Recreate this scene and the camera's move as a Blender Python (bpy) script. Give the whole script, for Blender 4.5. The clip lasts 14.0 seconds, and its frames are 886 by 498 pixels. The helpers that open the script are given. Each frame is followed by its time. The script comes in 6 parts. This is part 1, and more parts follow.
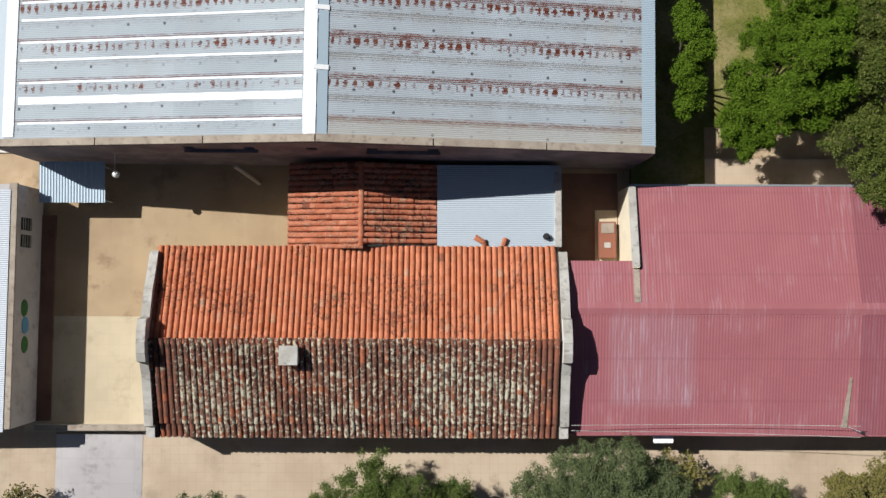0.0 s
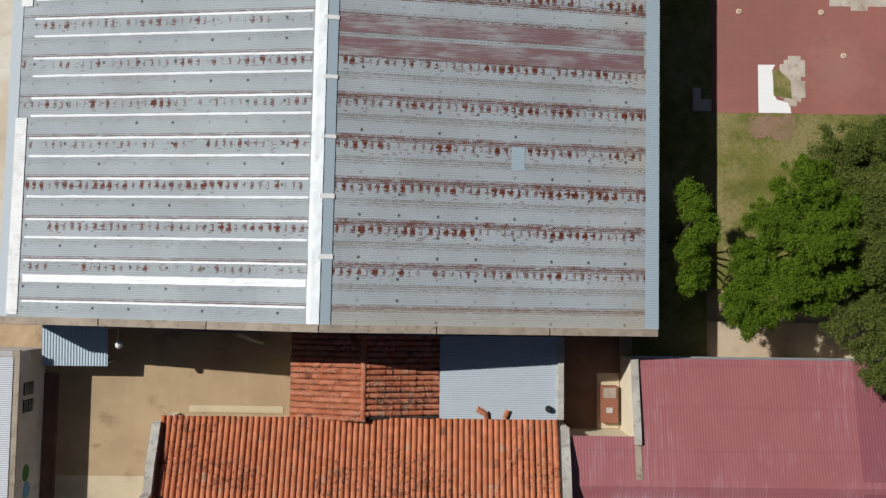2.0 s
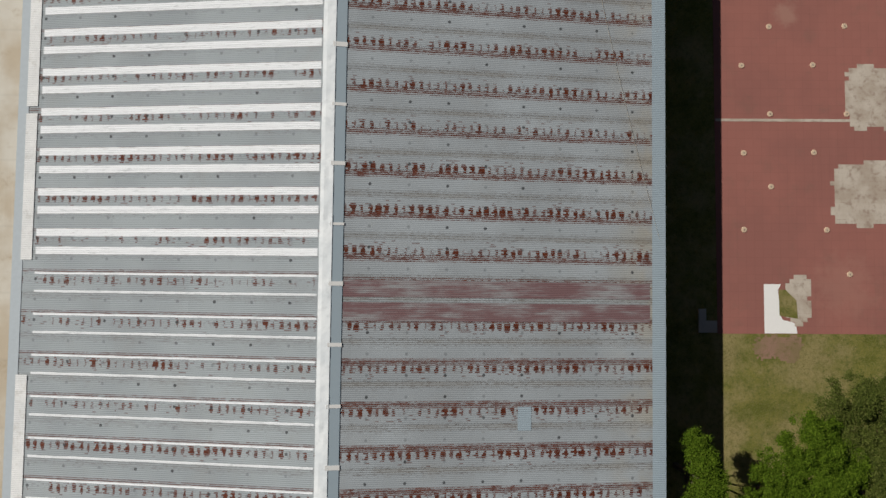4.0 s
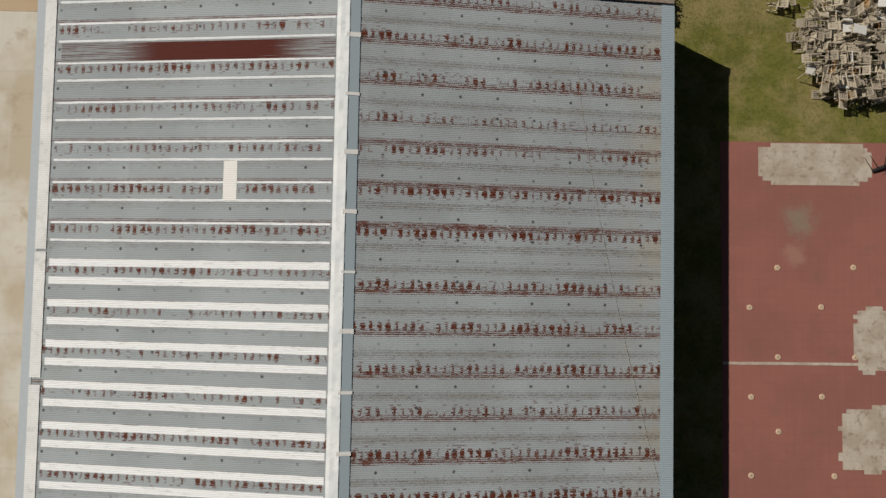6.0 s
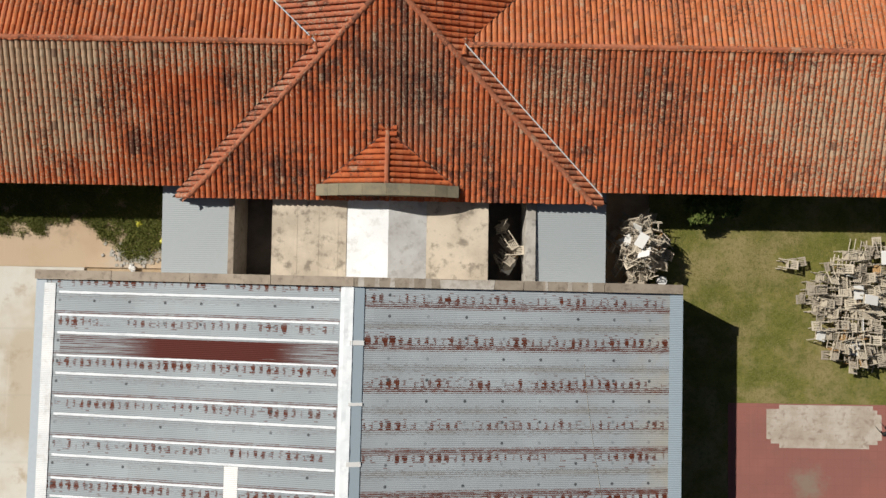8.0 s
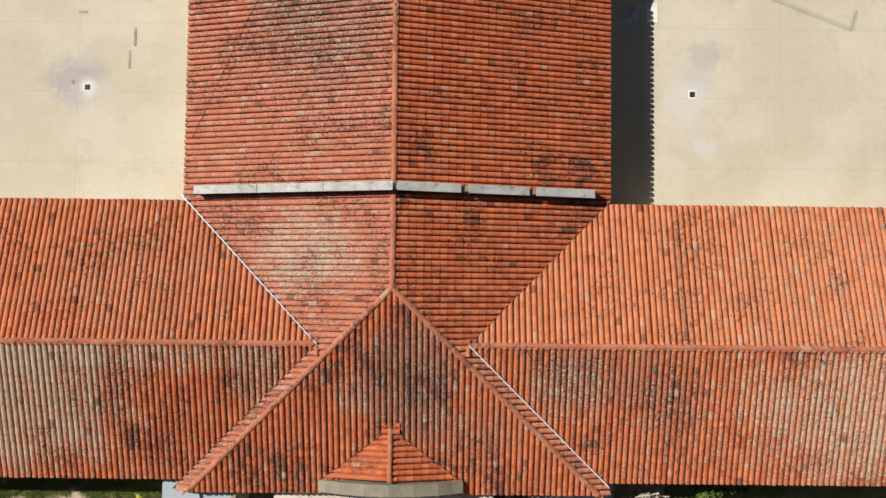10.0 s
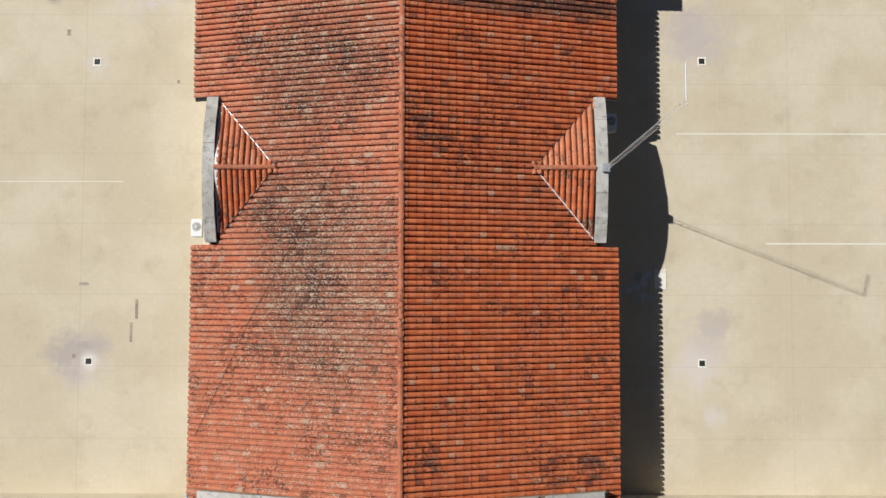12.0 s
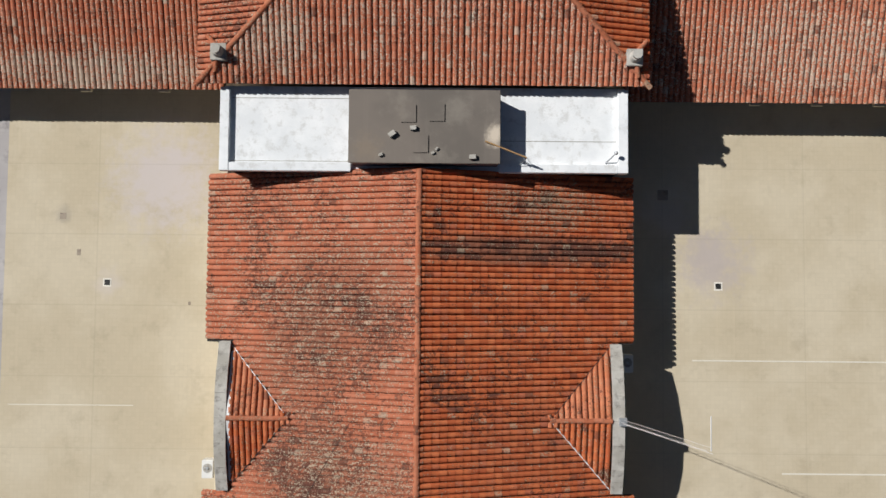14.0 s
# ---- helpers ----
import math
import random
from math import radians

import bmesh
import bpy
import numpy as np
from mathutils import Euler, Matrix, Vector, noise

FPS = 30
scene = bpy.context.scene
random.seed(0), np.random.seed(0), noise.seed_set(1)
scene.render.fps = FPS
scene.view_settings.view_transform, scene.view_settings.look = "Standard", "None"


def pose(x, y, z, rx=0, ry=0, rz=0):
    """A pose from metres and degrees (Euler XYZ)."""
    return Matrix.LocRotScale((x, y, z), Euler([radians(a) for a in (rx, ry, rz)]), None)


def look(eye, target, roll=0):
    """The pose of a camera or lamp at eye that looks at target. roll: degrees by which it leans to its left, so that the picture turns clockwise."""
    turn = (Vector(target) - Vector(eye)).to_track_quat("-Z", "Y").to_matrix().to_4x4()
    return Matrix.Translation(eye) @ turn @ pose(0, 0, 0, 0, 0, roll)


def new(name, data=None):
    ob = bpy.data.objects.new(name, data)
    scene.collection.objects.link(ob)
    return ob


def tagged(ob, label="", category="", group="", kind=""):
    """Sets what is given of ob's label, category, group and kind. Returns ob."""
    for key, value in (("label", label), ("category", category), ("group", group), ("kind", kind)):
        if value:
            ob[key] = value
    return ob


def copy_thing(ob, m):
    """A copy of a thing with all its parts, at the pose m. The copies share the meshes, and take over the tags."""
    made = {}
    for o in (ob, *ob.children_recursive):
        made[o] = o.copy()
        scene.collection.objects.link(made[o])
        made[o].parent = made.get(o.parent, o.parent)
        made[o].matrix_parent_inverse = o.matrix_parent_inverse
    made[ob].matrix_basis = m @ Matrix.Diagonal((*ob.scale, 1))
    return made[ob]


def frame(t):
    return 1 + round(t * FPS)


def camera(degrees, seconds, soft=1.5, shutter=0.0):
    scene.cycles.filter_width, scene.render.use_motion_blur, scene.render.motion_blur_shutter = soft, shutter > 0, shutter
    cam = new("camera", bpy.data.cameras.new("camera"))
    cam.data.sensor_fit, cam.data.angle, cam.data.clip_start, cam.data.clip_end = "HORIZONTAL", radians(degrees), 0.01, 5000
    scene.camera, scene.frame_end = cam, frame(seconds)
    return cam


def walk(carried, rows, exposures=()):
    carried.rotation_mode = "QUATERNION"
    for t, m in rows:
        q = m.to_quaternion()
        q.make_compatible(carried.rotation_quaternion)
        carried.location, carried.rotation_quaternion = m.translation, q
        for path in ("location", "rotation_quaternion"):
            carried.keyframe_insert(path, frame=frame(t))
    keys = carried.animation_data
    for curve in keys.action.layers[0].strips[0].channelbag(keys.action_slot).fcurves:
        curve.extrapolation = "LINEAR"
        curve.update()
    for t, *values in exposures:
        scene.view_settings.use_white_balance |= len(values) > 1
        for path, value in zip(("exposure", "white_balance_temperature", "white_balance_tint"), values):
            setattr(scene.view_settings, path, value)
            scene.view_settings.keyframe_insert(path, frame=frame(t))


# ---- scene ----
cam = camera(61.8, 14.0)
PATH = [
    (0, (0.657, 1.113, 33.788), (0.658, 1.219, 31.791), 0.7),
    (0.5, (0.574, 2.572, 33.916), (0.578, 2.682, 31.919), 2.3),
    (1, (0.51, 4.258, 34.035), (0.514, 4.37, 32.038), 2.7),
    (1.5, (0.504, 6.161, 34.107), (0.507, 6.276, 32.111), 1.7),
    (2, (0.463, 8.352, 34.204), (0.465, 8.466, 32.207), 1.7),
    (2.5, (0.443, 10.582, 34.278), (0.444, 10.703, 32.282), 0.5),
    (3, (0.327, 13.208, 34.383), (0.33, 13.322, 32.386), 2.0),
    (3.2, (0.243, 14.415, 34.374), (0.249, 14.517, 32.377), 3.6),
    (5.3, (-0.25, 26.143, 34.709), (-0.236, 26.247, 32.712), 8.0),
    (5.5, (-0.327, 27.349, 34.702), (-0.31, 27.45, 32.705), 9.8),
    (6, (-0.342, 30.359, 34.774), (-0.329, 30.458, 32.777), 8.1),
    (6.5, (-0.434, 33.385, 34.808), (-0.42, 33.483, 32.81), 8.8),
    (7, (-0.503, 36.491, 34.828), (-0.489, 36.586, 32.83), 8.8),
    (7.5, (-0.577, 39.659, 34.834), (-0.565, 39.749, 32.836), 8.7),
    (8, (-0.609, 42.839, 34.852), (-0.6, 42.925, 32.854), 6.9),
    (8.2, (-0.644, 44.128, 34.859), (-0.634, 44.212, 32.86), 7.3),
    (10.3, (-0.834, 57.216, 34.878), (-0.835, 57.308, 32.88), 0.0),
    (10.5, (-0.808, 58.476, 34.875), (-0.812, 58.57, 32.877), -2.1),
    (11, (-0.869, 61.579, 34.86), (-0.873, 61.679, 32.862), -2.1),
    (11.5, (-0.951, 64.823, 34.894), (-0.955, 64.92, 32.896), -2.3),
    (12, (-1.047, 68.078, 34.929), (-1.052, 68.173, 32.931), -2.9),
    (12.5, (-1.137, 71.295, 34.934), (-1.143, 71.389, 32.936), -3.2),
    (13, (-1.204, 74.472, 34.995), (-1.21, 74.565, 32.997), -3.5),
    (13.5, (-1.427, 76.882, 35.015), (-1.433, 76.981, 33.017), -3.2),
    (14, (-1.751, 78.783, 35.051), (-1.755, 78.875, 33.053), -2.0),
]
walk(cam, [(t, look(eye, target, roll)) for t, eye, target, roll in PATH],
     [(0.0, 0.38, 6120, 10), (1.5, 0.1, 6230, 10), (3.0, -0.32, 6450, 10), (5.5, -0.53, 6850, 10), (6.5, -0.45, 6950, 10), (7.5, -0.18, 6650, 10), (8.2, 0.05, 6600, 10), (10.3, 0.34, 6150, 10), (11.0, 0.22, 6150, 10), (12.5, 0.2, 6100, 10), (14.0, 0.0, 6200, 10)])

# ---- light ----
SUN_WAY = Vector((-1.0, 0.5, 1.0)).normalized()
world = bpy.data.worlds.new("sky")
scene.world = world
world.use_nodes = True
wn = world.node_tree.nodes
sky = wn.new("ShaderNodeTexSky")
sky.sky_type, sky.sun_disc = "NISHITA", False
sky.sun_elevation, sky.sun_rotation = math.asin(SUN_WAY.z), math.atan2(SUN_WAY.x, SUN_WAY.y)
world.node_tree.links.new(sky.outputs[0], wn["Background"].inputs[0])
wn["Background"].inputs[1].default_value = 0.024
sun = new("sun", bpy.data.lights.new("sun", "SUN"))
sun.data.energy, sun.data.angle, sun.data.color = 5.0, radians(0.5), (1.0, 0.955, 0.88)
sun.matrix_world = look(SUN_WAY * 60, (0, 0, 0))

# ---- materials ----


class Paint:
    """A node material with short ways to add nodes."""

    def __init__(self, name, rough=0.85, metal=0.0, spec=0.3):
        self.mat = bpy.data.materials.new(name)
        self.mat.use_nodes = True
        self.tree = self.mat.node_tree
        self.shader = self.tree.nodes["Principled BSDF"]
        self.put(self.shader.inputs["Roughness"], rough)
        self.put(self.shader.inputs["Metallic"], metal)
        self.put(self.shader.inputs["Specular IOR Level"], spec)
        geo = self.tree.nodes.new("ShaderNodeNewGeometry")
        self.place = geo.outputs["Position"]
        self.island = geo.outputs["Random Per Island"]
        self.chance = self.tree.nodes.new("ShaderNodeObjectInfo").outputs["Random"]

    def put(self, socket, value):
        if isinstance(value, bpy.types.NodeSocket):
            self.tree.links.new(value, socket)
        elif isinstance(value, (tuple, list)) and len(value) == 3 and socket.type == "RGBA":
            socket.default_value = (*value, 1)
        else:
            socket.default_value = value

    def math(self, op, a, b=0.0, c=0.0, clamp=False):
        node = self.tree.nodes.new("ShaderNodeMath")
        node.operation, node.use_clamp = op, clamp
        for i, v in enumerate((a, b, c)):
            self.put(node.inputs[i], v)
        return node.outputs[0]

    def noise(self, scale, detail=3.0, rough=0.55, where=None, stretch=None):
        node = self.tree.nodes.new("ShaderNodeTexNoise")
        self.put(node.inputs["Scale"], scale)
        self.put(node.inputs["Detail"], detail)
        self.put(node.inputs["Roughness"], rough)
        spot = where if where is not None else self.place
        if stretch:
            m = self.tree.nodes.new("ShaderNodeVectorMath")
            m.operation = "MULTIPLY"
            self.put(m.inputs[0], spot)
            m.inputs[1].default_value = stretch
            spot = m.outputs[0]
        self.put(node.inputs["Vector"], spot)
        return node.outputs[0]

    def voronoi(self, scale, out="Distance", where=None, jitter=1.0):
        node = self.tree.nodes.new("ShaderNodeTexVoronoi")
        self.put(node.inputs["Scale"], scale)
        self.put(node.inputs["Randomness"], jitter)
        self.put(node.inputs["Vector"], where if where is not None else self.place)
        return node.outputs[out]

    def rand(self, a, b=0.0):
        """A fixed chance value for a cell (a, b)."""
        com = self.tree.nodes.new("ShaderNodeCombineXYZ")
        self.put(com.inputs[0], a)
        self.put(com.inputs[1], b)
        node = self.tree.nodes.new("ShaderNodeTexWhiteNoise")
        self.put(node.inputs["Vector"], com.outputs[0])
        return node.outputs["Value"]

    def xyz(self):
        node = self.tree.nodes.new("ShaderNodeSeparateXYZ")
        self.put(node.inputs[0], self.place)
        return node.outputs[0], node.outputs[1], node.outputs[2]

    def step(self, value, low, high):
        """0 below low, 1 above high, smooth between."""
        node = self.tree.nodes.new("ShaderNodeMapRange")
        node.interpolation_type = "SMOOTHSTEP"
        self.put(node.inputs["Value"], value)
        self.put(node.inputs["From Min"], low)
        self.put(node.inputs["From Max"], high)
        return node.outputs[0]

    def inside(self, value, low, high, soft=0.02):
        """1 where value lies between low and high."""
        a = self.step(value, low - soft, low + soft)
        b = self.step(value, high - soft, high + soft)
        return self.math("SUBTRACT", a, b, clamp=True)

    def mix(self, fac, a, b, blend="MIX"):
        node = self.tree.nodes.new("ShaderNodeMix")
        node.data_type, node.blend_type = "RGBA", blend
        self.put(node.inputs[0], fac)
        self.put(node.inputs[6], a)
        self.put(node.inputs[7], b)
        return node.outputs[2]

    def ramp(self, fac, *stops):
        node = self.tree.nodes.new("ShaderNodeValToRGB")
        el = node.color_ramp.elements
        while len(el) < len(stops):
            el.new(0.5)
        for e, (at, col) in zip(el, stops):
            e.position, e.color = at, (*col, 1)
        self.put(node.inputs[0], fac)
        return node.outputs[0]

    def base(self, colour):
        self.put(self.shader.inputs["Base Color"], colour)
        return self

    def bump(self, height, strength=0.3, distance=0.02):
        node = self.tree.nodes.new("ShaderNodeBump")
        node.inputs["Strength"].default_value = strength
        node.inputs["Distance"].default_value = distance
        self.put(node.inputs["Height"], height)
        self.tree.links.new(node.outputs[0], self.shader.inputs["Normal"])
        return self


def tile_mat(name, ramp, dark=0.2, lichen=0.2, soot=0.3, seed=0.0, line=("x", 0.0), dark_col=(0.10, 0.045, 0.034), lichen_col=(0.50, 0.41, 0.29), zones=(), strength=0.62, bleached=0.0, blotch=11.5):
    """Fired clay roof tile: each tile its own tone, columns that weather alike, dark fungus in drifts and fine pale lichen."""
    p = Paint(name, rough=0.92, spec=0.12)
    x, y, z = p.xyz()
    who = p.math("FRACT", p.math("ADD", p.island, p.chance))
    who2 = p.math("FRACT", p.math("MULTIPLY", who, 7.13))
    column = p.rand(p.math("FLOOR", p.math("DIVIDE", p.math("SUBTRACT", x if line[0] == "x" else y, line[1]), 0.25)), seed)
    shift = p.tree.nodes.new("ShaderNodeVectorMath")
    shift.inputs[1].default_value = (seed * 7.3, seed * 3.1, seed)
    p.put(shift.inputs[0], p.place)
    at = shift.outputs[0]
    drift, fine, spots, mottle = p.noise(0.45, 4, 0.6, where=at), p.noise(6.5, 4, 0.65, where=at), p.noise(blotch, 4, 0.65, where=at), p.noise(2.4, 3, 0.6, where=at)
    fine, spots = p.step(fine, 0.34, 0.66), p.step(spots, 0.34, 0.66)
    drift, mottle = p.step(drift, 0.28, 0.72), p.step(mottle, 0.25, 0.75)
    tone = p.ramp(who, *ramp)
    tone = p.mix(p.math("MULTIPLY", mottle, 0.5), tone, tuple(0.62 * c for c in ramp[0][1]))

    def blend(*pairs):
        total = 0.0
        for value, weight in pairs:
            total = p.math("ADD", total, p.math("MULTIPLY", value, weight))
        return total

    grim, mild = 0.0, 0.0
    for zx, zy, rx, ry, g, m in zones:
        ex = p.math("DIVIDE", p.math("SUBTRACT", x, zx), rx)
        ey = p.math("DIVIDE", p.math("SUBTRACT", y, zy), ry)
        far = p.math("ADD", p.math("ADD", p.math("MULTIPLY", ex, ex), p.math("MULTIPLY", ey, ey)), p.math("MULTIPLY", drift, 0.6))
        mask = p.step(far, 1.5, 0.3)
        grim, mild = p.math("ADD", grim, p.math("MULTIPLY", mask, g)), p.math("ADD", mild, p.math("MULTIPLY", mask, m))
    tone = p.mix(p.math("MULTIPLY", grim, 1.7, clamp=True), tone, (0.22, 0.095, 0.06))
    own = blend((grim, 0.6), (drift, 0.5), (who2, 0.32), (column, 0.18))
    tone = p.mix(p.math("MULTIPLY", p.step(own, 0.92 - 0.55 * dark, 1.02 - 0.55 * dark), 0.75), tone, dark_col)
    stain = blend((grim, 0.35), (fine, 0.55), (drift, 0.45))
    tone = p.mix(p.math("MULTIPLY", p.step(stain, 0.88 - 0.42 * soot, 0.97 - 0.42 * soot), 0.72), tone, dark_col)
    pale = blend((mild, 1.0), (spots, 0.62), (mottle, 0.22), (who2, 0.08), (column, 0.08))
    cover = p.step(pale, 0.86 - 0.4 * lichen, 0.92 - 0.4 * lichen)
    tint = p.ramp(p.noise(4), (0.3, lichen_col), (0.7, tuple(c * 0.7 for c in lichen_col)))
    tone = p.mix(p.math("MULTIPLY", cover, strength), tone, tint)
    odd = p.math("FRACT", p.math("MULTIPLY", who, 31.7))
    tone = p.mix(p.math("MULTIPLY", p.step(p.math("ADD", odd, p.math("MULTIPLY", fine, 0.006)), 0.016, 0.012), 0.6), tone, dark_col)
    tone = p.mix(p.math("MULTIPLY", p.step(p.math("ADD", odd, p.math("MULTIPLY", spots, 0.04)), 1.0 - bleached, 1.01 - bleached), 0.55), tone, tint)
    p.base(tone)
    p.bump(p.math("ADD", p.noise(13, 5, 0.7), p.math("MULTIPLY", cover, 0.3)), 0.55, 0.05)
    return p.mat


ROSE = ((0.0, (0.45, 0.145, 0.078)), (0.4, (0.53, 0.19, 0.108)), (0.75, (0.48, 0.15, 0.08)), (1.0, (0.57, 0.24, 0.15)))
AMBER = ((0.0, (0.50, 0.15, 0.06)), (0.35, (0.58, 0.19, 0.078)), (0.7, (0.63, 0.225, 0.10)), (1.0, (0.53, 0.18, 0.095)))
RED = ((0.0, (0.45, 0.108, 0.042)), (0.4, (0.54, 0.142, 0.054)), (0.8, (0.60, 0.18, 0.072)), (1.0, (0.47, 0.145, 0.08)))
TILE_EAST = tile_mat("tile_fired_orange", RED, 0.3, 0.22, 0.4, 1.0, ("y", 60), zones=((2.2, 80.2, 6.5, 0.75, 0.5, 0.0), (2.6, 82.1, 3.0, 1.3, 0.12, 0.3), (2.0, 72.5, 3.5, 2.0, 0.1, 0.0)))
TILE_WEST = tile_mat("tile_rose_lichen", ROSE, 0.2, 0.43, 0.62, 2.0, ("y", 60), lichen_col=(0.56, 0.46, 0.34), strength=0.75, zones=((-6.0, 77.5, 3.4, 3.4, 0.26, 0.03), (-5.6, 68.0, 3.4, 5.5, 0.32, 0.09), (-7.8, 72.0, 2.4, 8.0, 0.2, 0.04), (-6.5, 56.5, 2.6, 2.2, -0.1, 0.3), (-10.5, 64.0, 1.8, 6.0, -0.12, 0.0)))
# weathered tile of the hip; also the shaded halves of the side gables
TILE_HIP_SHADE = tile_mat("tile_weathered_hip_shade", RED, 0.4, 0.36, 0.5, 3.0, ("x", -2.8), zones=((-2.2, 51.3, 2.4, 3.0, 0.42, 0.1), (-4.5, 50.6, 0.8, 1.2, 0.0, 0.25), (0.5, 49.0, 2.2, 1.5, 0.15, 0.1)))
TILE_WING_S = tile_mat("tile_wing_south", RED, 0.32, 0.36, 0.5, 4.0, ("x", -2.8), lichen_col=(0.54, 0.45, 0.31), strength=0.74, zones=((-19.0, 50.4, 6.5, 3.6, -0.1, 0.46), (-14.5, 52.3, 7.5, 0.9, 0.0, 0.3), (5.4, 51.6, 3.2, 1.6, 0.22, 0.03), (8.6, 50.4, 2.2, 2.4, 0.14, 0.05), (17.5, 50.0, 6.5, 4.2, 0.0, 0.34), (-8.5, 51.5, 1.6, 1.8, 0.2, 0.2), (4.5, 51.0, 1.8, 1.8, 0.15, 0.15)))
TILE_NORTH = tile_mat("tile_north_red", ROSE, 0.12, 0.52, 0.30, 11.0, ("x", -2.8), lichen_col=(0.62, 0.54, 0.43), strength=0.75, bleached=0.018, zones=((-9.5, 88.8, 3.0, 1.8, 0.0, 0.3), (-2.5, 90.0, 3.5, 1.5, 0.0, 0.08), (14.5, 89.2, 5.0, 2.2, 0.0, 0.2), (-17.5, 88.2, 6.5, 1.1, 0.0, 0.36), (8.6, 89.0, 1.3, 2.0, 0.2, 0.0)))
TILE_WING_N = tile_mat("tile_wing_north", AMBER, 0.1, 0.3, 0.36, 5.0, ("x", -2.8), zones=((15.0, 55.5, 5.6, 4.5, 0.0, 0.12), (9.3, 55.5, 0.35, 4.0, 0.2, 0.0), (-14.0, 55.5, 5.0, 3.5, 0.04, 0.1)))
SALMON = ((0.0, (0.49, 0.165, 0.08)), (0.35, (0.56, 0.20, 0.10)), (0.7, (0.61, 0.235, 0.125)), (1.0, (0.53, 0.19, 0.105)))
TILE_BRIGHT = tile_mat("tile_bright_orange", SALMON, 0.14, 0.22, 0.38, 6.0, ("x", 0.0))
TILE_MOSSY = tile_mat("tile_mossy_brown", ((0.0, (0.16, 0.072, 0.05)), (0.6, (0.21, 0.09, 0.06)), (0.9, (0.27, 0.10, 0.06)), (1.0, (0.44, 0.14, 0.065))), 0.35, 0.60, 0.5, 7.0, ("x", 0.0), dark_col=(0.085, 0.05, 0.038), lichen_col=(0.56, 0.53, 0.40), strength=0.9, blotch=6.2, zones=((-8.5, -3.6, 2.6, 1.7, 0.0, 0.16), (1.8, -3.3, 4.2, 1.9, 0.0, 0.14), (-3.5, -4.2, 2.0, 1.0, 0.0, 0.06), (-10.9, -3.0, 0.8, 4.0, 0.0, -0.25), (5.2, -3.0, 0.8, 4.0, 0.0, -0.25)))
TILE_RED = tile_mat("tile_clean_red", RED, 0.1, 0.15, 0.25, 10.0, ("y", 60))
TILE_MID = tile_mat("tile_uneven_old", ((0.0, (0.40, 0.12, 0.06)), (0.5, (0.50, 0.18, 0.10)), (1.0, (0.55, 0.22, 0.13))), 0.35, 0.4, 0.5, 8.0, ("y", 3.0))
RIDGE_CLAY = tile_mat("ridge_clay", ((0.0, (0.42, 0.15, 0.08)), (0.5, (0.49, 0.185, 0.105)), (1.0, (0.42, 0.13, 0.065))), 0.15, 0.3, 0.35, 9.0)


def concrete_mat(name, a, b, scale=1.0, stain=(0.12, 0.11, 0.10), amount=0.3, spots=0.0):
    p = Paint(name, rough=0.9, spec=0.2)
    tone = p.mix(p.step(p.noise(0.35 * scale, 4, 0.6), 0.35, 0.65), a, b)
    tone = p.mix(p.math("MULTIPLY", p.step(p.noise(1.1 * scale, 5, 0.7), 0.5, 0.68), amount), tone, stain)
    tone = p.mix(p.math("MULTIPLY", p.noise(25, 3, 0.7), 0.25), tone, tuple(c * 0.6 for c in a))
    if spots:
        tone = p.mix(p.math("MULTIPLY", p.step(p.noise(6 * scale, 5, 0.8), 0.62, 0.68), spots), tone, tuple(c * 0.3 for c in a))
    p.base(tone)
    p.bump(p.noise(30, 4), 0.25, 0.01)
    return p.mat


COPING = concrete_mat("weathered_coping", (0.50, 0.48, 0.44), (0.36, 0.34, 0.30), 3, amount=0.6, spots=0.5)
COPING_BROWN = concrete_mat("brown_coping", (0.40, 0.34, 0.27), (0.30, 0.25, 0.20), 3, stain=(0.16, 0.125, 0.1), amount=0.7, spots=0.5)
COPING_MOSS = concrete_mat("mossy_coping", (0.30, 0.255, 0.17), (0.22, 0.20, 0.14), 2, amount=0.5, spots=0.4)
PLASTER = concrete_mat("aged_plaster", (0.52, 0.49, 0.44), (0.42, 0.39, 0.36), 1, amount=0.4)
PLASTER_WHITE = concrete_mat("white_plaster", (0.80, 0.76, 0.68), (0.70, 0.66, 0.58), 1.5, stain=(0.3, 0.26, 0.21), amount=0.3)
PLASTER_CREAM = concrete_mat("cream_plaster", (0.70, 0.62, 0.47), (0.62, 0.54, 0.40), 1, amount=0.15)
PLASTER_DARK = concrete_mat("dark_plaster", (0.24, 0.20, 0.205), (0.14, 0.12, 0.13), 2.2, amount=0.65, spots=0.4)
# slab for the gap floors, its colour darkened to hold their deep shade
SLAB_SHADE = concrete_mat("shade_dark_slab", (0.12, 0.10, 0.088), (0.08, 0.068, 0.06), 3.0, amount=0.35, spots=0.3)
MEMBRANE = concrete_mat("white_membrane", (0.84, 0.855, 0.865), (0.74, 0.76, 0.775), 2.2, stain=(0.46, 0.45, 0.42), amount=0.45, spots=0.2)
MEMBRANE_GREY = concrete_mat("grey_membrane", (0.58, 0.58, 0.57), (0.48, 0.48, 0.47), 1.5, stain=(0.3, 0.3, 0.29), amount=0.4)
DARK = concrete_mat("dark_void", (0.03, 0.028, 0.026), (0.04, 0.036, 0.033), 1)


def plain(name, colour, rough=0.6, metal=0.0, vary=0.25, spec=0.4):
    p = Paint(name, rough=rough, metal=metal, spec=spec)
    p.base(p.mix(p.math("MULTIPLY", p.noise(6, 4, 0.7), vary), colour, tuple(c * 0.45 for c in colour)))
    p.bump(p.noise(35, 3), 0.1, 0.005)
    return p.mat


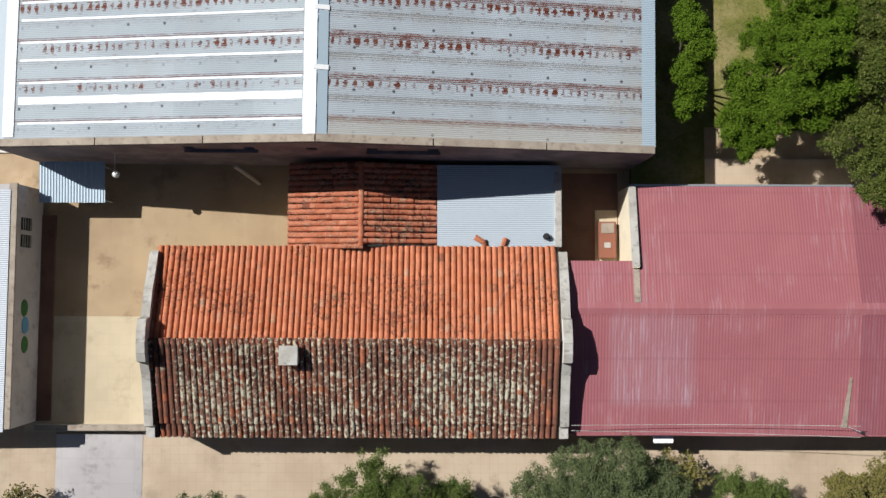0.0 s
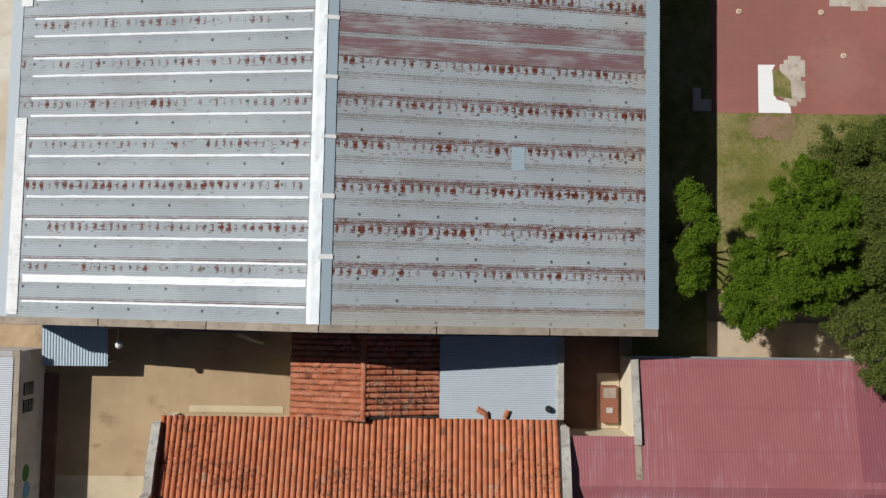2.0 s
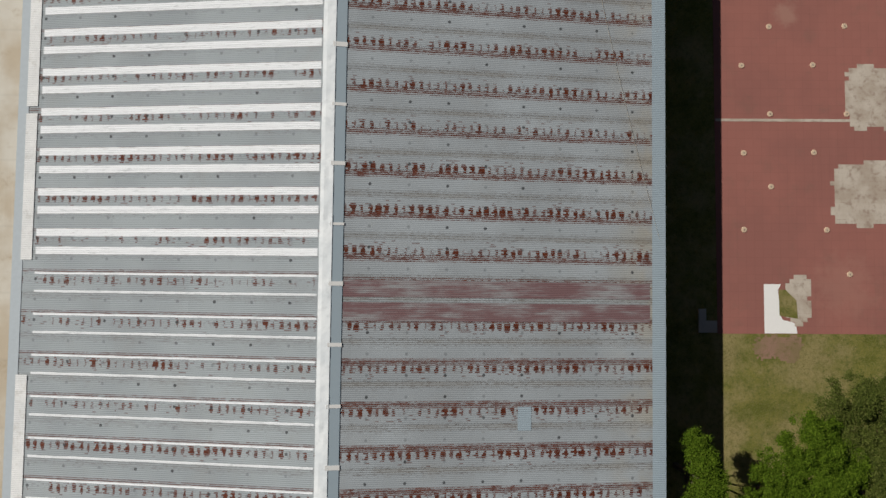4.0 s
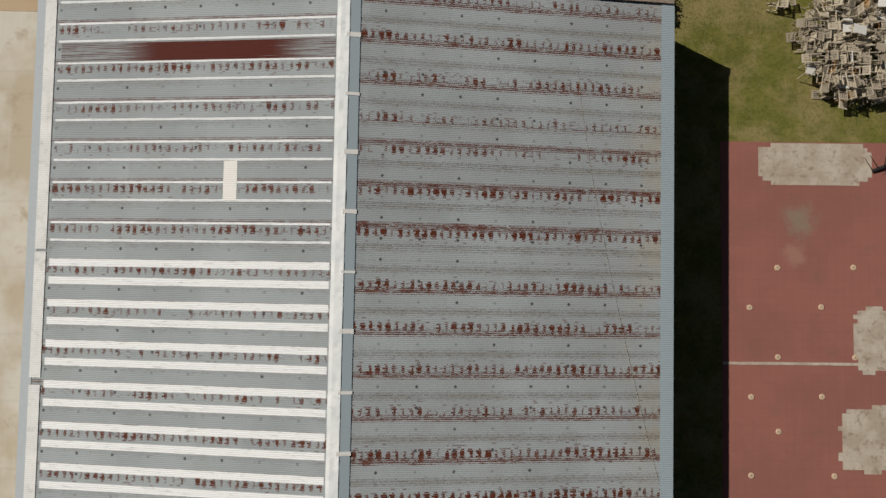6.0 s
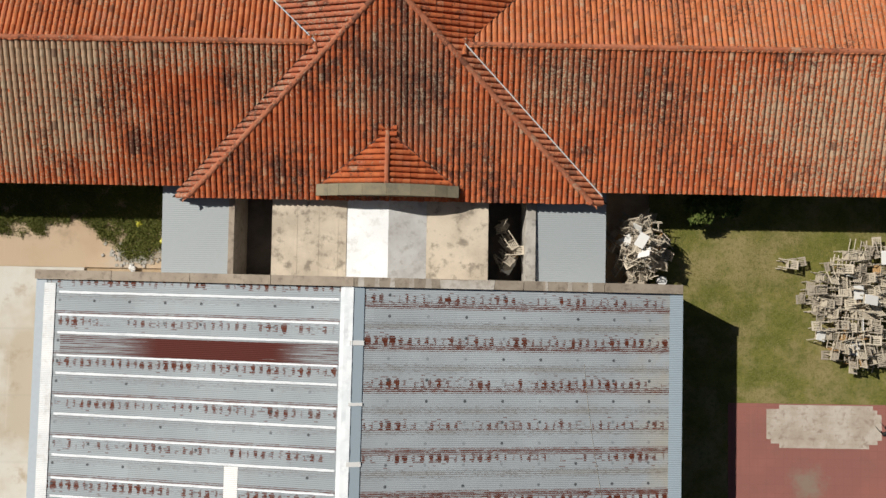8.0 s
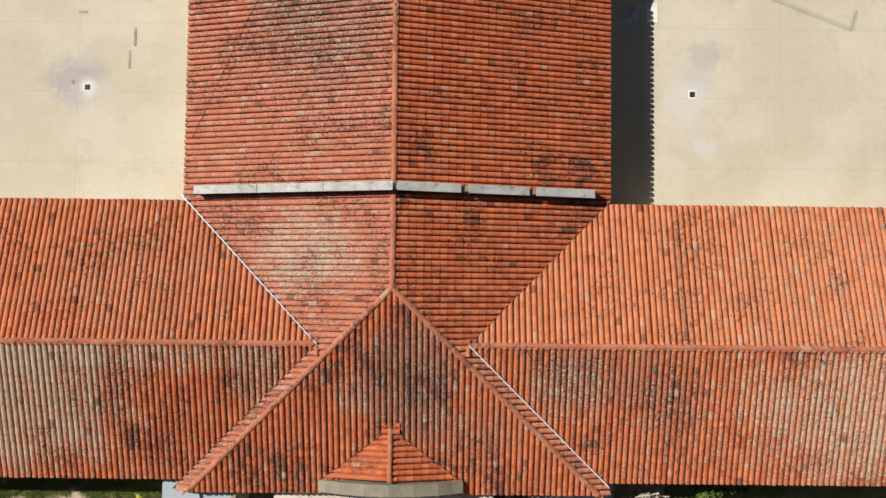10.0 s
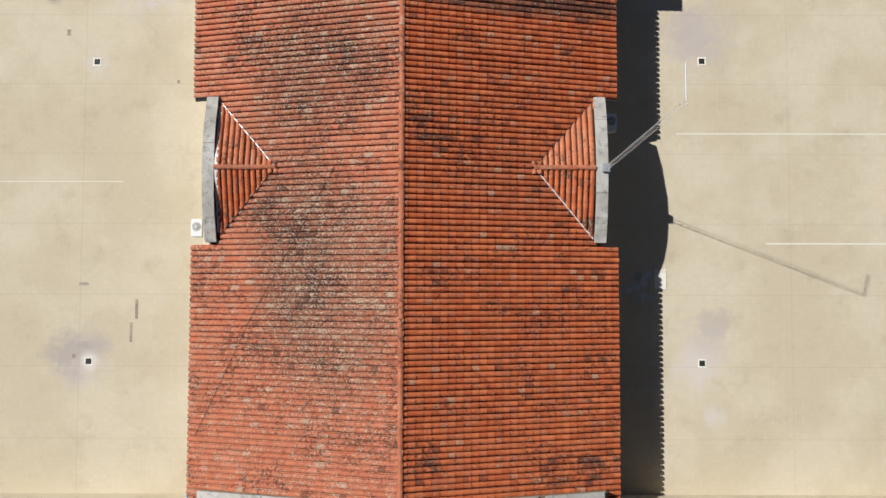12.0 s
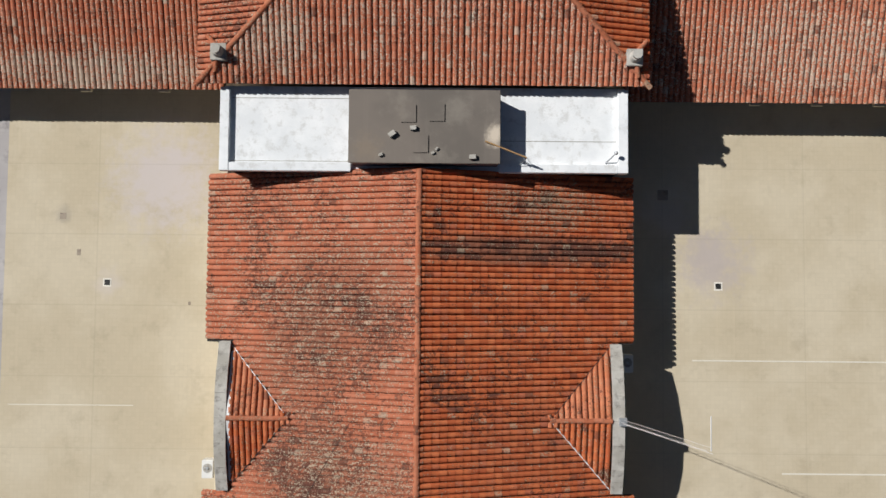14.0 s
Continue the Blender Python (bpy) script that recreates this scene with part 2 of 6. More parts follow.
STEEL = plain("galvanised_steel", (0.50, 0.52, 0.54), 0.45, 0.6)
ZINC_FLASH = plain("blue_grey_flashing", (0.40, 0.49, 0.555), 0.5, 0.1, 0.15)
FLASH_WEST = plain("lilac_grey_flashing", (0.50, 0.56, 0.61), 0.8, 0.0, 0.35, 0.1)
WHITE_PAINT = plain("white_paint", (0.86, 0.86, 0.85), 0.6, 0.0, 0.15)
BLACK = plain("black_rubber", (0.02, 0.02, 0.02), 0.7)
WOOD_CREAM = plain("bleached_wood", (0.60, 0.53, 0.42), 0.8, 0, 0.5)
WOOD_GREY = plain("grey_wood", (0.43, 0.375, 0.30), 0.85, 0, 0.5)
WOOD_TAN = plain("tan_board", (0.45, 0.27, 0.12), 0.8, 0, 0.3)
PLASTIC_WHITE = plain("white_laminate", (0.72, 0.72, 0.70), 0.5, 0, 0.2)
PLASTIC_BLUE = plain("blue_plastic", (0.10, 0.28, 0.45), 0.5)
LEAF_SIGN = plain("green_paint", (0.04, 0.14, 0.03), 0.6)

# ---- building blocks ----
HOME = {}


def thing(name, at, label, category, group="", kind=""):
    ob = tagged(new(name), label, category, group, kind)
    ob.location = at
    HOME[ob.name] = Vector(at)
    return ob


def mesh_of(name, verts, faces, mat):
    me = bpy.data.meshes.new(name)
    me.from_pydata([tuple(v) for v in verts], [], [tuple(f) for f in faces])
    me.materials.append(mat)
    me.update()
    return me


def hang(name, me, parent=None, label="", kind=""):
    """Links a mesh in world metres as a part of parent."""
    ob = new(name, me)
    if parent is not None:
        ob.parent = parent
        if parent.name in HOME:
            ob.location = -HOME[parent.name]
    return tagged(ob, label, kind=kind)


def part(name, bm, mat, parent=None, label="", kind=""):
    me = bpy.data.meshes.new(name)
    bm.to_mesh(me)
    bm.free()
    me.materials.append(mat)
    return hang(name, me, parent, label, kind)


def box(bm, x0, x1, y0, y1, z0, z1, bevel=0.0, turn=None):
    made = bmesh.ops.create_cube(bm, size=1)["verts"]
    m = Matrix.Translation(((x0 + x1) / 2, (y0 + y1) / 2, (z0 + z1) / 2)) @ Matrix.Diagonal((x1 - x0, y1 - y0, z1 - z0, 1))
    bmesh.ops.transform(bm, matrix=(turn @ m) if turn else m, verts=made)
    if bevel:
        edges = list({e for v in made for e in v.link_edges})
        bmesh.ops.bevel(bm, geom=edges, offset=bevel, segments=2, affect="EDGES")
    return bm


def block(name, x0, x1, y0, y1, z0, z1, mat, parent=None, label="", bevel=0.015, kind=""):
    return part(name, box(bmesh.new(), x0, x1, y0, y1, z0, z1, bevel), mat, parent, label, kind)


def rod(bm, a, b, r, sides=8, r2=None):
    a, b = Vector(a), Vector(b)
    way = b - a
    made = bmesh.ops.create_cone(bm, cap_ends=True, segments=sides, radius1=r, radius2=r if r2 is None else r2, depth=way.length)["verts"]
    m = Matrix.Translation((a + b) / 2) @ way.to_track_quat("Z", "Y").to_matrix().to_4x4()
    bmesh.ops.transform(bm, matrix=m, verts=made)
    return bm


def prism(name, outline, depth, mat, parent=None, label="", kind=""):
    """A closed solid: outline (3D points in one plane) pushed by the vector depth."""
    d, n = Vector(depth), len(outline)
    verts = [Vector(p) for p in outline] + [Vector(p) + d for p in outline]
    faces = [tuple(range(n)), tuple(range(2 * n - 1, n - 1, -1))] + [(i, i + n, (i + 1) % n + n, (i + 1) % n) for i in range(n)]
    me = mesh_of(name, verts, faces, mat)
    bm = bmesh.new()
    bm.from_mesh(me)
    bmesh.ops.recalc_face_normals(bm, faces=bm.faces)
    bm.to_mesh(me)
    bm.free()
    return hang(name, me, parent, label, kind)


def within_poly(x, y, poly):
    hit, n = False, len(poly)
    for i in range(n):
        (x1, y1), (x2, y2) = poly[i], poly[(i + 1) % n]
        if (y1 > y) != (y2 > y) and x < (x2 - x1) * (y - y1) / (y2 - y1) + x1:
            hit = not hit
    return hit


def near_line(x, y, a, b, gap):
    ax, ay, bx, by = *a, *b
    dx, dy = bx - ax, by - ay
    s = max(0.0, min(1.0, ((x - ax) * dx + (y - ay) * dy) / (dx * dx + dy * dy)))
    return math.hypot(x - ax - s * dx, y - ay - s * dy) < gap


PITCH, COURSE = 0.25, 0.335
# one barrel tile: across, down the slope, up from the deck
ARC = [(-0.1 * math.cos(a), 0.098 * math.sin(a) ** 0.62) for a in [math.pi * i / 5 for i in range(6)]] + [(0.15, -0.04)]
TILE_V = [(u, -0.19, w + 0.012) for u, w in ARC] + [(u * 1.03, 0.19, w + 0.038) for u, w in ARC] + [(u * 1.03, 0.19, w * 0.8 - 0.004) for u, w in ARC]
TILE_F = [(i, i + 7, i + 8, i + 1) for i in range(6)] + [(i + 7, i + 14, i + 15, i + 8) for i in range(6)]
TILE_V, TILE_F = np.array(TILE_V), np.array(TILE_F)
rng = np.random.default_rng(5)


def clip_faces(points, quads, line, keep):
    """Cuts quads by the upright plane through a plan line, keeping the side where keep lies."""
    (ax, ay), (bx, by) = line
    nx, ny = -(by - ay), bx - ax
    size = math.hypot(nx, ny)
    sign = 1 if (keep[0] - ax) * nx + (keep[1] - ay) * ny > 0 else -1
    d = sign * ((points[:, 0] - ax) * nx + (points[:, 1] - ay) * ny) / size
    if d.min() >= 0:
        return points, quads
    pts, out = [tuple(p) for p in points], []
    for q in quads:
        ring = []
        for a, b in zip(q, list(q[1:]) + [q[0]]):
            if d[a] >= 0:
                ring.append(a)
            if (d[a] >= 0) != (d[b] >= 0):
                s = d[a] / (d[a] - d[b])
                pts.append(tuple(points[a] + s * (points[b] - points[a])))
                ring.append(len(pts) - 1)
        if len(ring) > 2:
            out.append(tuple(ring))
    used = sorted({i for q in out for i in q})
    where = {i: n for n, i in enumerate(used)}
    return np.array([pts[i] for i in used]).reshape(-1, 3), [tuple(where[i] for i in q) for q in out]


def tile_slope(roof, poly, eave, down, k, z_eave, mat, clips=(), single=None, wear=1.0, dy0=0.0):
    """Barrel tiles on one roof plane. poly: plan outline; eave: a point on the eave line; down: unit plan vector down the slope;
    k: rise per metre; clips: hip and valley lines where tiles are cut; single: plan box whose tiles are objects of their own."""
    dn = Vector((down[0], down[1]))
    across = Vector((-dn.y, dn.x))
    fall = Vector((dn.x, dn.y, -k)).normalized()
    side = Vector((across.x, across.y, 0))
    up = side.cross(fall)
    if up.z < 0:
        side, up = -side, -up
    flat = 1 / math.sqrt(1 + k * k)
    e = Vector(eave)
    su = [(Vector(p) - e).dot(across) for p in poly]
    sv = [-(Vector(p) - e).dot(dn) for p in poly]
    basis = np.array([side, fall, up])
    middle = (sum(p[0] for p in poly) / len(poly), sum(p[1] for p in poly) / len(poly))
    verts, faces, singles, n = [], [], [], 0
    for i in range(math.floor(min(su) / PITCH) - 1, math.ceil(max(su) / PITCH) + 1):
        sway = rng.normal(0, 0.006)
        for j in range(0, math.ceil((max(sv) + 0.2) / (COURSE * flat)) + 1):
            u, v = (i + 0.5) * PITCH + sway, (j + 0.5) * COURSE * flat + dy0
            c = e + across * u - dn * v
            cut = [(a, b) for a, b in clips if near_line(c.x, c.y, a, b, 0.3)]
            if not within_poly(c.x, c.y, poly) and not cut:
                continue
            z = z_eave + k * v + rng.normal(0, 0.004) * wear
            twist = rng.normal(0, 0.018) * wear
            cs, sn = math.cos(twist), math.sin(twist)
            local = np.column_stack([TILE_V[:, 0] * cs - TILE_V[:, 1] * sn, TILE_V[:, 0] * sn + TILE_V[:, 1] * cs + rng.normal(0, 0.008) * wear, TILE_V[:, 2]])
            if single and single[0] < c.x < single[1] and single[2] < c.y < single[3] and len(singles) < 300 and not cut:
                singles.append((Vector((c.x, c.y, z)), twist))
                continue
            world, quads = local @ basis + np.array([c.x, c.y, z]), [tuple(q) for q in TILE_F]
            for line in cut:
                if len(quads):
                    world, quads = clip_faces(world, quads, line, middle)
            if not len(quads):
                continue
            verts.append(world)
            faces += [tuple(i + n for i in q) for q in quads]
            n += len(world)
    if verts:
        hang("tile_field", mesh_of("tile_field", np.vstack(verts), faces, mat), roof, kind="stuff")
    if singles:
        me = mesh_of("tile", TILE_V, TILE_F, mat)
        turn = Matrix((side, fall, up)).transposed().to_4x4()
        for c, twist in singles:
            ob = new("tile", me)
            ob.parent = roof
            ob.matrix_basis = Matrix.Translation(c) @ turn @ pose(0, 0, 0, 0, 0, math.degrees(twist))


def cap_row(name, a, b, r, mat, parent, length=0.4, lift=0.065):
    """Half-round ridge or hip tiles laid end over end from a to b, joined in one mesh."""
    a, b = Vector(a), Vector(b)
    way = (b - a).normalized()
    side = way.cross(Vector((0, 0, 1))).normalized()
    up = side.cross(way)
    total, verts, faces = (b - a).length, [], []
    for i in range(max(1, round(total / length))):
        p = a + way * (i * length)
        q = a + way * min(total, (i + 1) * length + 0.03)
        n = len(verts)
        jog = rng.normal(0, 0.008)
        for end, (c, rad) in enumerate(((p, r), (q, r * 0.93))):
            for s in range(7):
                ang = math.pi * s / 6
                verts.append(c + side * (rad * math.cos(ang) + jog) + up * (rad * 0.75 * math.sin(ang) + lift))
        faces += [(n + s, n + s + 1, n + s + 8, n + s + 7) for s in range(6)] + [tuple(range(n, n + 7))]
    return hang(name, mesh_of(name, verts, faces, mat), parent)


def deck(name, poly, zf, mat, parent, thick=0.12):
    return prism(name, [(x, y, zf(x, y) - 0.01) for x, y in poly], (0, 0, -thick), mat, parent)


def corrugated(name, x0, x1, y0, y1, zf, mat, parent=None, label="", along="x", pitch=0.076, depth=0.014, cuts=1, kind=""):
    """A wavy sheet. Waves run along x or y; zf(x, y) is its height."""
    verts, faces = [], []
    lo, hi = (y0, y1) if along == "x" else (x0, x1)
    a0, a1 = (x0, x1) if along == "x" else (y0, y1)
    n = max(4, int((hi - lo) / pitch * 6))
    for i in range(n + 1):
        s = lo + (hi - lo) * i / n
        w = depth / 2 * math.sin(2 * math.pi * s / pitch)
        for j in range(cuts + 1):
            t = a0 + (a1 - a0) * j / cuts
            x, y = (t, s) if along == "x" else (s, t)
            verts.append((x, y, zf(x, y) + w))
    m = cuts + 1
    for i in range(n):
        for j in range(cuts):
            faces.append((i * m + j, i * m + j + 1, (i + 1) * m + j + 1, (i + 1) * m + j))
    me = mesh_of(name, verts, faces, mat)
    for poly in me.polygons:
        poly.use_smooth = True
    return hang(name, me, parent, label, kind)


def parapet(name, line, wide, mat, parent, way, foot, breaks=()):
    """A wall with a coping whose top follows line (points along a gable wall); way: the plan vector across it."""
    w = Vector((way[0], way[1], 0)).normalized() * wide
    for p, q in zip(line[:-1], line[1:]):
        p, q = Vector(p), Vector(q)
        prism(name, [p - w / 2, q - w / 2, (q.x - w.x / 2, q.y - w.y / 2, foot), (p.x - w.x / 2, p.y - w.y / 2, foot)], w, mat, parent)


def coping_run(name, line, wide, mat, parent, way, thick=0.12, gap=0.01, cut=1.9):
    """Coping stones along a line of points: bevelled blocks of about cut metres with open joints."""
    w = Vector((way[0], way[1], 0)).normalized() * wide
    for p, q in zip(line[:-1], line[1:]):
        p, q = Vector(p), Vector(q)
        n = max(1, round((q - p).length / cut))
        for i in range(n):
            a, b = p.lerp(q, i / n + gap / (q - p).length), p.lerp(q, (i + 1) / n - gap / (q - p).length)
            off = Vector((0, 0, rng.normal(0, 0.008)))
            prism(name, [a - w / 2 + off, b - w / 2 + off, b + w / 2 + off, a + w / 2 + off], (0, 0, -thick), mat, parent)

# ---- ground ----


def ground_mat(name, kind):
    p = Paint(name, rough=0.95, spec=0.1)
    big, mid, fine = p.noise(0.18, 4, 0.6), p.noise(1.1, 4, 0.65), p.noise(16, 4, 0.75)
    if kind == "grass":
        tone = p.mix(p.step(mid, 0.36, 0.64), (0.118, 0.128, 0.026), (0.185, 0.175, 0.045))
        dry = p.step(p.noise(0.42, 5, 0.7), 0.41, 0.64)
        tone = p.mix(p.math("MULTIPLY", dry, 0.85), tone, (0.30, 0.245, 0.115))
        tone = p.mix(p.math("MULTIPLY", p.step(p.noise(5.5, 4, 0.75), 0.48, 0.66), 0.55), tone, (0.065, 0.085, 0.016))
        tone = p.mix(p.math("MULTIPLY", p.step(fine, 0.5, 0.68), 0.5), tone, (0.33, 0.30, 0.15))
        tone = p.mix(p.math("MULTIPLY", p.step(p.noise(28, 3, 0.8), 0.52, 0.66), 0.45), tone, (0.04, 0.05, 0.012))
    elif kind == "dirt":
        tone = p.mix(p.step(mid, 0.38, 0.6), (0.47, 0.345, 0.22), (0.55, 0.42, 0.28))
        tone = p.mix(p.math("MULTIPLY", p.step(big, 0.45, 0.6), 0.5), tone, (0.32, 0.23, 0.14))
        tone = p.mix(p.math("MULTIPLY", fine, 0.4), tone, (0.2, 0.14, 0.08))
    p.base(tone)
    p.bump(p.math("ADD", fine, mid), 0.6, 0.04)
    return p.mat


def paving_mat(name, a, b, dirt=(0.25, 0.2, 0.13), tile=0.4, line=0.10, amount=0.25, spots=(), bays=None):
    """Cement floor tiles: faint joints on a square grid, worn patches and grime."""
    p = Paint(name, rough=0.88, spec=0.25)
    x, y, z = p.xyz()
    tone = p.mix(p.step(p.noise(0.22, 4, 0.6), 0.4, 0.62), a, b)
    tone = p.mix(p.math("MULTIPLY", p.step(p.noise(0.7, 5, 0.7), 0.52, 0.72), amount), tone, dirt)
    tone = p.mix(p.math("MULTIPLY", p.noise(20, 4, 0.7), 0.18), tone, tuple(c * 0.55 for c in a))
    cell = p.rand(p.math("FLOOR", p.math("DIVIDE", x, tile)), p.math("FLOOR", p.math("DIVIDE", y, tile)))
    tone = p.mix(p.math("MULTIPLY", cell, 0.10), tone, tuple(c * 0.6 for c in a))
    fx = p.math("ABSOLUTE", p.math("SUBTRACT", p.math("FRACT", p.math("DIVIDE", x, tile)), 0.5))
    fy = p.math("ABSOLUTE", p.math("SUBTRACT", p.math("FRACT", p.math("DIVIDE", y, tile)), 0.5))
    joint = p.step(p.math("MAXIMUM", fx, fy), 0.47, 0.495)
    tone = p.mix(p.math("MULTIPLY", joint, line), tone, tuple(c * 0.4 for c in a))
    streak = p.step(p.noise(1.0, 3, 0.6, stretch=(4.0, 0.15, 1)), 0.58, 0.72)
    tone = p.mix(p.math("MULTIPLY", streak, 0.10), tone, tuple(min(1, c * 1.25) for c in a))
    ragged = p.math("MULTIPLY", p.math("SUBTRACT", p.noise(1.6, 5, 0.7), 0.5), 2.2)
    for sx, sy, r, col, much in spots:
        dx, dy = p.math("SUBTRACT", x, sx), p.math("SUBTRACT", y, sy)
        d = p.math("DIVIDE", p.math("SQRT", p.math("ADD", p.math("MULTIPLY", dx, dx), p.math("MULTIPLY", dy, dy))), r)
        tone = p.mix(p.math("MULTIPLY", p.step(p.math("ADD", d, ragged), 1.15, 0.2), much), tone, col)
    if bays:
        for axis, size, start in ((x, bays[0], bays[1]), (y, bays[2], bays[3])):
            seam = p.math("ABSOLUTE", p.math("SUBTRACT", p.math("FRACT", p.math("DIVIDE", p.math("SUBTRACT", axis, start), size)), 0.5))
            tone = p.mix(p.math("MULTIPLY", p.step(seam, 0.5 - 0.045 / size, 0.5 - 0.01 / size), 0.15), tone, tuple(c * 0.5 for c in a))
    p.base(tone)
    p.bump(p.math("SUBTRACT", p.noise(30, 3), joint), 0.15, 0.006)
    return p.mat


GRASS, DIRT = ground_mat("dry_grass", "grass"), ground_mat("bare_earth", "dirt")
LILAC, GRIME = (0.56, 0.50, 0.45), (0.20, 0.18, 0.18)
PATIO_SPOTS = ((-18.12, 64.52, 1.6, LILAC, 0.7), (-18.71, 64.91, 1.3, (0.30, 0.26, 0.25), 0.6), (-17.43, 65.11, 0.9, (0.30, 0.26, 0.25), 0.45), (-18.5, 63.9, 0.9, (0.38, 0.33, 0.31), 0.5), (-17.72, 64.42, 0.55, (0.62, 0.58, 0.52), 0.9), (-15.06, 83.63, 2.9, (0.54, 0.485, 0.465), 0.9),
               (11.63, 66.3, 1.0, (0.36, 0.31, 0.29), 0.5), (11.2, 65.2, 1.3, (0.46, 0.405, 0.38), 0.6), (10.74, 64.22, 1.3, LILAC, 0.8), (11.53, 61.96, 0.7, LILAC, 0.8), (10.74, 80.28, 1.3, (0.36, 0.31, 0.29), 0.45), (10.94, 79.89, 2.0, (0.44, 0.385, 0.365), 0.7), (-17.62, 78.7, 0.8, LILAC, 0.6), (-19.89, 81.86, 0.5, GRIME, 0.3), (8.77, 82.15, 1.4, LILAC, 0.5))
PATIO = paving_mat("sand_cement_tiles", (0.53, 0.455, 0.328), (0.59, 0.517, 0.388), amount=0.22, tile=0.2, line=0.16, spots=PATIO_SPOTS, bays=(6.7, 8.57, 3.35, 77.62))
YARD = paving_mat("ochre_cement", (0.415, 0.305, 0.185), (0.34, 0.245, 0.15), dirt=(0.17, 0.10, 0.06), amount=0.6, line=0.05, tile=0.5)
YARD_PALE = paving_mat("pale_cement", (0.54, 0.455, 0.315), (0.47, 0.39, 0.27), amount=0.35, tile=0.5)
STREET = paving_mat("sandy_pavement", (0.50, 0.40, 0.29), (0.43, 0.33, 0.235), amount=0.5, tile=0.4, line=0.25)
GREY_PAVE = paving_mat("grey_cement", (0.40, 0.375, 0.37), (0.49, 0.465, 0.455), (0.19, 0.175, 0.175), tile=1.1, amount=0.75)
PALE_PAVE = paving_mat("bleached_cement", (0.66, 0.64, 0.58), (0.52, 0.45, 0.35), (0.40, 0.31, 0.21), tile=3.1, amount=0.8)
COURT = paving_mat("red_court_tiles", (0.33, 0.135, 0.112), (0.29, 0.123, 0.104), (0.2, 0.12, 0.095), tile=0.4, line=0.22, amount=0.35, spots=((16.7, 33.6, 0.95, (0.25, 0.21, 0.16), 0.75), (16.5, 32.0, 0.7, (0.36, 0.2, 0.16), 0.7), (18.9, 19.0, 1.8, (0.38, 0.2, 0.16), 0.35)))
PATCH = concrete_mat("broken_cement", (0.56, 0.50, 0.43), (0.42, 0.35, 0.285), 2.6, stain=(0.26, 0.18, 0.14), amount=0.75, spots=0.4)

prism("ground", [(-1500, -1500, -0.12), (1500, -1500, -0.12), (1500, 1500, -0.12), (-1500, 1500, -0.12)], (0, 0, -0.5), DIRT, None, "bare sandy earth with sparse dry grass", "structure")
bpy.data.objects["ground"]["category"] = "ground"


def floor(name, x0, x1, y0, y1, mat, label, z=0.0, foot=-0.2):
    ob = block(name, x0, x1, y0, y1, foot, z, mat, None, label, 0.0, "structure")
    ob["category"] = "ground" if name == "lawn" else "pavement"
    return ob


floor("patio_floor", -22.6, 40, 58.2, 88.5, PATIO, "sand-coloured cement tile schoolyard with stains")
floor("patio_border", -40, -22.603, 58.2, 88.5, GREY_PAVE, "grey cement strip beside the schoolyard", -0.004)
floor("court_floor", 13.0, 40, 16.85, 37.35, COURT, "faded red tiled sports court with pale spots")
floor("lawn", 9.3, 40, 37.353, 50, GRASS, "patchy green and dry grass beside the court", -0.006)
# grass added here as a darker floor, standing in for deep shade
floor("lawn", 9.3, 12.697, 5.4, 8.597, GRASS, "grass added to darken the shaded ground between the shed and the path", -0.01)
floor("lawn", 9.3, 40, 8.6, 16.847, GRASS, "dry grass strip under the trees", -0.006)
floor("lawn", 9.3, 12.997, 16.85, 37.35, GRASS, "shaded grass alley along the shed", -0.01)
floor("yard_floor", -18.2, 9.2, -0.2, 7.0, YARD, "ochre cement courtyard floor between the buildings")
YARD_BROWN = paving_mat("brown_cement", (0.20, 0.115, 0.08), (0.14, 0.075, 0.055), dirt=(0.07, 0.04, 0.03), amount=0.6, tile=0.5)
floor("alley_floor", 6.0, 8.66, 2.2, 6.4, YARD_BROWN, "brown cement alley floor", 0.006, -0.1)
floor("alley_floor", 7.62, 8.64, 2.2, 4.7, YARD_PALE, "pale cement plinth in the alley", 0.03, -0.1)
floor("yard_border", -11.0, -6.7, 2.72, 3.02, YARD_PALE, "pale cement strip along the house wall", 0.03, -0.1)
floor("yard_floor", -18.2, -11.0, -5.4, -0.203, YARD_PALE, "pale cement courtyard floor")
floor("street_pavement", -12.85, 60, -40, -5.0, STREET, "sandy cement pavement in front of the houses", -0.06)
floor("street_pavement", -16.75, -12.853, -40, -5.503, GREY_PAVE, "grey cement driveway slab", -0.05)
floor("street_pavement", -60, -16.753, -40, -5.0, STREET, "sandy pavement with ochre patches", -0.062)
floor("side_road", -60, -17.3, 7.3, 43.2, PALE_PAVE, "bleached cement lane beside the shed", -0.03)
floor("side_path", 12.7, 40, 5.4, 7.1, STREET, "sandy path behind the purple roof", -0.02)

# ---- corrugated sheet of the big shed ----
RIDGE_X, RIDGE_Z, EAVE_W, EAVE_E, SHED_S, SHED_N = -4.1, 5.6, -17.55, 9.46, 6.85, 42.7
FALL, LAP, SKEW = 0.134, 1.672, 0.008      # roof fall, sheet lap, lean of the shed against the school's axis


def shed_z(x, y=0):
    return RIDGE_Z - FALL * abs(x - RIDGE_X)


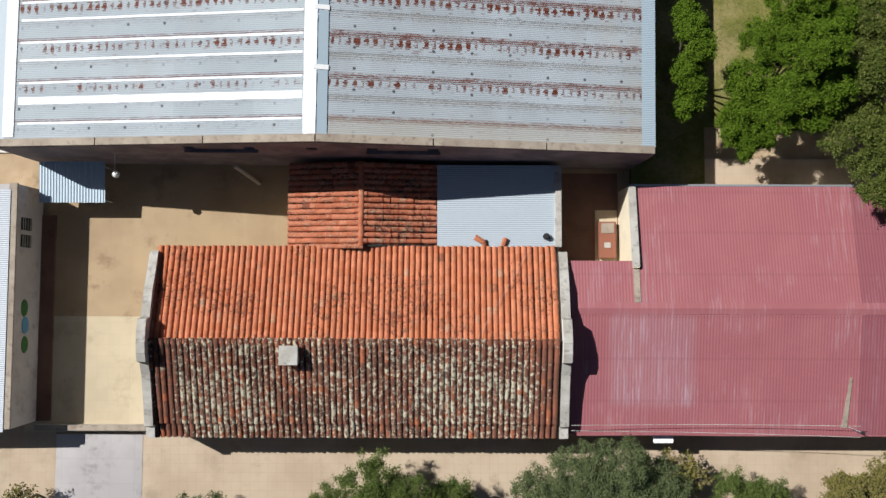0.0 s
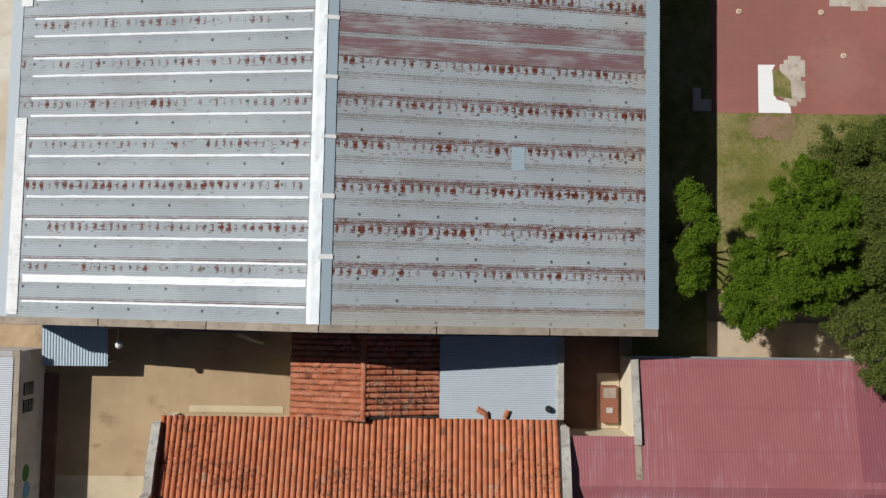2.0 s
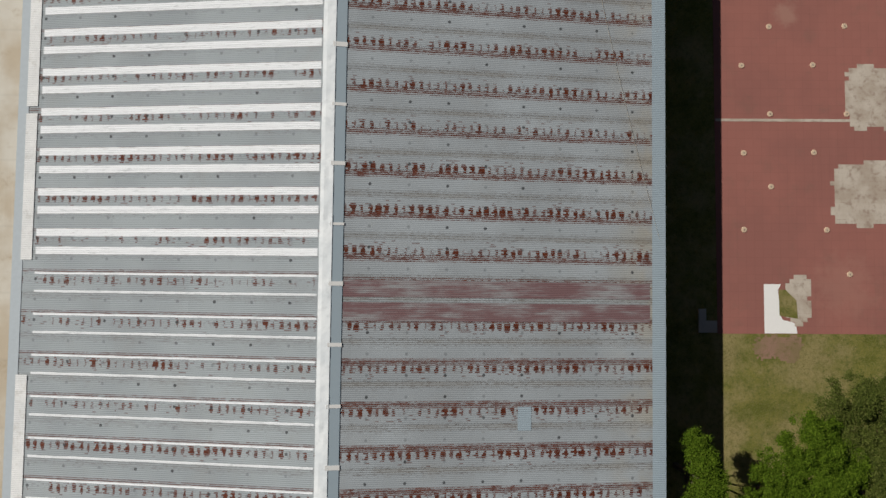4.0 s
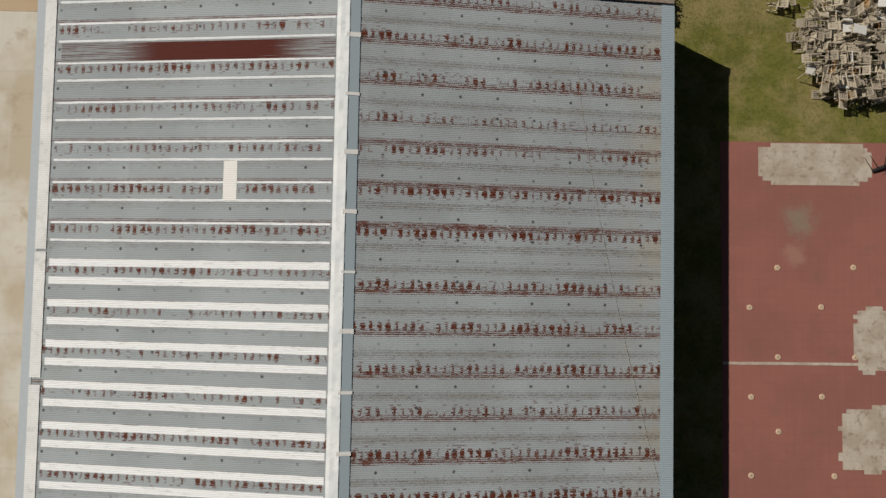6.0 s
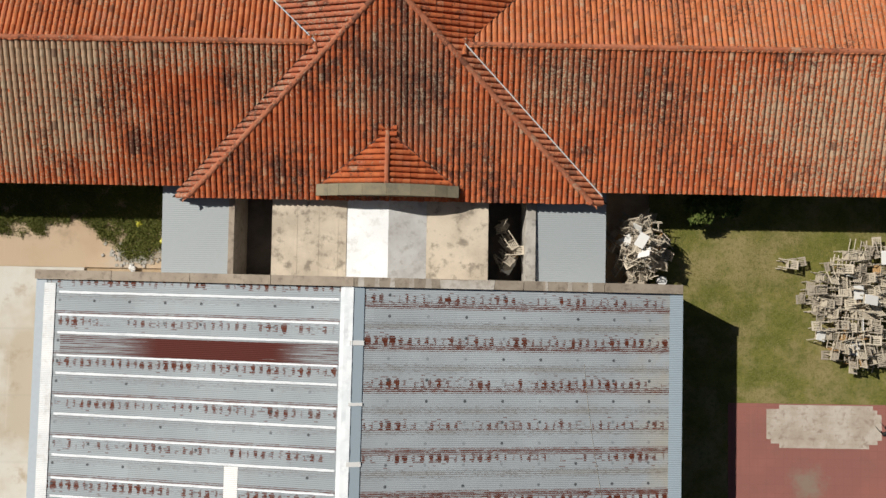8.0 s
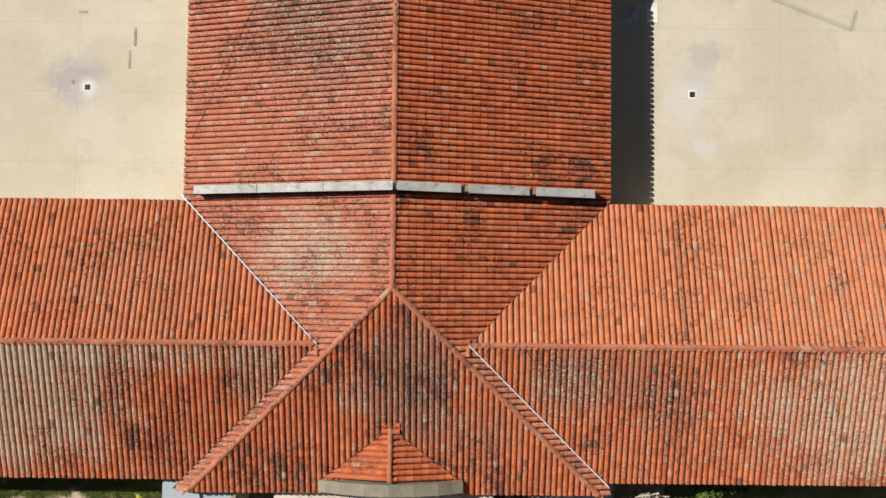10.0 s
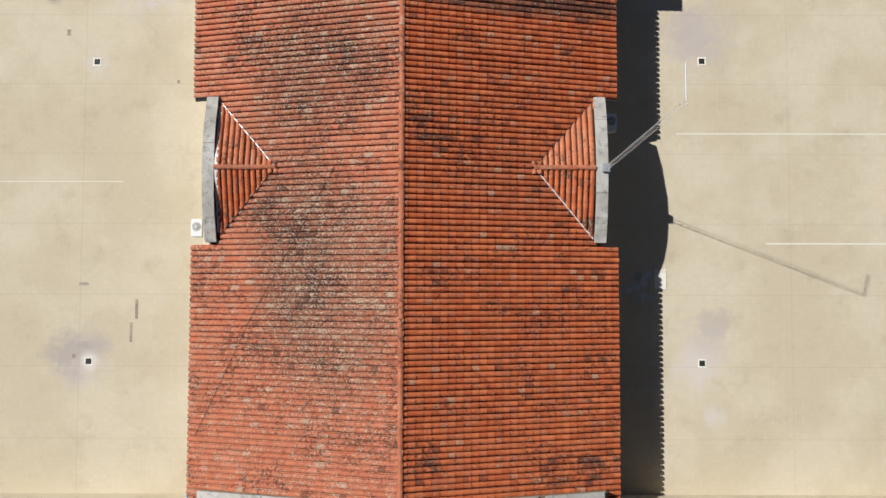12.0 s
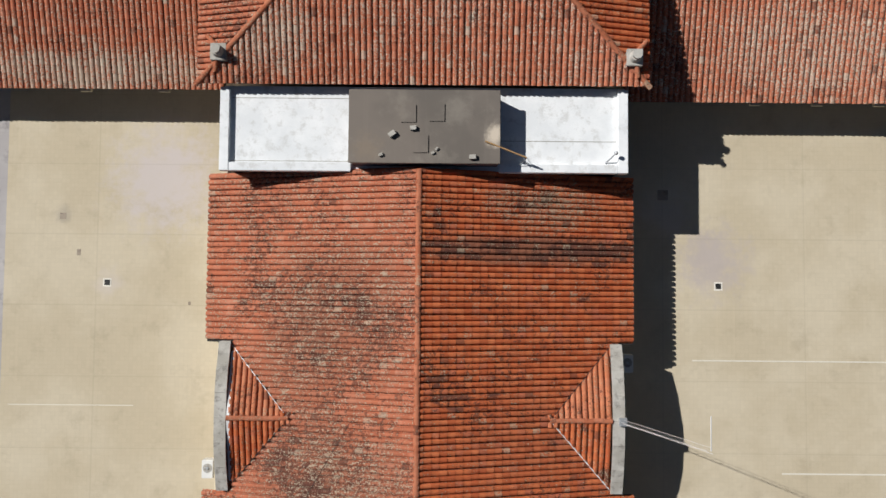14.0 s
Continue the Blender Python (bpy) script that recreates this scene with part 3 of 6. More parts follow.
def shed_mat(name, west):
    """Galvanised sheets: two laps a period, rust ticks at the screws, roofing bolts, white sealed laps on the west side."""
    p = Paint(name, rough=0.62, metal=0.0, spec=0.18)
    x, y, z = p.xyz()
    away = p.math("SUBTRACT", x, RIDGE_X)
    x = p.math("SUBTRACT", x, p.math("MULTIPLY", p.math("SUBTRACT", y, 24.5), SKEW))
    y = p.math("ADD", y, p.math("MULTIPLY", away, SKEW))
    period = LAP
    rel = p.math("DIVIDE", p.math("SUBTRACT", y, 14.346 if west else 14.36), period)
    if not west:
        # two stretches of the roof have their sheets lapped the other way
        flip = p.math("ADD", p.inside(y, 19.35, 31.35, 0.01), p.step(y, 36.9, 36.92), clamp=True)
        back = p.math("DIVIDE", p.math("SUBTRACT", 20.1, y), period)
        rel = p.math("ADD", p.math("MULTIPLY", rel, p.math("SUBTRACT", 1.0, flip)), p.math("MULTIPLY", back, flip))
    row, f = p.math("FLOOR", rel), p.math("MULTIPLY", p.math("FRACT", rel), period)
    below = p.math("SUBTRACT", period, f)
    light, dull = ((0.375, 0.42, 0.45), (0.325, 0.365, 0.395)) if west else ((0.398, 0.440, 0.474), (0.345, 0.379, 0.407))
    tone = p.mix(p.step(p.noise(0.25, 3, 0.6), 0.35, 0.65), light, dull)
    half = p.math("FLOOR", p.math("MULTIPLY", f, 1.2))
    sheet = p.rand(p.math("ADD", row, p.math("MULTIPLY", half, 0.37)), p.math("FLOOR", p.math("DIVIDE", x, 3.3)))
    tone = p.mix(p.math("MULTIPLY", sheet, 0.22), tone, tuple(c * 0.72 for c in dull))
    streak = p.step(p.noise(1.0, 4, 0.7, stretch=(0.35, 9.0, 1)), 0.5, 0.78)
    tone = p.mix(p.math("MULTIPLY", streak, 0.18), tone, (0.27, 0.275, 0.27))
    stain = p.step(p.noise(0.55, 5, 0.7), 0.5, 0.74)
    tone = p.mix(p.math("MULTIPLY", stain, 0.22), tone, (0.29, 0.28, 0.26))
    if not west:
        yellow = p.math("MULTIPLY", p.step(x, 6.4, 9.2), p.step(p.noise(0.7, 3), 0.36, 0.66))
        tone = p.mix(p.math("MULTIPLY", yellow, 0.45), tone, (0.40, 0.335, 0.22))
    rust = p.ramp(p.noise(5, 4, 0.7), (0.3, (0.075, 0.016, 0.008)), (0.55, (0.125, 0.031, 0.015)), (0.8, (0.18, 0.058, 0.03)))
    lines = p.math("DIVIDE", y, 0.076)
    ribrow = p.math("FLOOR", lines)
    rib = p.math("ABSOLUTE", p.math("SUBTRACT", p.math("FRACT", lines), 0.5))
    calm = p.step(y, 8.5, 9.1)
    heavy = p.rand(row, 5.5)
    # a tick of short rusty dashes at each screw beside the lap
    cell = p.math("DIVIDE", p.math("ADD", x, p.math("MULTIPLY", p.rand(row, 2.2), 0.3)), 0.331)
    col = p.math("FLOOR", cell)
    luck, luck2 = p.rand(row, col), p.rand(col, p.math("ADD", row, 31.7))
    stroke = p.rand(p.math("ADD", col, 0.37), ribrow)
    patch = p.step(p.noise(0.8, 3, 0.6), 0.38, 0.62)
    power = p.math("ADD", p.math("MULTIPLY", luck, 0.75), p.math("MULTIPLY", patch, 0.45))
    power = p.math("ADD", power, p.math("MULTIPLY", p.math("SUBTRACT", heavy, 0.55), 0.4))
    power = p.math("MULTIPLY", p.math("SUBTRACT", power, 0.18 if west else 0.0, clamp=True), calm)
    off = p.math("MULTIPLY", p.math("ABSOLUTE", p.math("ADD", p.math("SUBTRACT", p.math("FRACT", cell), 0.5), p.math("MULTIPLY", p.math("SUBTRACT", p.math("ADD", luck2, stroke), 1.0), 0.17))), 0.331)
    level = p.math("ABSOLUTE", p.math("SUBTRACT", below, p.math("ADD", 0.25, p.math("MULTIPLY", luck2, 0.05))))
    tall = p.math("ADD", 0.13, p.math("MULTIPLY", power, 0.10))
    shape = p.math("SUBTRACT", 1.0, p.math("DIVIDE", level, tall), clamp=True)
    wide = p.math("MULTIPLY", p.math("ADD", 0.026, p.math("MULTIPLY", power, 0.095)), p.math("ADD", 0.35, p.math("MULTIPLY", stroke, 0.9)))
    wide = p.math("MULTIPLY", wide, p.math("ADD", 0.55, p.math("MULTIPLY", p.step(shape, 0.0, 0.5), 0.45)))
    ragged = p.math("MULTIPLY", p.math("SUBTRACT", p.noise(1.0, 4, 0.75, stretch=(9.0, 30.0, 1)), 0.5), 0.085)
    run = p.step(p.math("SUBTRACT", p.math("ADD", off, ragged), wide), 0.014, -0.010)
    run = p.math("MULTIPLY", p.math("MULTIPLY", run, p.math("MULTIPLY", calm, p.step(power, 0.03, 0.12))), p.step(shape, 0.0, 0.06))
    gate = p.math("ADD", 0.20, p.math("MULTIPLY", p.math("MULTIPLY", power, shape), 0.42))
    run = p.math("MULTIPLY", run, p.step(p.math("SUBTRACT", rib, gate), 0.06, -0.06))
    tone = p.mix(run, tone, rust)
    # stray dashes on the crests round the screws
    bit = p.rand(p.math("FLOOR", p.math("ADD", p.math("DIVIDE", x, 0.15), p.math("MULTIPLY", ribrow, 0.37))), p.math("ADD", ribrow, 3.3))
    near = p.step(p.math("ABSOLUTE", p.math("SUBTRACT", below, 0.28)), 0.55, 0.1)
    much = p.math("MULTIPLY", p.math("MULTIPLY", near, p.math("ADD", 0.25, p.math("MULTIPLY", patch, 0.75))), 0.10 if west else 0.20)
    dash = p.math("MULTIPLY", p.step(p.math("SUBTRACT", much, bit), -0.005, 0.01), p.step(rib, 0.24, 0.14))
    tone = p.mix(p.math("MULTIPLY", p.math("MULTIPLY", dash, calm), 0.8), tone, rust)
    # rusty lap edge: two thin broken lines that swell where the row is bad
    wob = p.math("MULTIPLY", p.math("SUBTRACT", p.noise(0.7, 2, 0.5), 0.5), 0.014)
    lapd = p.math("MULTIPLY", p.math("SUBTRACT", p.math("FRACT", p.math("ADD", rel, 0.5)), p.math("ADD", 0.5, wob)), period)
    swell = p.math("MULTIPLY", p.math("MULTIPLY", p.step(p.noise(1.0, 4, 0.7, stretch=(1.1, 0.6, 1)), 0.46, 0.70), p.step(heavy, 0.25, 0.8)), 0.012 if west else 0.022)
    teeth = p.math("MULTIPLY", p.math("SUBTRACT", p.noise(1.0, 5, 0.8, stretch=(6.0, 26.0, 1)), 0.5), 0.085)
    broken = p.step(p.noise(1.0, 5, 0.8, stretch=(2.6, 9.0, 1)), 0.36, 0.48)
    for at, thick in ((0.075, 0.020), (0.15, 0.009)) if west else ((0.03, 0.027), (-0.045, 0.019), (-0.12, 0.012), (0.115, 0.008)):
        d = p.math("ADD", p.math("ABSOLUTE", p.math("SUBTRACT", lapd, at)), teeth)
        edge = p.step(d, p.math("ADD", swell, thick + 0.010), p.math("ADD", swell, thick - 0.004))
        tone = p.mix(p.math("MULTIPLY", p.math("MULTIPLY", edge, broken), 0.78 if west else 0.9), tone, rust)
    # grimy second lap: thin grey-brown lines, spotted
    speck = p.step(p.noise(1.0, 4, 0.8, stretch=(9.0, 22.0, 1)), 0.44, 0.56)
    for at, thick, strong in ((0.76, 0.020, 1.0), (0.85, 0.020, 0.95), (0.67, 0.014, 0.85), (0.92, 0.009, 0.7)):
        d = p.math("ADD", p.math("ABSOLUTE", p.math("SUBTRACT", f, at)), p.math("MULTIPLY", teeth, 0.5))
        edge = p.math("MULTIPLY", p.step(d, thick + 0.008, thick - 0.004), p.math("ADD", 0.3, p.math("MULTIPLY", speck, 0.7)))
        tone = p.mix(p.math("MULTIPLY", edge, strong * (0.3 if west else 0.62)), tone, (0.105, 0.085, 0.07))
    grime = p.math("MULTIPLY", p.step(p.math("ABSOLUTE", p.math("SUBTRACT", f, 0.81)), 0.13, 0.05), p.step(p.noise(0.5, 3, 0.6), 0.35, 0.6))
    tone = p.mix(p.math("MULTIPLY", grime, 0.08 if west else 0.25), tone, (0.25, 0.22, 0.175))
    # short dark dashes in the grooves round both laps
    groove = p.math("MULTIPLY", p.step(rib, 0.26, 0.14), p.step(p.noise(1.0, 4, 0.8, stretch=(4.5, 13.0, 1)), 0.53, 0.59))
    zone = p.math("MAXIMUM", p.step(p.math("ABSOLUTE", p.math("SUBTRACT", f, 0.79)), 0.34, 0.12), p.step(p.math("ABSOLUTE", p.math("SUBTRACT", below, 0.12)), 0.45, 0.15))
    tone = p.mix(p.math("MULTIPLY", p.math("MULTIPLY", groove, zone), 0.5 if west else 0.62), tone, (0.105, 0.075, 0.06))
    # roofing bolts
    bx = p.math("SUBTRACT", p.math("FRACT", p.math("DIVIDE", p.math("ADD", x, 2.68 + 0.77), 1.535)), 0.5)
    by = p.math("SUBTRACT", p.math("FRACT", p.math("DIVIDE", p.math("SUBTRACT", y, 14.526 if west else 14.25), 0.836)), 0.5)
    reach = p.math("SQRT", p.math("ADD", p.math("POWER", p.math("MULTIPLY", bx, 1.535), 2.0), p.math("POWER", p.math("MULTIPLY", by, 0.836), 2.0)))
    bolt = p.step(p.math("ADD", reach, p.math("MULTIPLY", p.noise(14, 2), 0.05)), 0.1, 0.072)
    new_bolt = p.rand(p.math("FLOOR", p.math("DIVIDE", p.math("ADD", x, 2.68 + 0.77), 1.535)), p.math("FLOOR", p.math("DIVIDE", y, 0.836)))
    strong = p.math("ADD", 0.34, p.math("MULTIPLY", p.step(new_bolt, 0.5, 0.7), 0.56))
    tone = p.mix(p.math("MULTIPLY", bolt, strong), tone, (0.06, 0.065, 0.07))
    if west:
        thick = p.inside(y, 19.9, 31.4)
        lone = p.inside(y, 8.2, 9.0)
        wide = p.math("ADD", 0.026, p.math("MULTIPLY", p.math("MAXIMUM", thick, lone), 0.066))
        rag = p.math("MULTIPLY", p.math("SUBTRACT", p.noise(3, 4, 0.7, stretch=(0.5, 2.5, 1)), 0.5), 0.035)
        for shift_by in (0.0, 0.443):
            d = p.math("ABSOLUTE", p.math("SUBTRACT", p.math("FRACT", p.math("ADD", rel, 0.5 + shift_by)), p.math("ADD", 0.5, wob)))
            line = p.step(p.math("ADD", d, rag), p.math("ADD", wide, 0.006), p.math("SUBTRACT", wide, 0.006))
            line = p.math("MULTIPLY", line, p.inside(x, -16.55, -4.68, 0.04))
            grain = p.math("SUBTRACT", 0.97, p.math("MULTIPLY", p.step(p.noise(1.0, 4, 0.75, stretch=(1.6, 16.0, 1)), 0.54, 0.68), 0.45))
            tone = p.mix(p.math("MULTIPLY", line, grain), tone, (0.87, 0.90, 0.94))
    else:
        tone = p.mix(p.math("MULTIPLY", p.inside(y, 6.8, 7.7, 0.2), 0.45), tone, (0.38, 0.34, 0.27))
    p.base(tone)
    p.bump(p.noise(22, 3), 0.08, 0.004)
    return p.mat


RIDGE_SEAL = concrete_mat("bluish_sealing_membrane", (0.80, 0.84, 0.87), (0.68, 0.73, 0.77), 2.5, stain=(0.5, 0.54, 0.57), amount=0.4)
SHED_W, SHED_E = shed_mat("galvanised_sheet_sealed", True), shed_mat("galvanised_sheet_rusted", False)


def rusty_mat(name, under, rust, low, high):
    p = Paint(name, rough=0.75, metal=0.1)
    fade = p.math("ADD", p.math("MULTIPLY", p.noise(1.0, 5, 0.7, stretch=(0.8, 9.0, 1)), 0.45), p.math("MULTIPLY", p.noise(0.5, 3, 0.6, stretch=(0.7, 1.6, 1)), 0.55))
    tone = p.mix(p.step(fade, low, high), under, rust)
    p.base(p.mix(p.math("MULTIPLY", p.noise(12, 4), 0.3), tone, tuple(c * 0.6 for c in rust)))
    return p.mat


def sheet_rust_west():
    """Dark rust, solid about the middle of the sheet, thinning to its ends in streaks along the ribs."""
    p = Paint("rusted_through_sheet", rough=0.8, metal=0.1)
    x, y, z = p.xyz()
    away = p.math("ABSOLUTE", p.math("DIVIDE", p.math("SUBTRACT", x, -9.6), 5.2))
    fade = p.noise(1.0, 5, 0.75, stretch=(0.35, 12.0, 1))
    solid = p.step(p.math("SUBTRACT", fade, p.math("MULTIPLY", p.math("POWER", away, 3.0), 0.45)), 0.24, 0.34)
    rib = p.math("ABSOLUTE", p.math("SUBTRACT", p.math("FRACT", p.math("DIVIDE", y, 0.076)), 0.5))
    lines = p.math("MULTIPLY", p.step(rib, 0.30, 0.18), p.step(p.noise(1.0, 4, 0.7, stretch=(0.4, 13.0, 1)), 0.40, 0.52))
    amount = p.math("MAXIMUM", p.math("MULTIPLY", solid, p.step(away, 0.95, 0.45)), lines)
    tone = p.mix(amount, (0.36, 0.405, 0.43), (0.105, 0.023, 0.016))
    p.base(p.mix(p.math("MULTIPLY", p.noise(8, 4), 0.35), tone, (0.05, 0.012, 0.01)))
    return p.mat


RUST_W = sheet_rust_west()
RUST_E = rusty_mat("red_oxide_sheet", (0.37, 0.385, 0.40), (0.225, 0.133, 0.14), 0.37, 0.56)

shed = thing("warehouse", (RIDGE_X, 24.5, 0), "long low shed with a rusted galvanised roof and white sealed laps", "warehouse")
shed.rotation_euler.z = -math.atan(SKEW)
wall = [block("wall", EAVE_W + 0.15, EAVE_W + 0.45, SHED_S + 0.3, SHED_N - 0.3, -0.1, 3.6, PLASTER, shed),
        block("wall", EAVE_E - 0.6, EAVE_E - 0.3, SHED_S + 0.3, SHED_N - 0.3, -0.1, 3.6, PLASTER, shed)]


def gable_line(y, lift):
    return [(EAVE_W - 0.05, y, shed_z(EAVE_W) + lift), (RIDGE_X, y, RIDGE_Z + lift), (EAVE_E, y, shed_z(EAVE_E) + lift)]


# south gable with small vent openings, built from panels round the holes
VENTS = (-9.45, -7.0, -4.5, -2.05, 0.4)
g = gable_line(SHED_S - 0.02, 0.02)
low = 4.05
edges = [-15.17] + [v for c in VENTS for v in (c - 0.22, c + 0.22)] + [7.21]
prism("wall", [(EAVE_W - 0.05, SHED_S - 0.15, -0.1), (EAVE_E, SHED_S - 0.15, -0.1), (EAVE_E, SHED_S - 0.15, shed_z(EAVE_E)), (7.21, SHED_S - 0.15, low), (-15.17, SHED_S - 0.15, low), (EAVE_W - 0.05, SHED_S - 0.15, shed_z(EAVE_W - 0.05))], (0, 0.3, 0), PLASTER_DARK, shed, "dark grey gable wall")
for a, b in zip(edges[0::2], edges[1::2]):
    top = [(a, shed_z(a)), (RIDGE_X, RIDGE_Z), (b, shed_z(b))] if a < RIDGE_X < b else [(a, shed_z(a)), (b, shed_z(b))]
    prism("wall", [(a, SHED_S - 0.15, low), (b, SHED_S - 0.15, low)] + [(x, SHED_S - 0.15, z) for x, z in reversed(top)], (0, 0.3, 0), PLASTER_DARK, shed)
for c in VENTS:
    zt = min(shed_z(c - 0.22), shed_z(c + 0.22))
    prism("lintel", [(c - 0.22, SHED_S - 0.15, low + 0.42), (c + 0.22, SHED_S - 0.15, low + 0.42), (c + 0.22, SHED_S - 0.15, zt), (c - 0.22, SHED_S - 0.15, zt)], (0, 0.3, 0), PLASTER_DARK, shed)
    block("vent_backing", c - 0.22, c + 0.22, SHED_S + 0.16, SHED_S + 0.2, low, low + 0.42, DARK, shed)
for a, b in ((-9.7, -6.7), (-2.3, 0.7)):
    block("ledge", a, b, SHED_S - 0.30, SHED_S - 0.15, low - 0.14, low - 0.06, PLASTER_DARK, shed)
prism("wall", [(EAVE_W, SHED_N - 0.1, -0.1), (EAVE_E, SHED_N - 0.1, -0.1), (EAVE_E, SHED_N - 0.1, shed_z(EAVE_E)), (RIDGE_X, SHED_N - 0.1, RIDGE_Z), (EAVE_W, SHED_N - 0.1, shed_z(EAVE_W))], (0, 0.3, 0), PLASTER, shed)
coping_run("coping", gable_line(SHED_S + 0.02, 0.13), 0.30, COPING_BROWN, shed, (0, 1), cut=4.2, gap=0.025)
coping_run("coping", gable_line(SHED_N + 0.05, 0.13), 0.38, COPING_BROWN, shed, (0, 1), cut=3.4, gap=0.012)
SMEAR = concrete_mat("dull_sealant", (0.62, 0.585, 0.53), (0.44, 0.39, 0.33), 4, stain=(0.3, 0.25, 0.2), amount=0.6, spots=0.4)
for x, wide in ((-3.95, 0.26), (-3.3, 0.2), (-2.7, 0.2), (-1.95, 0.22), (-1.3, 0.26), (3.55, 0.14), (4.5, 0.2), (5.35, 0.22), (6.5, 0.28), (7.5, 0.16), (8.1, 0.2), (8.75, 0.24)):
    prism("sealed_joint", [(x, SHED_N - 0.14, shed_z(x) + 0.136), (x + wide, SHED_N - 0.14, shed_z(x + wide) + 0.136), (x + wide * 0.9, SHED_N + 0.24, shed_z(x + wide) + 0.136), (x + 0.03, SHED_N + 0.24, shed_z(x) + 0.136)], (0, 0, -0.03), SMEAR, shed)
prism("sealed_joint", [(-0.7, SHED_N - 0.14, shed_z(-0.7) + 0.136), (1.45, SHED_N - 0.14, shed_z(1.45) + 0.136), (1.5, SHED_N + 0.24, shed_z(1.5) + 0.136), (-0.72, SHED_N + 0.2, shed_z(-0.7) + 0.136)], (0, 0, -0.03), SMEAR, shed, "pale sealed stretch of coping")
shed_roof = prism("roof", [(EAVE_W + 0.1, SHED_S + 0.2, shed_z(EAVE_W) - 0.06), (RIDGE_X, SHED_S + 0.2, RIDGE_Z - 0.06), (EAVE_E - 0.1, SHED_S + 0.2, shed_z(EAVE_E) - 0.06)], (0, SHED_N - SHED_S - 0.4, 0), DARK, shed, "low-pitched corrugated sheet roof")
for west_side, y0, mat in ((True, 14.346, SHED_W), (False, 14.36, SHED_E)):
    laps = sorted([y0 + LAP * k for k in range(-5, 19)] + [y0 + LAP * k - 0.74 for k in range(-5, 19)])
    laps = [SHED_S + 0.2] + [y for y in laps if SHED_S + 0.5 < y < SHED_N - 0.5] + [SHED_N - 0.15]
    for a, b in zip(laps[:-1], laps[1:]):
        x0, x1 = (EAVE_W + 0.02, RIDGE_X) if west_side else (RIDGE_X, EAVE_E - 0.02)
        corrugated("sheet", x0, x1, a - 0.03, min(b + 0.03, SHED_N - 0.15), lambda x, y, a=a, b=b: shed_z(x) + 0.007 * (b - y) / (b - a), mat, shed_roof)
# ridge: crinkled white membrane and blue-grey cap with white bands
verts, faces, n = [], [], 300
for i in range(n + 1):
    y = SHED_S + 0.1 + (SHED_N - SHED_S - 0.1) * i / n
    for j, (dx, dz) in enumerate(((-0.52, 0.03), (-0.36, 0.07), (-0.18, 0.075), (0.0, 0.085))):
        crease = 0.02 * noise.noise(Vector((dx * 9, y * 1.7, 0))) + 0.012 * noise.noise(Vector((dx * 4, y * 5, 3)))
        wob = 0.02 * noise.noise(Vector((0, y * 0.8, j))) if j == 0 else 0
        verts.append((RIDGE_X + dx + wob, y, shed_z(RIDGE_X + dx) + dz + crease))
for i in range(n):
    faces += [(i * 4 + j, i * 4 + j + 1, i * 4 + j + 5, i * 4 + j + 4) for j in range(3)]
hang("ridge_membrane", mesh_of("ridge_membrane", verts, faces, RIDGE_SEAL), shed, "crinkled white sealing membrane")
prism("ridge_cap", [(RIDGE_X, SHED_S + 0.15, RIDGE_Z + 0.06), (RIDGE_X + 0.42, SHED_S + 0.15, shed_z(RIDGE_X + 0.42) + 0.035), (RIDGE_X + 0.42, SHED_S + 0.15, shed_z(RIDGE_X + 0.42) + 0.012), (RIDGE_X, SHED_S + 0.15, RIDGE_Z + 0.03)], (0, SHED_N - SHED_S - 0.2, 0), ZINC_FLASH, shed, "blue-grey ridge cap")
for i in range(14):
    y = 9.54 + 2.363 * i
    w = rng.uniform(0.10, 0.2)
    prism("ridge_band", [(RIDGE_X - 0.1, y, RIDGE_Z + 0.10), (RIDGE_X + 0.45, y, shed_z(RIDGE_X + 0.45) + 0.05), (RIDGE_X + 0.45, y + w, shed_z(RIDGE_X + 0.45) + 0.05), (RIDGE_X - 0.1, y + w, RIDGE_Z + 0.10)], (0, 0, -0.012), WHITE_PAINT, shed)
# eave flashings
corrugated("eave_flashing", EAVE_E - 0.55, EAVE_E + 0.03, SHED_S + 0.15, SHED_N - 0.15, lambda x, y: shed_z(x) + 0.028, ZINC_FLASH, shed, "ribbed blue-grey sheet along the eave")
prism("eave_flashing", [(EAVE_W - 0.02, SHED_S + 0.15, shed_z(EAVE_W) + 0.02), (EAVE_W + 0.45, SHED_S + 0.15, shed_z(EAVE_W + 0.45) + 0.025), (EAVE_W + 0.45, SHED_N - 0.15, shed_z(EAVE_W + 0.45) + 0.025), (EAVE_W - 0.02, SHED_N - 0.15, shed_z(EAVE_W) + 0.02)], (0, 0, -0.015), FLASH_WEST, shed, "blue-grey flashing along the eave")
for y0, y1 in ((7.1, 15.2), (19.9, 26.0), (26.3, 31.5), (31.6, 42.4)):
    corrugated("painted_strip", EAVE_W + 0.36, EAVE_W + 0.86, y0, y1, lambda x, y: shed_z(x) + 0.035, MEMBRANE, shed, "white painted sheet edge")
corrugated("sheet", -16.4, -4.66, 39.46, 40.24, lambda x, y: shed_z(x) + 0.012, RUST_W, shed, "sheet rusted dark red")
corrugated("sheet", RIDGE_X + 0.45, EAVE_E - 0.65, 18.57, 19.22, lambda x, y: shed_z(x) + 0.012, RUST_E, shed, "sheet with faded red oxide paint")
corrugated("sheet", RIDGE_X + 0.45, EAVE_E - 0.65, 17.62, 18.36, lambda x, y: shed_z(x) + 0.012, RUST_E, shed, "sheet with faded red oxide paint")
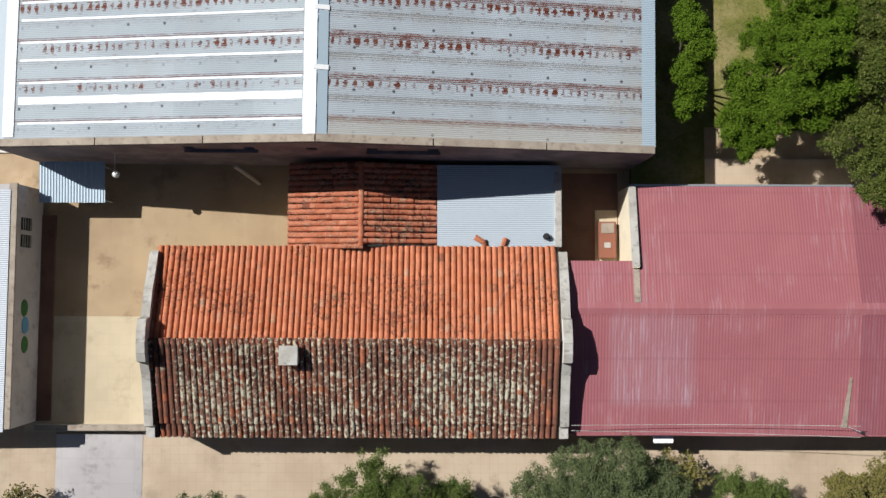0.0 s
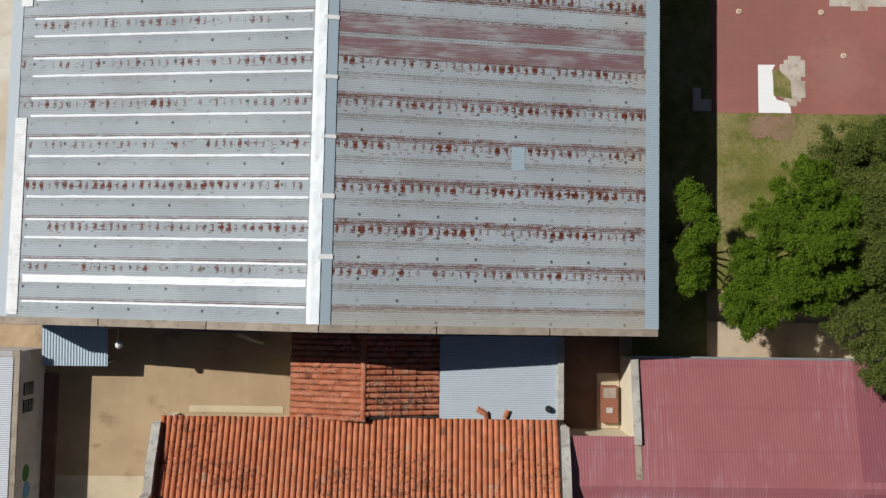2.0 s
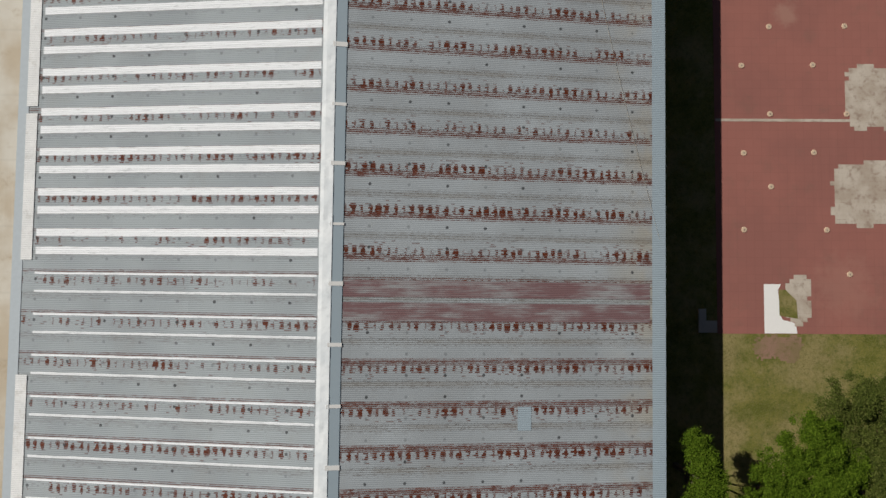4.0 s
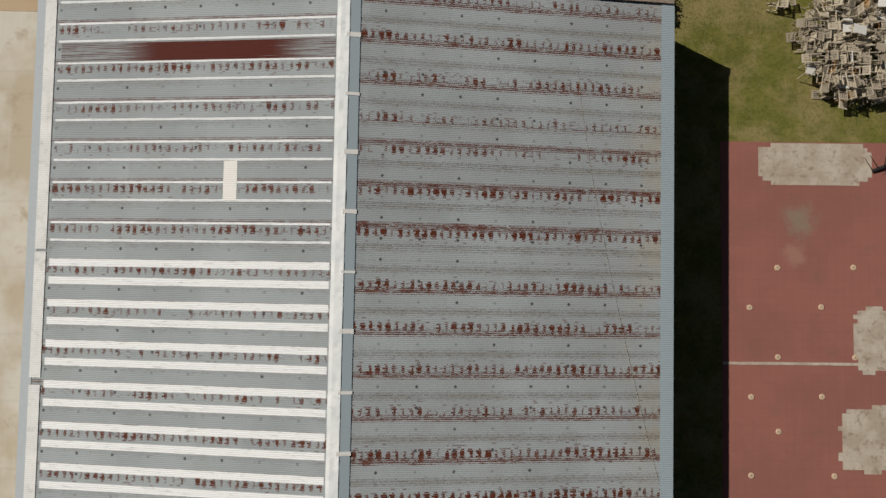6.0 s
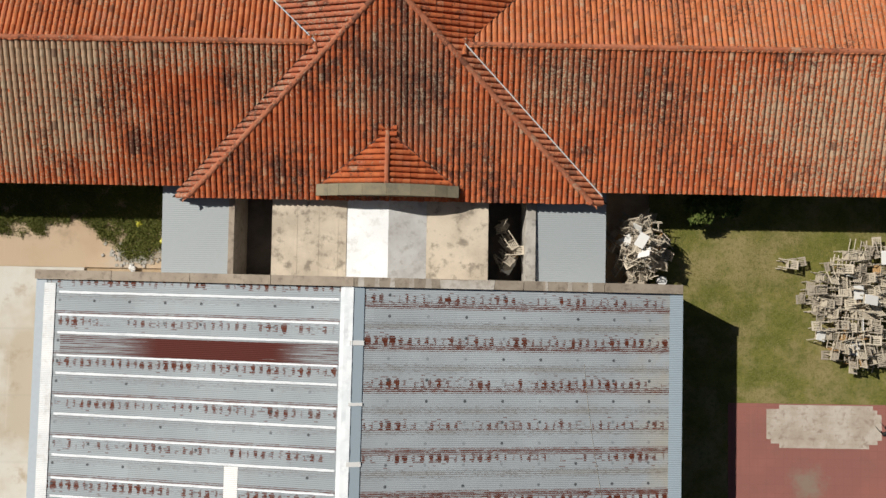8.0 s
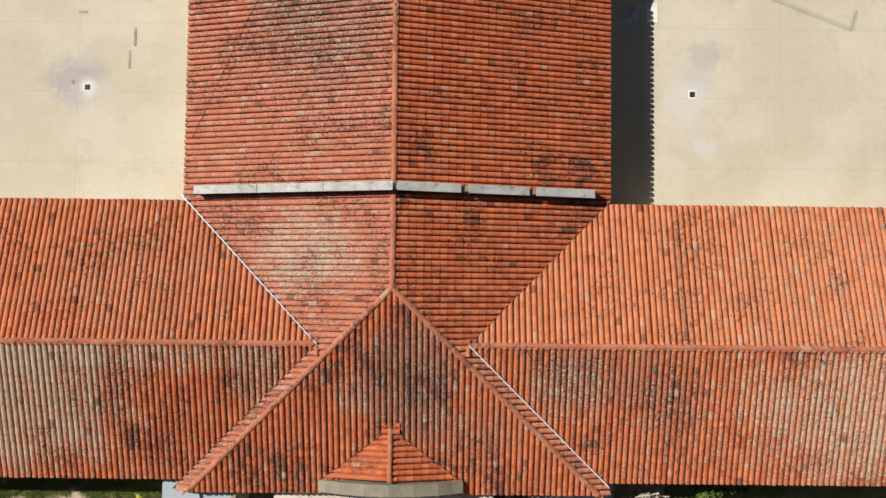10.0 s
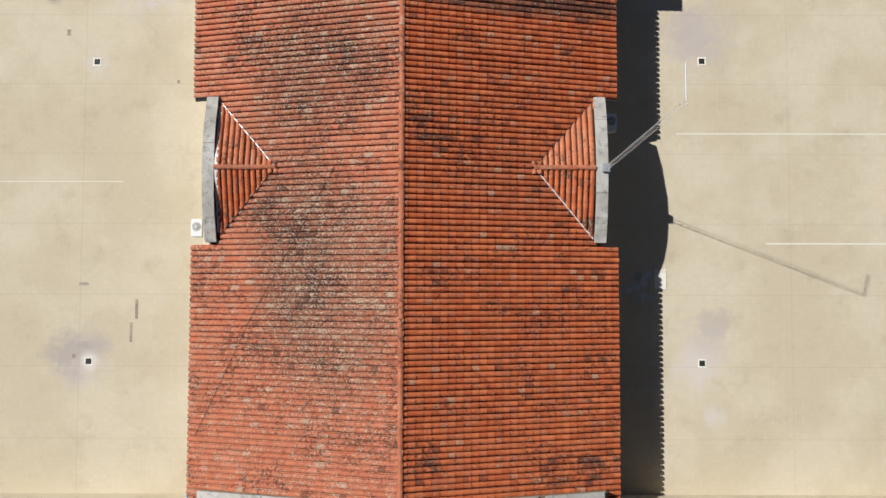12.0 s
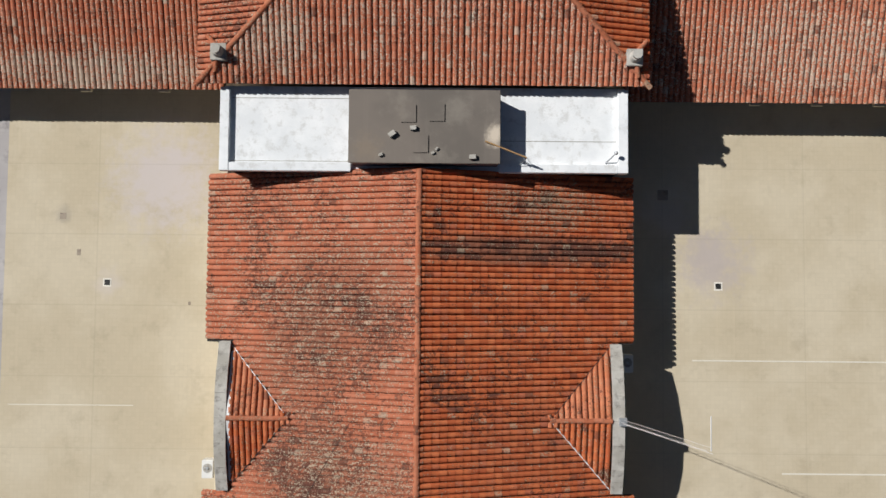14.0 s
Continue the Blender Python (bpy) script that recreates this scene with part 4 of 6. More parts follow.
corrugated("patch_sheet", 3.3, 3.85, 13.3, 14.25, lambda x, y: shed_z(x) + 0.016, ZINC_FLASH, shed, "blue-grey patch sheet")
corrugated("patch_sheet", -9.15, -8.58, 33.65, 35.28, lambda x, y: shed_z(x) + 0.016, WHITE_PAINT, shed, "white painted patch sheet")

# ---- school building: main hall, cross wing ----
K = 0.262
MX, MW, ME, MZ = -2.81, -12.1, 6.48, 4.98          # ridge x, eaves x, ridge height
HIP_Y, APEX_Y, PAR_Y, MAIN_N = 46.32, 55.09, 59.18, 83.4
WY, WS, WN, WZ = 52.75, 46.84, 58.77, 4.16           # wing ridge y, eaves y, ridge height
WEST_END, EAST_END = -34.0, 32.0


def main_z(x, y=0):
    return MZ - K * abs(x - MX)


def hip_z(x, y):
    return MZ - K * (APEX_Y - y)


def wing_z(x, y):
    return WZ - K * abs(y - WY)


V = (MZ - WZ) / K    # distance from main ridge to the valley at the wing ridge
school = thing("school_building", (MX, 66, 0), "long school hall under weathered clay barrel tiles", "building")
for x in (MW + 0.45, ME - 0.75):
    block("wall", x, x + 0.3, 58.9, 83.9, -0.05, 2.55, PLASTER_CREAM, school)
block("wall", -11.3, 5.5, HIP_Y + 0.5, HIP_Y + 0.8, -0.05, 2.75, PLASTER, school)
for a, b in ((WEST_END, -11.3), (5.5, EAST_END)):
    block("wall", a, b, WS + 0.45, WS + 0.75, -0.05, 2.7, PLASTER, school)
    block("wall", a, b, WN - 0.75, WN - 0.45, -0.05, 2.7, PLASTER_CREAM, school)

main_w = [(MX, APEX_Y), (MX, MAIN_N), (MW, MAIN_N), (MW, WY + (MX - MW) - V), (MX - V, WY), (MX - (WY + V - HIP_Y), HIP_Y), (MX - (APEX_Y - HIP_Y), HIP_Y)]
main_e = [(2 * MX - x, y) for x, y in main_w]
GABLE_S, GABLE_N = 69.7, 76.15


def notch(poly, x_edge, eave_x):
    """Plan outline of the main slope with its eave set back between the gables."""
    out = []
    for p in poly:
        if p == (eave_x, MAIN_N):
            out += [p, (eave_x, GABLE_N), (x_edge, GABLE_N), (x_edge, GABLE_S), (eave_x, GABLE_S)]
        else:
            out.append(p)
    return out


cut_mw, cut_me = notch(main_w, -10.87, MW), notch(main_e, 5.37, 2 * MX - MW)
hip_s = [(MX, APEX_Y), (MX - (APEX_Y - HIP_Y), HIP_Y), (MX + (APEX_Y - HIP_Y), HIP_Y)]
wing_pieces = []
for s, end in ((-1, WEST_END), (1, EAST_END)):
    wing_pieces.append(([(end, WS), (end, WY), (MX + s * V, WY), (MX + s * (V + WY - WS), WS)], (0, -1), (end, WS)))
    wing_pieces.append(([(end, WN), (end, WY), (MX + s * V, WY), (MX + s * (V + WN - WY), WN)], (0, 1), (end, WN)))
roof_main = deck("roof", cut_mw, main_z, DARK, school)
tagged(roof_main, "weathered clay tile roof with hips and valleys")
for poly, zf in ((cut_me, main_z), (hip_s, hip_z)):
    deck("deck", poly, zf, DARK, roof_main)
for poly, dn, e in wing_pieces:
    deck("deck", poly, wing_z, DARK, roof_main)

def ray_line(s, way, far):
    """A valley line from the end of the wing ridge, s: side of the hall, way: 1 north, -1 south."""
    return ((MX + s * V, WY), (MX + s * (V + far), WY + way * far))


def hip_line(s):
    return ((MX, APEX_Y), (MX + s * (APEX_Y - HIP_Y + 0.2), HIP_Y - 0.2))


for s, poly, mat in ((-1, cut_mw, TILE_WEST), (1, cut_me, TILE_EAST)):
    x_e = MW if s < 0 else 2 * MX - MW
    north_part = [p for p in poly if p[1] > WY + 0.01 and p != (MX, APEX_Y)]
    body = [(MX, APEX_Y)] + north_part + [(MX + s * V, WY), (MX + s * (APEX_Y - WY), WY)]
    tile_slope(roof_main, body, (x_e, 60), (s, 0), K, main_z(MW), mat, (ray_line(s, 1, 6.45), ((MX, APEX_Y), (MX + s * (APEX_Y - WY), WY))), single=(-12.2, -6.5, 64.5, 68.2) if s < 0 else (0.5, 6.6, 64.5, 68.2))
    ribbon = [(MX + s * V, WY), (MX + s * (V + WY - HIP_Y), HIP_Y), (MX + s * (APEX_Y - HIP_Y), HIP_Y), (MX + s * (APEX_Y - WY), WY)]
    tile_slope(roof_main, ribbon, (x_e, 60), (s, 0), K, main_z(MW), mat if s < 0 else TILE_BRIGHT, (ray_line(s, -1, WY - HIP_Y), ((MX + s * (APEX_Y - WY), WY), (MX + s * (APEX_Y - HIP_Y), HIP_Y))))
tile_slope(roof_main, hip_s, (MX, HIP_Y), (0, -1), K, hip_z(0, HIP_Y), TILE_HIP_SHADE, (hip_line(-1), hip_line(1)), single=(-10.5, -6, 46.0, 49.5))
for poly, dn, e in wing_pieces:
    s = -1 if e[0] < 0 else 1
    tile_slope(roof_main, poly, (MX, e[1]), dn, K, wing_z(0, e[1]), TILE_WING_N if dn[1] > 0 else TILE_WING_S, (ray_line(s, 1 if dn[1] > 0 else -1, 5.95),), single=(8, 12.5, WS - 0.1, 51))
cap_row("ridge_tiles", (MX, APEX_Y, MZ), (MX, MAIN_N, MZ), 0.13, RIDGE_CLAY, roof_main)
for s in (-1, 1):
    cap_row("hip_tiles", (MX + s * (APEX_Y - HIP_Y), HIP_Y, hip_z(0, HIP_Y)), (MX, APEX_Y, MZ), 0.13, RIDGE_CLAY, roof_main)
    cap_row("ridge_tiles", (WEST_END if s < 0 else EAST_END, WY, WZ), (MX + s * (V + 0.1), WY, WZ), 0.13, RIDGE_CLAY, roof_main)


def strip(name, a, b, wide, mat, parent, lift=0.0):
    a, b = Vector(a), Vector(b)
    side = (b - a).cross(Vector((0, 0, 1))).normalized() * wide / 2
    up = Vector((0, 0, lift))
    return prism(name, [a - side + up, b - side + up, b + side + up, a + side + up], (0, 0, -0.02), mat, parent)


for s, e, lift in ((-1, WN + 0.3, 0.17), (1, WN + 0.3, 0.03), (-1, HIP_Y + 0.3, 0.03), (1, HIP_Y + 0.3, 0.17)):
    d = abs(e - WY)
    strip("valley_flashing", (MX + s * V, WY, WZ + 0.01), (MX + s * (V + d), e, WZ - K * d + 0.01), 0.05 if s > 0 else 0.04, BLACK if lift < 0.14 else PLASTIC_WHITE if s > 0 else ZINC_FLASH, roof_main, max(lift, 0.1))


SEAL_WHITE = concrete_mat("white_sealing_paint", (0.80, 0.80, 0.79), (0.66, 0.66, 0.66), 3, stain=(0.4, 0.36, 0.33), amount=0.4)


def small_gable(side):
    """A little cross gable behind a curved parapet: side w, e or s."""
    if side == "s":
        mid, apex, out = Vector((-2.9, 46.95)), Vector((-2.9, 49.2)), Vector((0, -1))
        half, zr = 2.9, hip_z(0, 49.2)
    else:
        w = side == "w"
        mid, apex, out = Vector((-10.87 if w else 5.37, 73.04)), Vector((-8.26 if w else 2.76, 73.04)), Vector((-1 if w else 1, 0))
        half, zr = 3.0, main_z(-8.26 if w else 2.76)
    along = Vector((-out.y, out.x))
    kd = K * (mid - apex).length / half
    for s in (-1, 1):
        corner = mid + along * (s * half)
        poly = [tuple(mid), tuple(apex), tuple(corner)]
        # side gables: sunlit north half and shaded south half differ by tile colour
        tile_slope(roof_main, poly, tuple(corner), tuple(along * s), kd, zr - kd * half + 0.03, TILE_RED if side == "s" else TILE_BRIGHT if along.y * s > 0 else TILE_HIP_SHADE, [(tuple(apex), tuple(corner))], wear=0.7)
        prism("deck", [(*mid, zr + 0.02), (*apex, zr + 0.02), (*corner, zr + 0.02 - kd * half)], (0, 0, -0.1), DARK, roof_main)
        strip("valley_flashing", (*apex, zr + 0.02), (*corner, zr - kd * half + 0.02), 0.05 if (side, along.y * s > 0) == ("e", False) else 0.03, SEAL_WHITE if (side, along.y * s > 0) == ("e", False) else STEEL if (side, along.y * s > 0) in (("s", True), ("w", True)) else BLACK, roof_main, 0.125)
        if side == "w":
            edge = mid + Vector((0.07, 0))
            strip("sealed_edge", (*edge, zr + 0.02), (*(corner + Vector((0.07, -0.25 * along.y * s))), zr + 0.02 - kd * (half - 0.25)), 0.13, SEAL_WHITE, roof_main, 0.13)
    cap_row("ridge_tiles", (*(mid), zr + 0.06), (*apex, zr + 0.06), 0.11, RIDGE_CLAY, roof_main)
    # parapet wall with a bowed top
    mat = COPING_MOSS if side == "s" else COPING
    wide = 0.5
    c0 = mid + out * 0.28
    span = 3.08 if side == "s" else 3.17
    pts = []
    for i in range(13):
        s = -1 + 2 * i / 12
        rise = 0.0 if abs(s) > 0.86 else (0.62 if side == "s" else 0.46) * math.cos(s / 0.86 * math.pi / 2) ** 0.7 + 0.1
        q = c0 + along * (s * span)
        pts.append((q.x, q.y, 3.0 + rise))
    parapet("parapet", pts, wide * 0.8, PLASTER if side != "s" else COPING_MOSS, school, out, 2.2 if side == "s" else -0.05)
    coping_run("coping", [(x, y, z + 0.1) for x, y, z in (pts[0], pts[1], pts[2], pts[4], pts[6], pts[8], pts[10], pts[11], pts[12])], wide, mat, school, out, gap=0.004, cut=2.5)


for side in "wes":
    small_gable(side)

# cross parapet on the hall roof
line = [(-11.5, PAR_Y, main_z(-11.5) + 0.6), (MX, PAR_Y, MZ + 0.52), (5.85, PAR_Y, main_z(5.85) + 0.6)]
parapet("parapet", [(x, y, z - 0.1) for x, y, z in line], 0.22, COPING_MOSS, school, (0, 1), 2.2)
coping_run("coping", line[:2], 0.36, COPING, school, (0, 1), cut=2.9, gap=0.012)
coping_run("coping", [(MX + 0.01, PAR_Y, MZ + 0.52), line[2]], 0.36, COPING, school, (0, 1), cut=2.9, gap=0.16)

# flat-roofed passage at the north end of the hall
flat = thing("flat_roofed_passage", (-2.6, 85.5, 0), "white membrane flat roof with raised rims between two tiled roofs", "building")
block("wall", -11.12, 5.83, 83.6, 87.0, -0.05, 4.15, PLASTER_DARK, flat)
block("roof", -11.05, 5.78, 83.46, 87.0, 4.153, 4.25, MEMBRANE, flat, "white membrane roof")
block("rim", -11.17, -10.78, 83.4, 86.9, 4.1, 4.48, MEMBRANE, flat, "white painted rim")
block("rim", 5.44, 5.86, 83.4, 86.9, 4.1, 4.48, MEMBRANE, flat, "white painted rim")
block("rim", -10.777, -5.68, 83.4, 83.75, 4.1, 4.46, MEMBRANE, flat, "white painted rim")
block("rim", 0.49, 5.437, 83.4, 83.75, 4.1, 4.46, MEMBRANE, flat, "white painted rim")
for x0, x1, y in ((0.52, 5.4, 84.75), (-10.75, -5.72, 83.84), (-10.75, -5.72, 86.5)):
    block("seam", x0, x1, y - 0.012, y + 0.012, 4.245, 4.256, COPING, flat, "grey membrane seam")
TANK_SLAB = paving_mat("tank_room_slab", (0.20, 0.172, 0.148), (0.145, 0.128, 0.112), dirt=(0.28, 0.25, 0.21), tile=50.0, line=0.0, amount=0.5, spots=((0.25, 84.75, 0.5, (0.60, 0.52, 0.42), 0.9), (-4.9, 84.2, 0.8, (0.24, 0.19, 0.14), 0.5), (-1.2, 85.8, 0.7, (0.26, 0.235, 0.20), 0.5)))
tank = thing("roof_tank_room", (-2.6, 85.6, 4.2), "dark concrete tank house with hatches on the flat roof", "tank room")
block("wall", -5.62, 0.42, 83.66, 86.55, 4.2, 5.3, PLASTER_DARK, tank)
block("top_slab", -5.67, 0.47, 83.6, 86.6, 5.303, 5.42, TANK_SLAB, tank, "dark stained concrete slab")
for x, y in ((-3.55, 85.25), (-2.4, 85.3), (-3.05, 84.02)):
    block("hatch", x, x + 0.62, y, y + 0.72, 5.4, 5.465, TANK_SLAB, tank, "square concrete hatch cover")


def brick_lying(x, y, z, turn, s=1.0):
    ob = block("loose_brick", -0.15 * s, 0.15 * s, -0.1 * s, 0.1 * s, 0, 0.17 * s, COPING, None, "grey cement block lying on the roof slab", 0.012)
    ob["category"], ob["group"] = "block", "blocks on the tank room"
    ob.matrix_basis = pose(x, y, z, 0, 0, turn)


for x, y, turn, s in ((-3.9, 84.77, 35, 1.0), (-3.05, 85.02, 5, 0.85), (-4.35, 83.93, 20, 0.6), (-0.65, 83.86, 3, 0.9), (-2.1, 84.18, 50, 0.5), (-2.25, 84.02, 15, 0.5)):
    brick_lying(x, y, 5.42, turn, s)
bm = rod(bmesh.new(), (-0.15, 84.5, 5.5), (1.55, 83.9, 5.2), 0.035)
pole = part("leaning_pole", bm, WOOD_TAN, None, "weathered wooden pole leaning from the tank room")
pole["category"] = "pole"
bm = rod(bmesh.new(), (1.55, 83.9, 4.25), (1.55, 83.9, 5.2), 0.025)
for dx, dy in ((-0.3, -0.2), (0.35, -0.25), (0.0, 0.35)):
    rod(bm, (1.5, 83.82, 4.75), (1.5 + dx, 83.82 + dy, 4.4), 0.012)
part("antenna_stub", bm, STEEL, None, "short metal aerial stub on the rim")["category"] = "antenna"
bm = rod(bmesh.new(), (4.95, 83.84, 4.26), (5.25, 84.15, 4.75), 0.03)
bmesh.ops.create_icosphere(bm, subdivisions=2, radius=0.09, matrix=Matrix.Translation((5.28, 84.18, 4.8)))
part("vent_pipe", bm, STEEL, None, "bent metal vent pipe on the white roof")["category"] = "pipe"

# north block and its wings
north = thing("north_block", (-2.65, 93, 0), "taller hipped tile roof behind the flat passage", "building")
NY, NZ, NL, NR = 87.0, 4.75, -12.0, 6.6
block("wall", NL + 0.7, NR - 0.7, NY + 0.6, 110, -0.05, NZ - 0.05, PLASTER_CREAM, north)
half = (NR - NL) / 2
hip_n = [(NL, NY), (NR, NY), (NR - half, NY + half), (NL + half, NY + half)]
side_w = [(NL, NY), (NL + half, NY + half), (NL + half, 104), (NL, 104)]
side_e = [(NR, NY), (NR - half, NY + half), (NR - half, 104), (NR, 104)]
KN = 0.27
roof_n = tagged(deck("roof", hip_n, lambda x, y: NZ + KN * (y - NY), DARK, north), "hipped clay tile roof")
deck("deck", side_w, lambda x, y: NZ + KN * (x - NL), DARK, roof_n)
deck("deck", side_e, lambda x, y: NZ + KN * (NR - x), DARK, roof_n)
tile_slope(roof_n, [(NL, NY), (NR, NY), (NR - 6, NY + 6), (NL + 6, NY + 6)], (0, NY), (0, -1), KN, NZ, TILE_NORTH, (((NL, NY), (NL + 6, NY + 6)), ((NR, NY), (NR - 6, NY + 6))), single=(-9, -4, 87, 91))
tile_slope(roof_n, [(NL, NY), (NL + 6, NY + 6), (NL, NY + 6)], (NL, NY), (-1, 0), KN, NZ, TILE_WEST, (((NL, NY), (NL + 6, NY + 6)),))
tile_slope(roof_n, [(NR, NY), (NR - 6, NY + 6), (NR, NY + 6)], (NR, NY), (1, 0), KN, NZ, TILE_EAST, (((NR, NY), (NR - 6, NY + 6)),))
cap_row("hip_tiles", (NL - 0.1, NY - 0.1, NZ), (NL + half, NY + half, NZ + KN * half), 0.12, RIDGE_CLAY, roof_n)
cap_row("hip_tiles", (NR + 0.1, NY - 0.1, NZ), (NR - half, NY + half, NZ + KN * half), 0.12, RIDGE_CLAY, roof_n)
for x, y, s in ((-11.06, 88.15, 1), (5.95, 88.05, -1)):
    fin = thing("roof_finial", (x, y, NZ + 0.2), "old cement finial block on the roof corner", "finial", "finials on the hips")
    block("base", x - 0.33, x + 0.33, y - 0.35, y + 0.35, NZ - 0.1, NZ + 0.52, COPING, fin)
    bm = rod(bmesh.new(), (x, y, NZ + 0.5), (x, y, NZ + 0.75), 0.26, 14, 0.2)
    rod(bm, (x, y, NZ + 0.75), (x, y, NZ + 0.95), 0.15, 14, 0.19)
    part("urn", bm, COPING, fin)
    for k in (-1, 1):
        cap_row("cap_tile", (x - s * 0.1, y + k * 0.25, NZ + 0.35), (x - s * 0.55 if k > 0 else x - s * 0.2, y + k * 0.75, NZ + 0.2), 0.1, RIDGE_CLAY, fin, length=0.8)
wing_n = thing("north_wing", (-2.65, 92, 0), "low tiled classroom wing along the schoolyard", "building")
for a, b, ny in ((WEST_END, NL + 0.3, NY + 0.45), (NR - 0.3, EAST_END, NY + 0.05)):
    block("wall", a, b, ny + 0.55, ny + 0.85, -0.05, 2.05, PLASTER_CREAM, wing_n)
    poly = [(a, ny), (b, ny), (b, ny + 7), (a, ny + 7)]
    roof_nw = tagged(deck("roof", poly, lambda x, y, ny=ny: 2.0 + K * (y - ny), DARK, wing_n), "clay tile roof with lichen")
    tile_slope(roof_nw, [(a, ny), (b, ny), (b, ny + 5), (a, ny + 5)], (0, ny), (0, -1), K, 2.0, TILE_NORTH, (), single=(8.5, 13, 87, 91))

for x, y in ((-18.1, NY + 0.45), (-14.55, NY + 0.45), (12.25, NY + 0.05), (15.1, NY + 0.05), (17.9, NY + 0.05)):
    block("eave_beam", x - 0.25, x + 0.25, y - 0.1, y + 0.6, 1.68, 1.86, PLASTER_CREAM, wing_n)

# ---- sheds between the warehouse and the wing ----
annex = thing("grey_lean_to", (-11.4, 44.7, 0), "lean-to with a grey-blue painted sheet roof", "shed")
ANNEX_SHEET = plain("grey_blue_sheet", (0.38, 0.42, 0.44), 0.55, 0.1, 0.2)
corrugated("roof", -12.9, -9.95, 42.75, 46.95, lambda x, y: 2.05 + 0.03 * (y - 42.7), ANNEX_SHEET, annex, "", "x", 0.09, 0.005)
block("wall", -12.8, -12.55, 42.8, 46.9, -0.1, 1.98, PLASTER, annex)
block("wall", -9.95, -9.68, 42.78, 46.9, -0.1, 2.2, COPING_BROWN, annex)
annex2 = thing("grey_lean_to", (5.2, 44.5, 0), "lean-to with a grey-blue sheet roof and a plastered side wall", "shed")
corrugated("roof", 3.66, 6.75, 42.75, 46.95, lambda x, y: 2.05 + 0.03 * (y - 42.7), ANNEX_SHEET, annex2, "", "x", 0.09, 0.005)
block("wall", 6.45, 6.7, 42.8, 46.9, -0.1, 1.98, PLASTER, annex2)
block("wall", 3.2, 3.63, 42.78, 46.9, -0.1, 2.25, COPING, annex2)
PASSAGE = concrete_mat("blotched_slab", (0.66, 0.575, 0.46), (0.48, 0.41, 0.325), 1.6, stain=(0.17, 0.145, 0.115), amount=0.8, spots=0.5)
SKYLIGHT_GREY = concrete_mat("streaked_membrane", (0.66, 0.66, 0.65), (0.52, 0.51, 0.50), 2.5, stain=(0.30, 0.28, 0.25), amount=0.5, spots=0.3)
link = thing("connecting_passage", (-3, 44.7, 0), "stained concrete slab roof with a white skylight ridge", "passage")
block("wall", -7.9, -7.65, 42.8, 46.9, -0.1, 2.2, PLASTER, link)
block("wall", 1.2, 1.45, 42.8, 46.9, -0.1, 2.2, PLASTER, link)
block("slab", -8.0, -4.7, 42.75, 46.95, 2.203, 2.33, PASSAGE, link, "stained concrete slab")
block("slab", -1.22, 1.53, 42.75, 46.95, 2.203, 2.33, PASSAGE, link, "blotched concrete slab")
prism("skylight_roof", [(-4.72, 42.75, 2.3), (-2.85, 42.75, 2.72), (-2.85, 42.75, 2.62), (-4.72, 42.75, 2.18)], (0, 4.2, 0), MEMBRANE, link, "white membrane slope")
prism("skylight_roof", [(-2.847, 42.75, 2.72), (-1.2, 42.75, 2.33), (-1.2, 42.75, 2.2), (-2.847, 42.75, 2.62)], (0, 4.2, 0), SKYLIGHT_GREY, link, "grey membrane slope")
for x in (-6.9, -5.95, -5.1):
    block("slab_joint", x - 0.025, x + 0.025, 42.8, 46.9, 2.32, 2.338, PASSAGE, link)
# the walled gaps' deep shade is put into the floor colour
floor("gap_floor", -9.7, -7.9, 42.7, 47.0, SLAB_SHADE, "floor between the lean-tos, coloured dark for deep shade", -0.02)
floor("gap_floor", 1.45, 3.2, 42.7, 47.0, SLAB_SHADE, "floor between the lean-tos, coloured dark for deep shade", -0.02)
PALE_EARTH = paving_mat("trodden_pale_earth", (0.56, 0.43, 0.30), (0.50, 0.36, 0.24), dirt=(0.34, 0.27, 0.19), tile=40.0, line=0.0, amount=0.7, spots=((-15.3, 43.6, 1.0, (0.48, 0.43, 0.37), 0.7), (-14.3, 44.2, 0.9, (0.30, 0.25, 0.17), 0.7)))
floor("dirt_yard", -40, -12.9, 43.21, 47.3, PALE_EARTH, "sandy earth with weeds behind the shed", -0.02)

# ---- old tiled house by the street ----
HX0, HX1, HS, HN, HR, HE, HT = -11.4, 5.6, -5.15, 2.87, -1.1, 2.1, 3.1
house = thing("tiled_house", (-3, -1.1, 0), "old house with orange and lichen-covered clay tiles", "house")
KH = (HT - HE) / (HN - HR)
KS = (HT - HE) / (HR - HS)
block("wall", HX0 + 0.1, HX1 - 0.1, HS + 0.6, HS + 0.9, -0.1, 2.15, PLASTER_CREAM, house)
block("wall", HX0 + 0.1, HX1 - 0.1, HN - 0.6, HN - 0.3, -0.1, 2.1, PLASTER_CREAM, house)
roof_h = tagged(deck("roof", [(HX0, HR), (HX1, HR), (HX1, HN), (HX0, HN)], lambda x, y: HE + KH * (HN - y), DARK, house), "clay barrel tile roof, bright to the yard and mossy to the street")
deck("deck", [(HX0, HR), (HX1, HR), (HX1, HS), (HX0, HS)], lambda x, y: HE + KS * (y - HS), DARK, roof_h)
tile_slope(roof_h, [(HX0, HR), (HX1, HR), (HX1, HN), (HX0, HN)], (0, HN), (0, 1), KH, HE, TILE_BRIGHT, (), single=(-9, -3.5, 0.5, 3), wear=1.3)
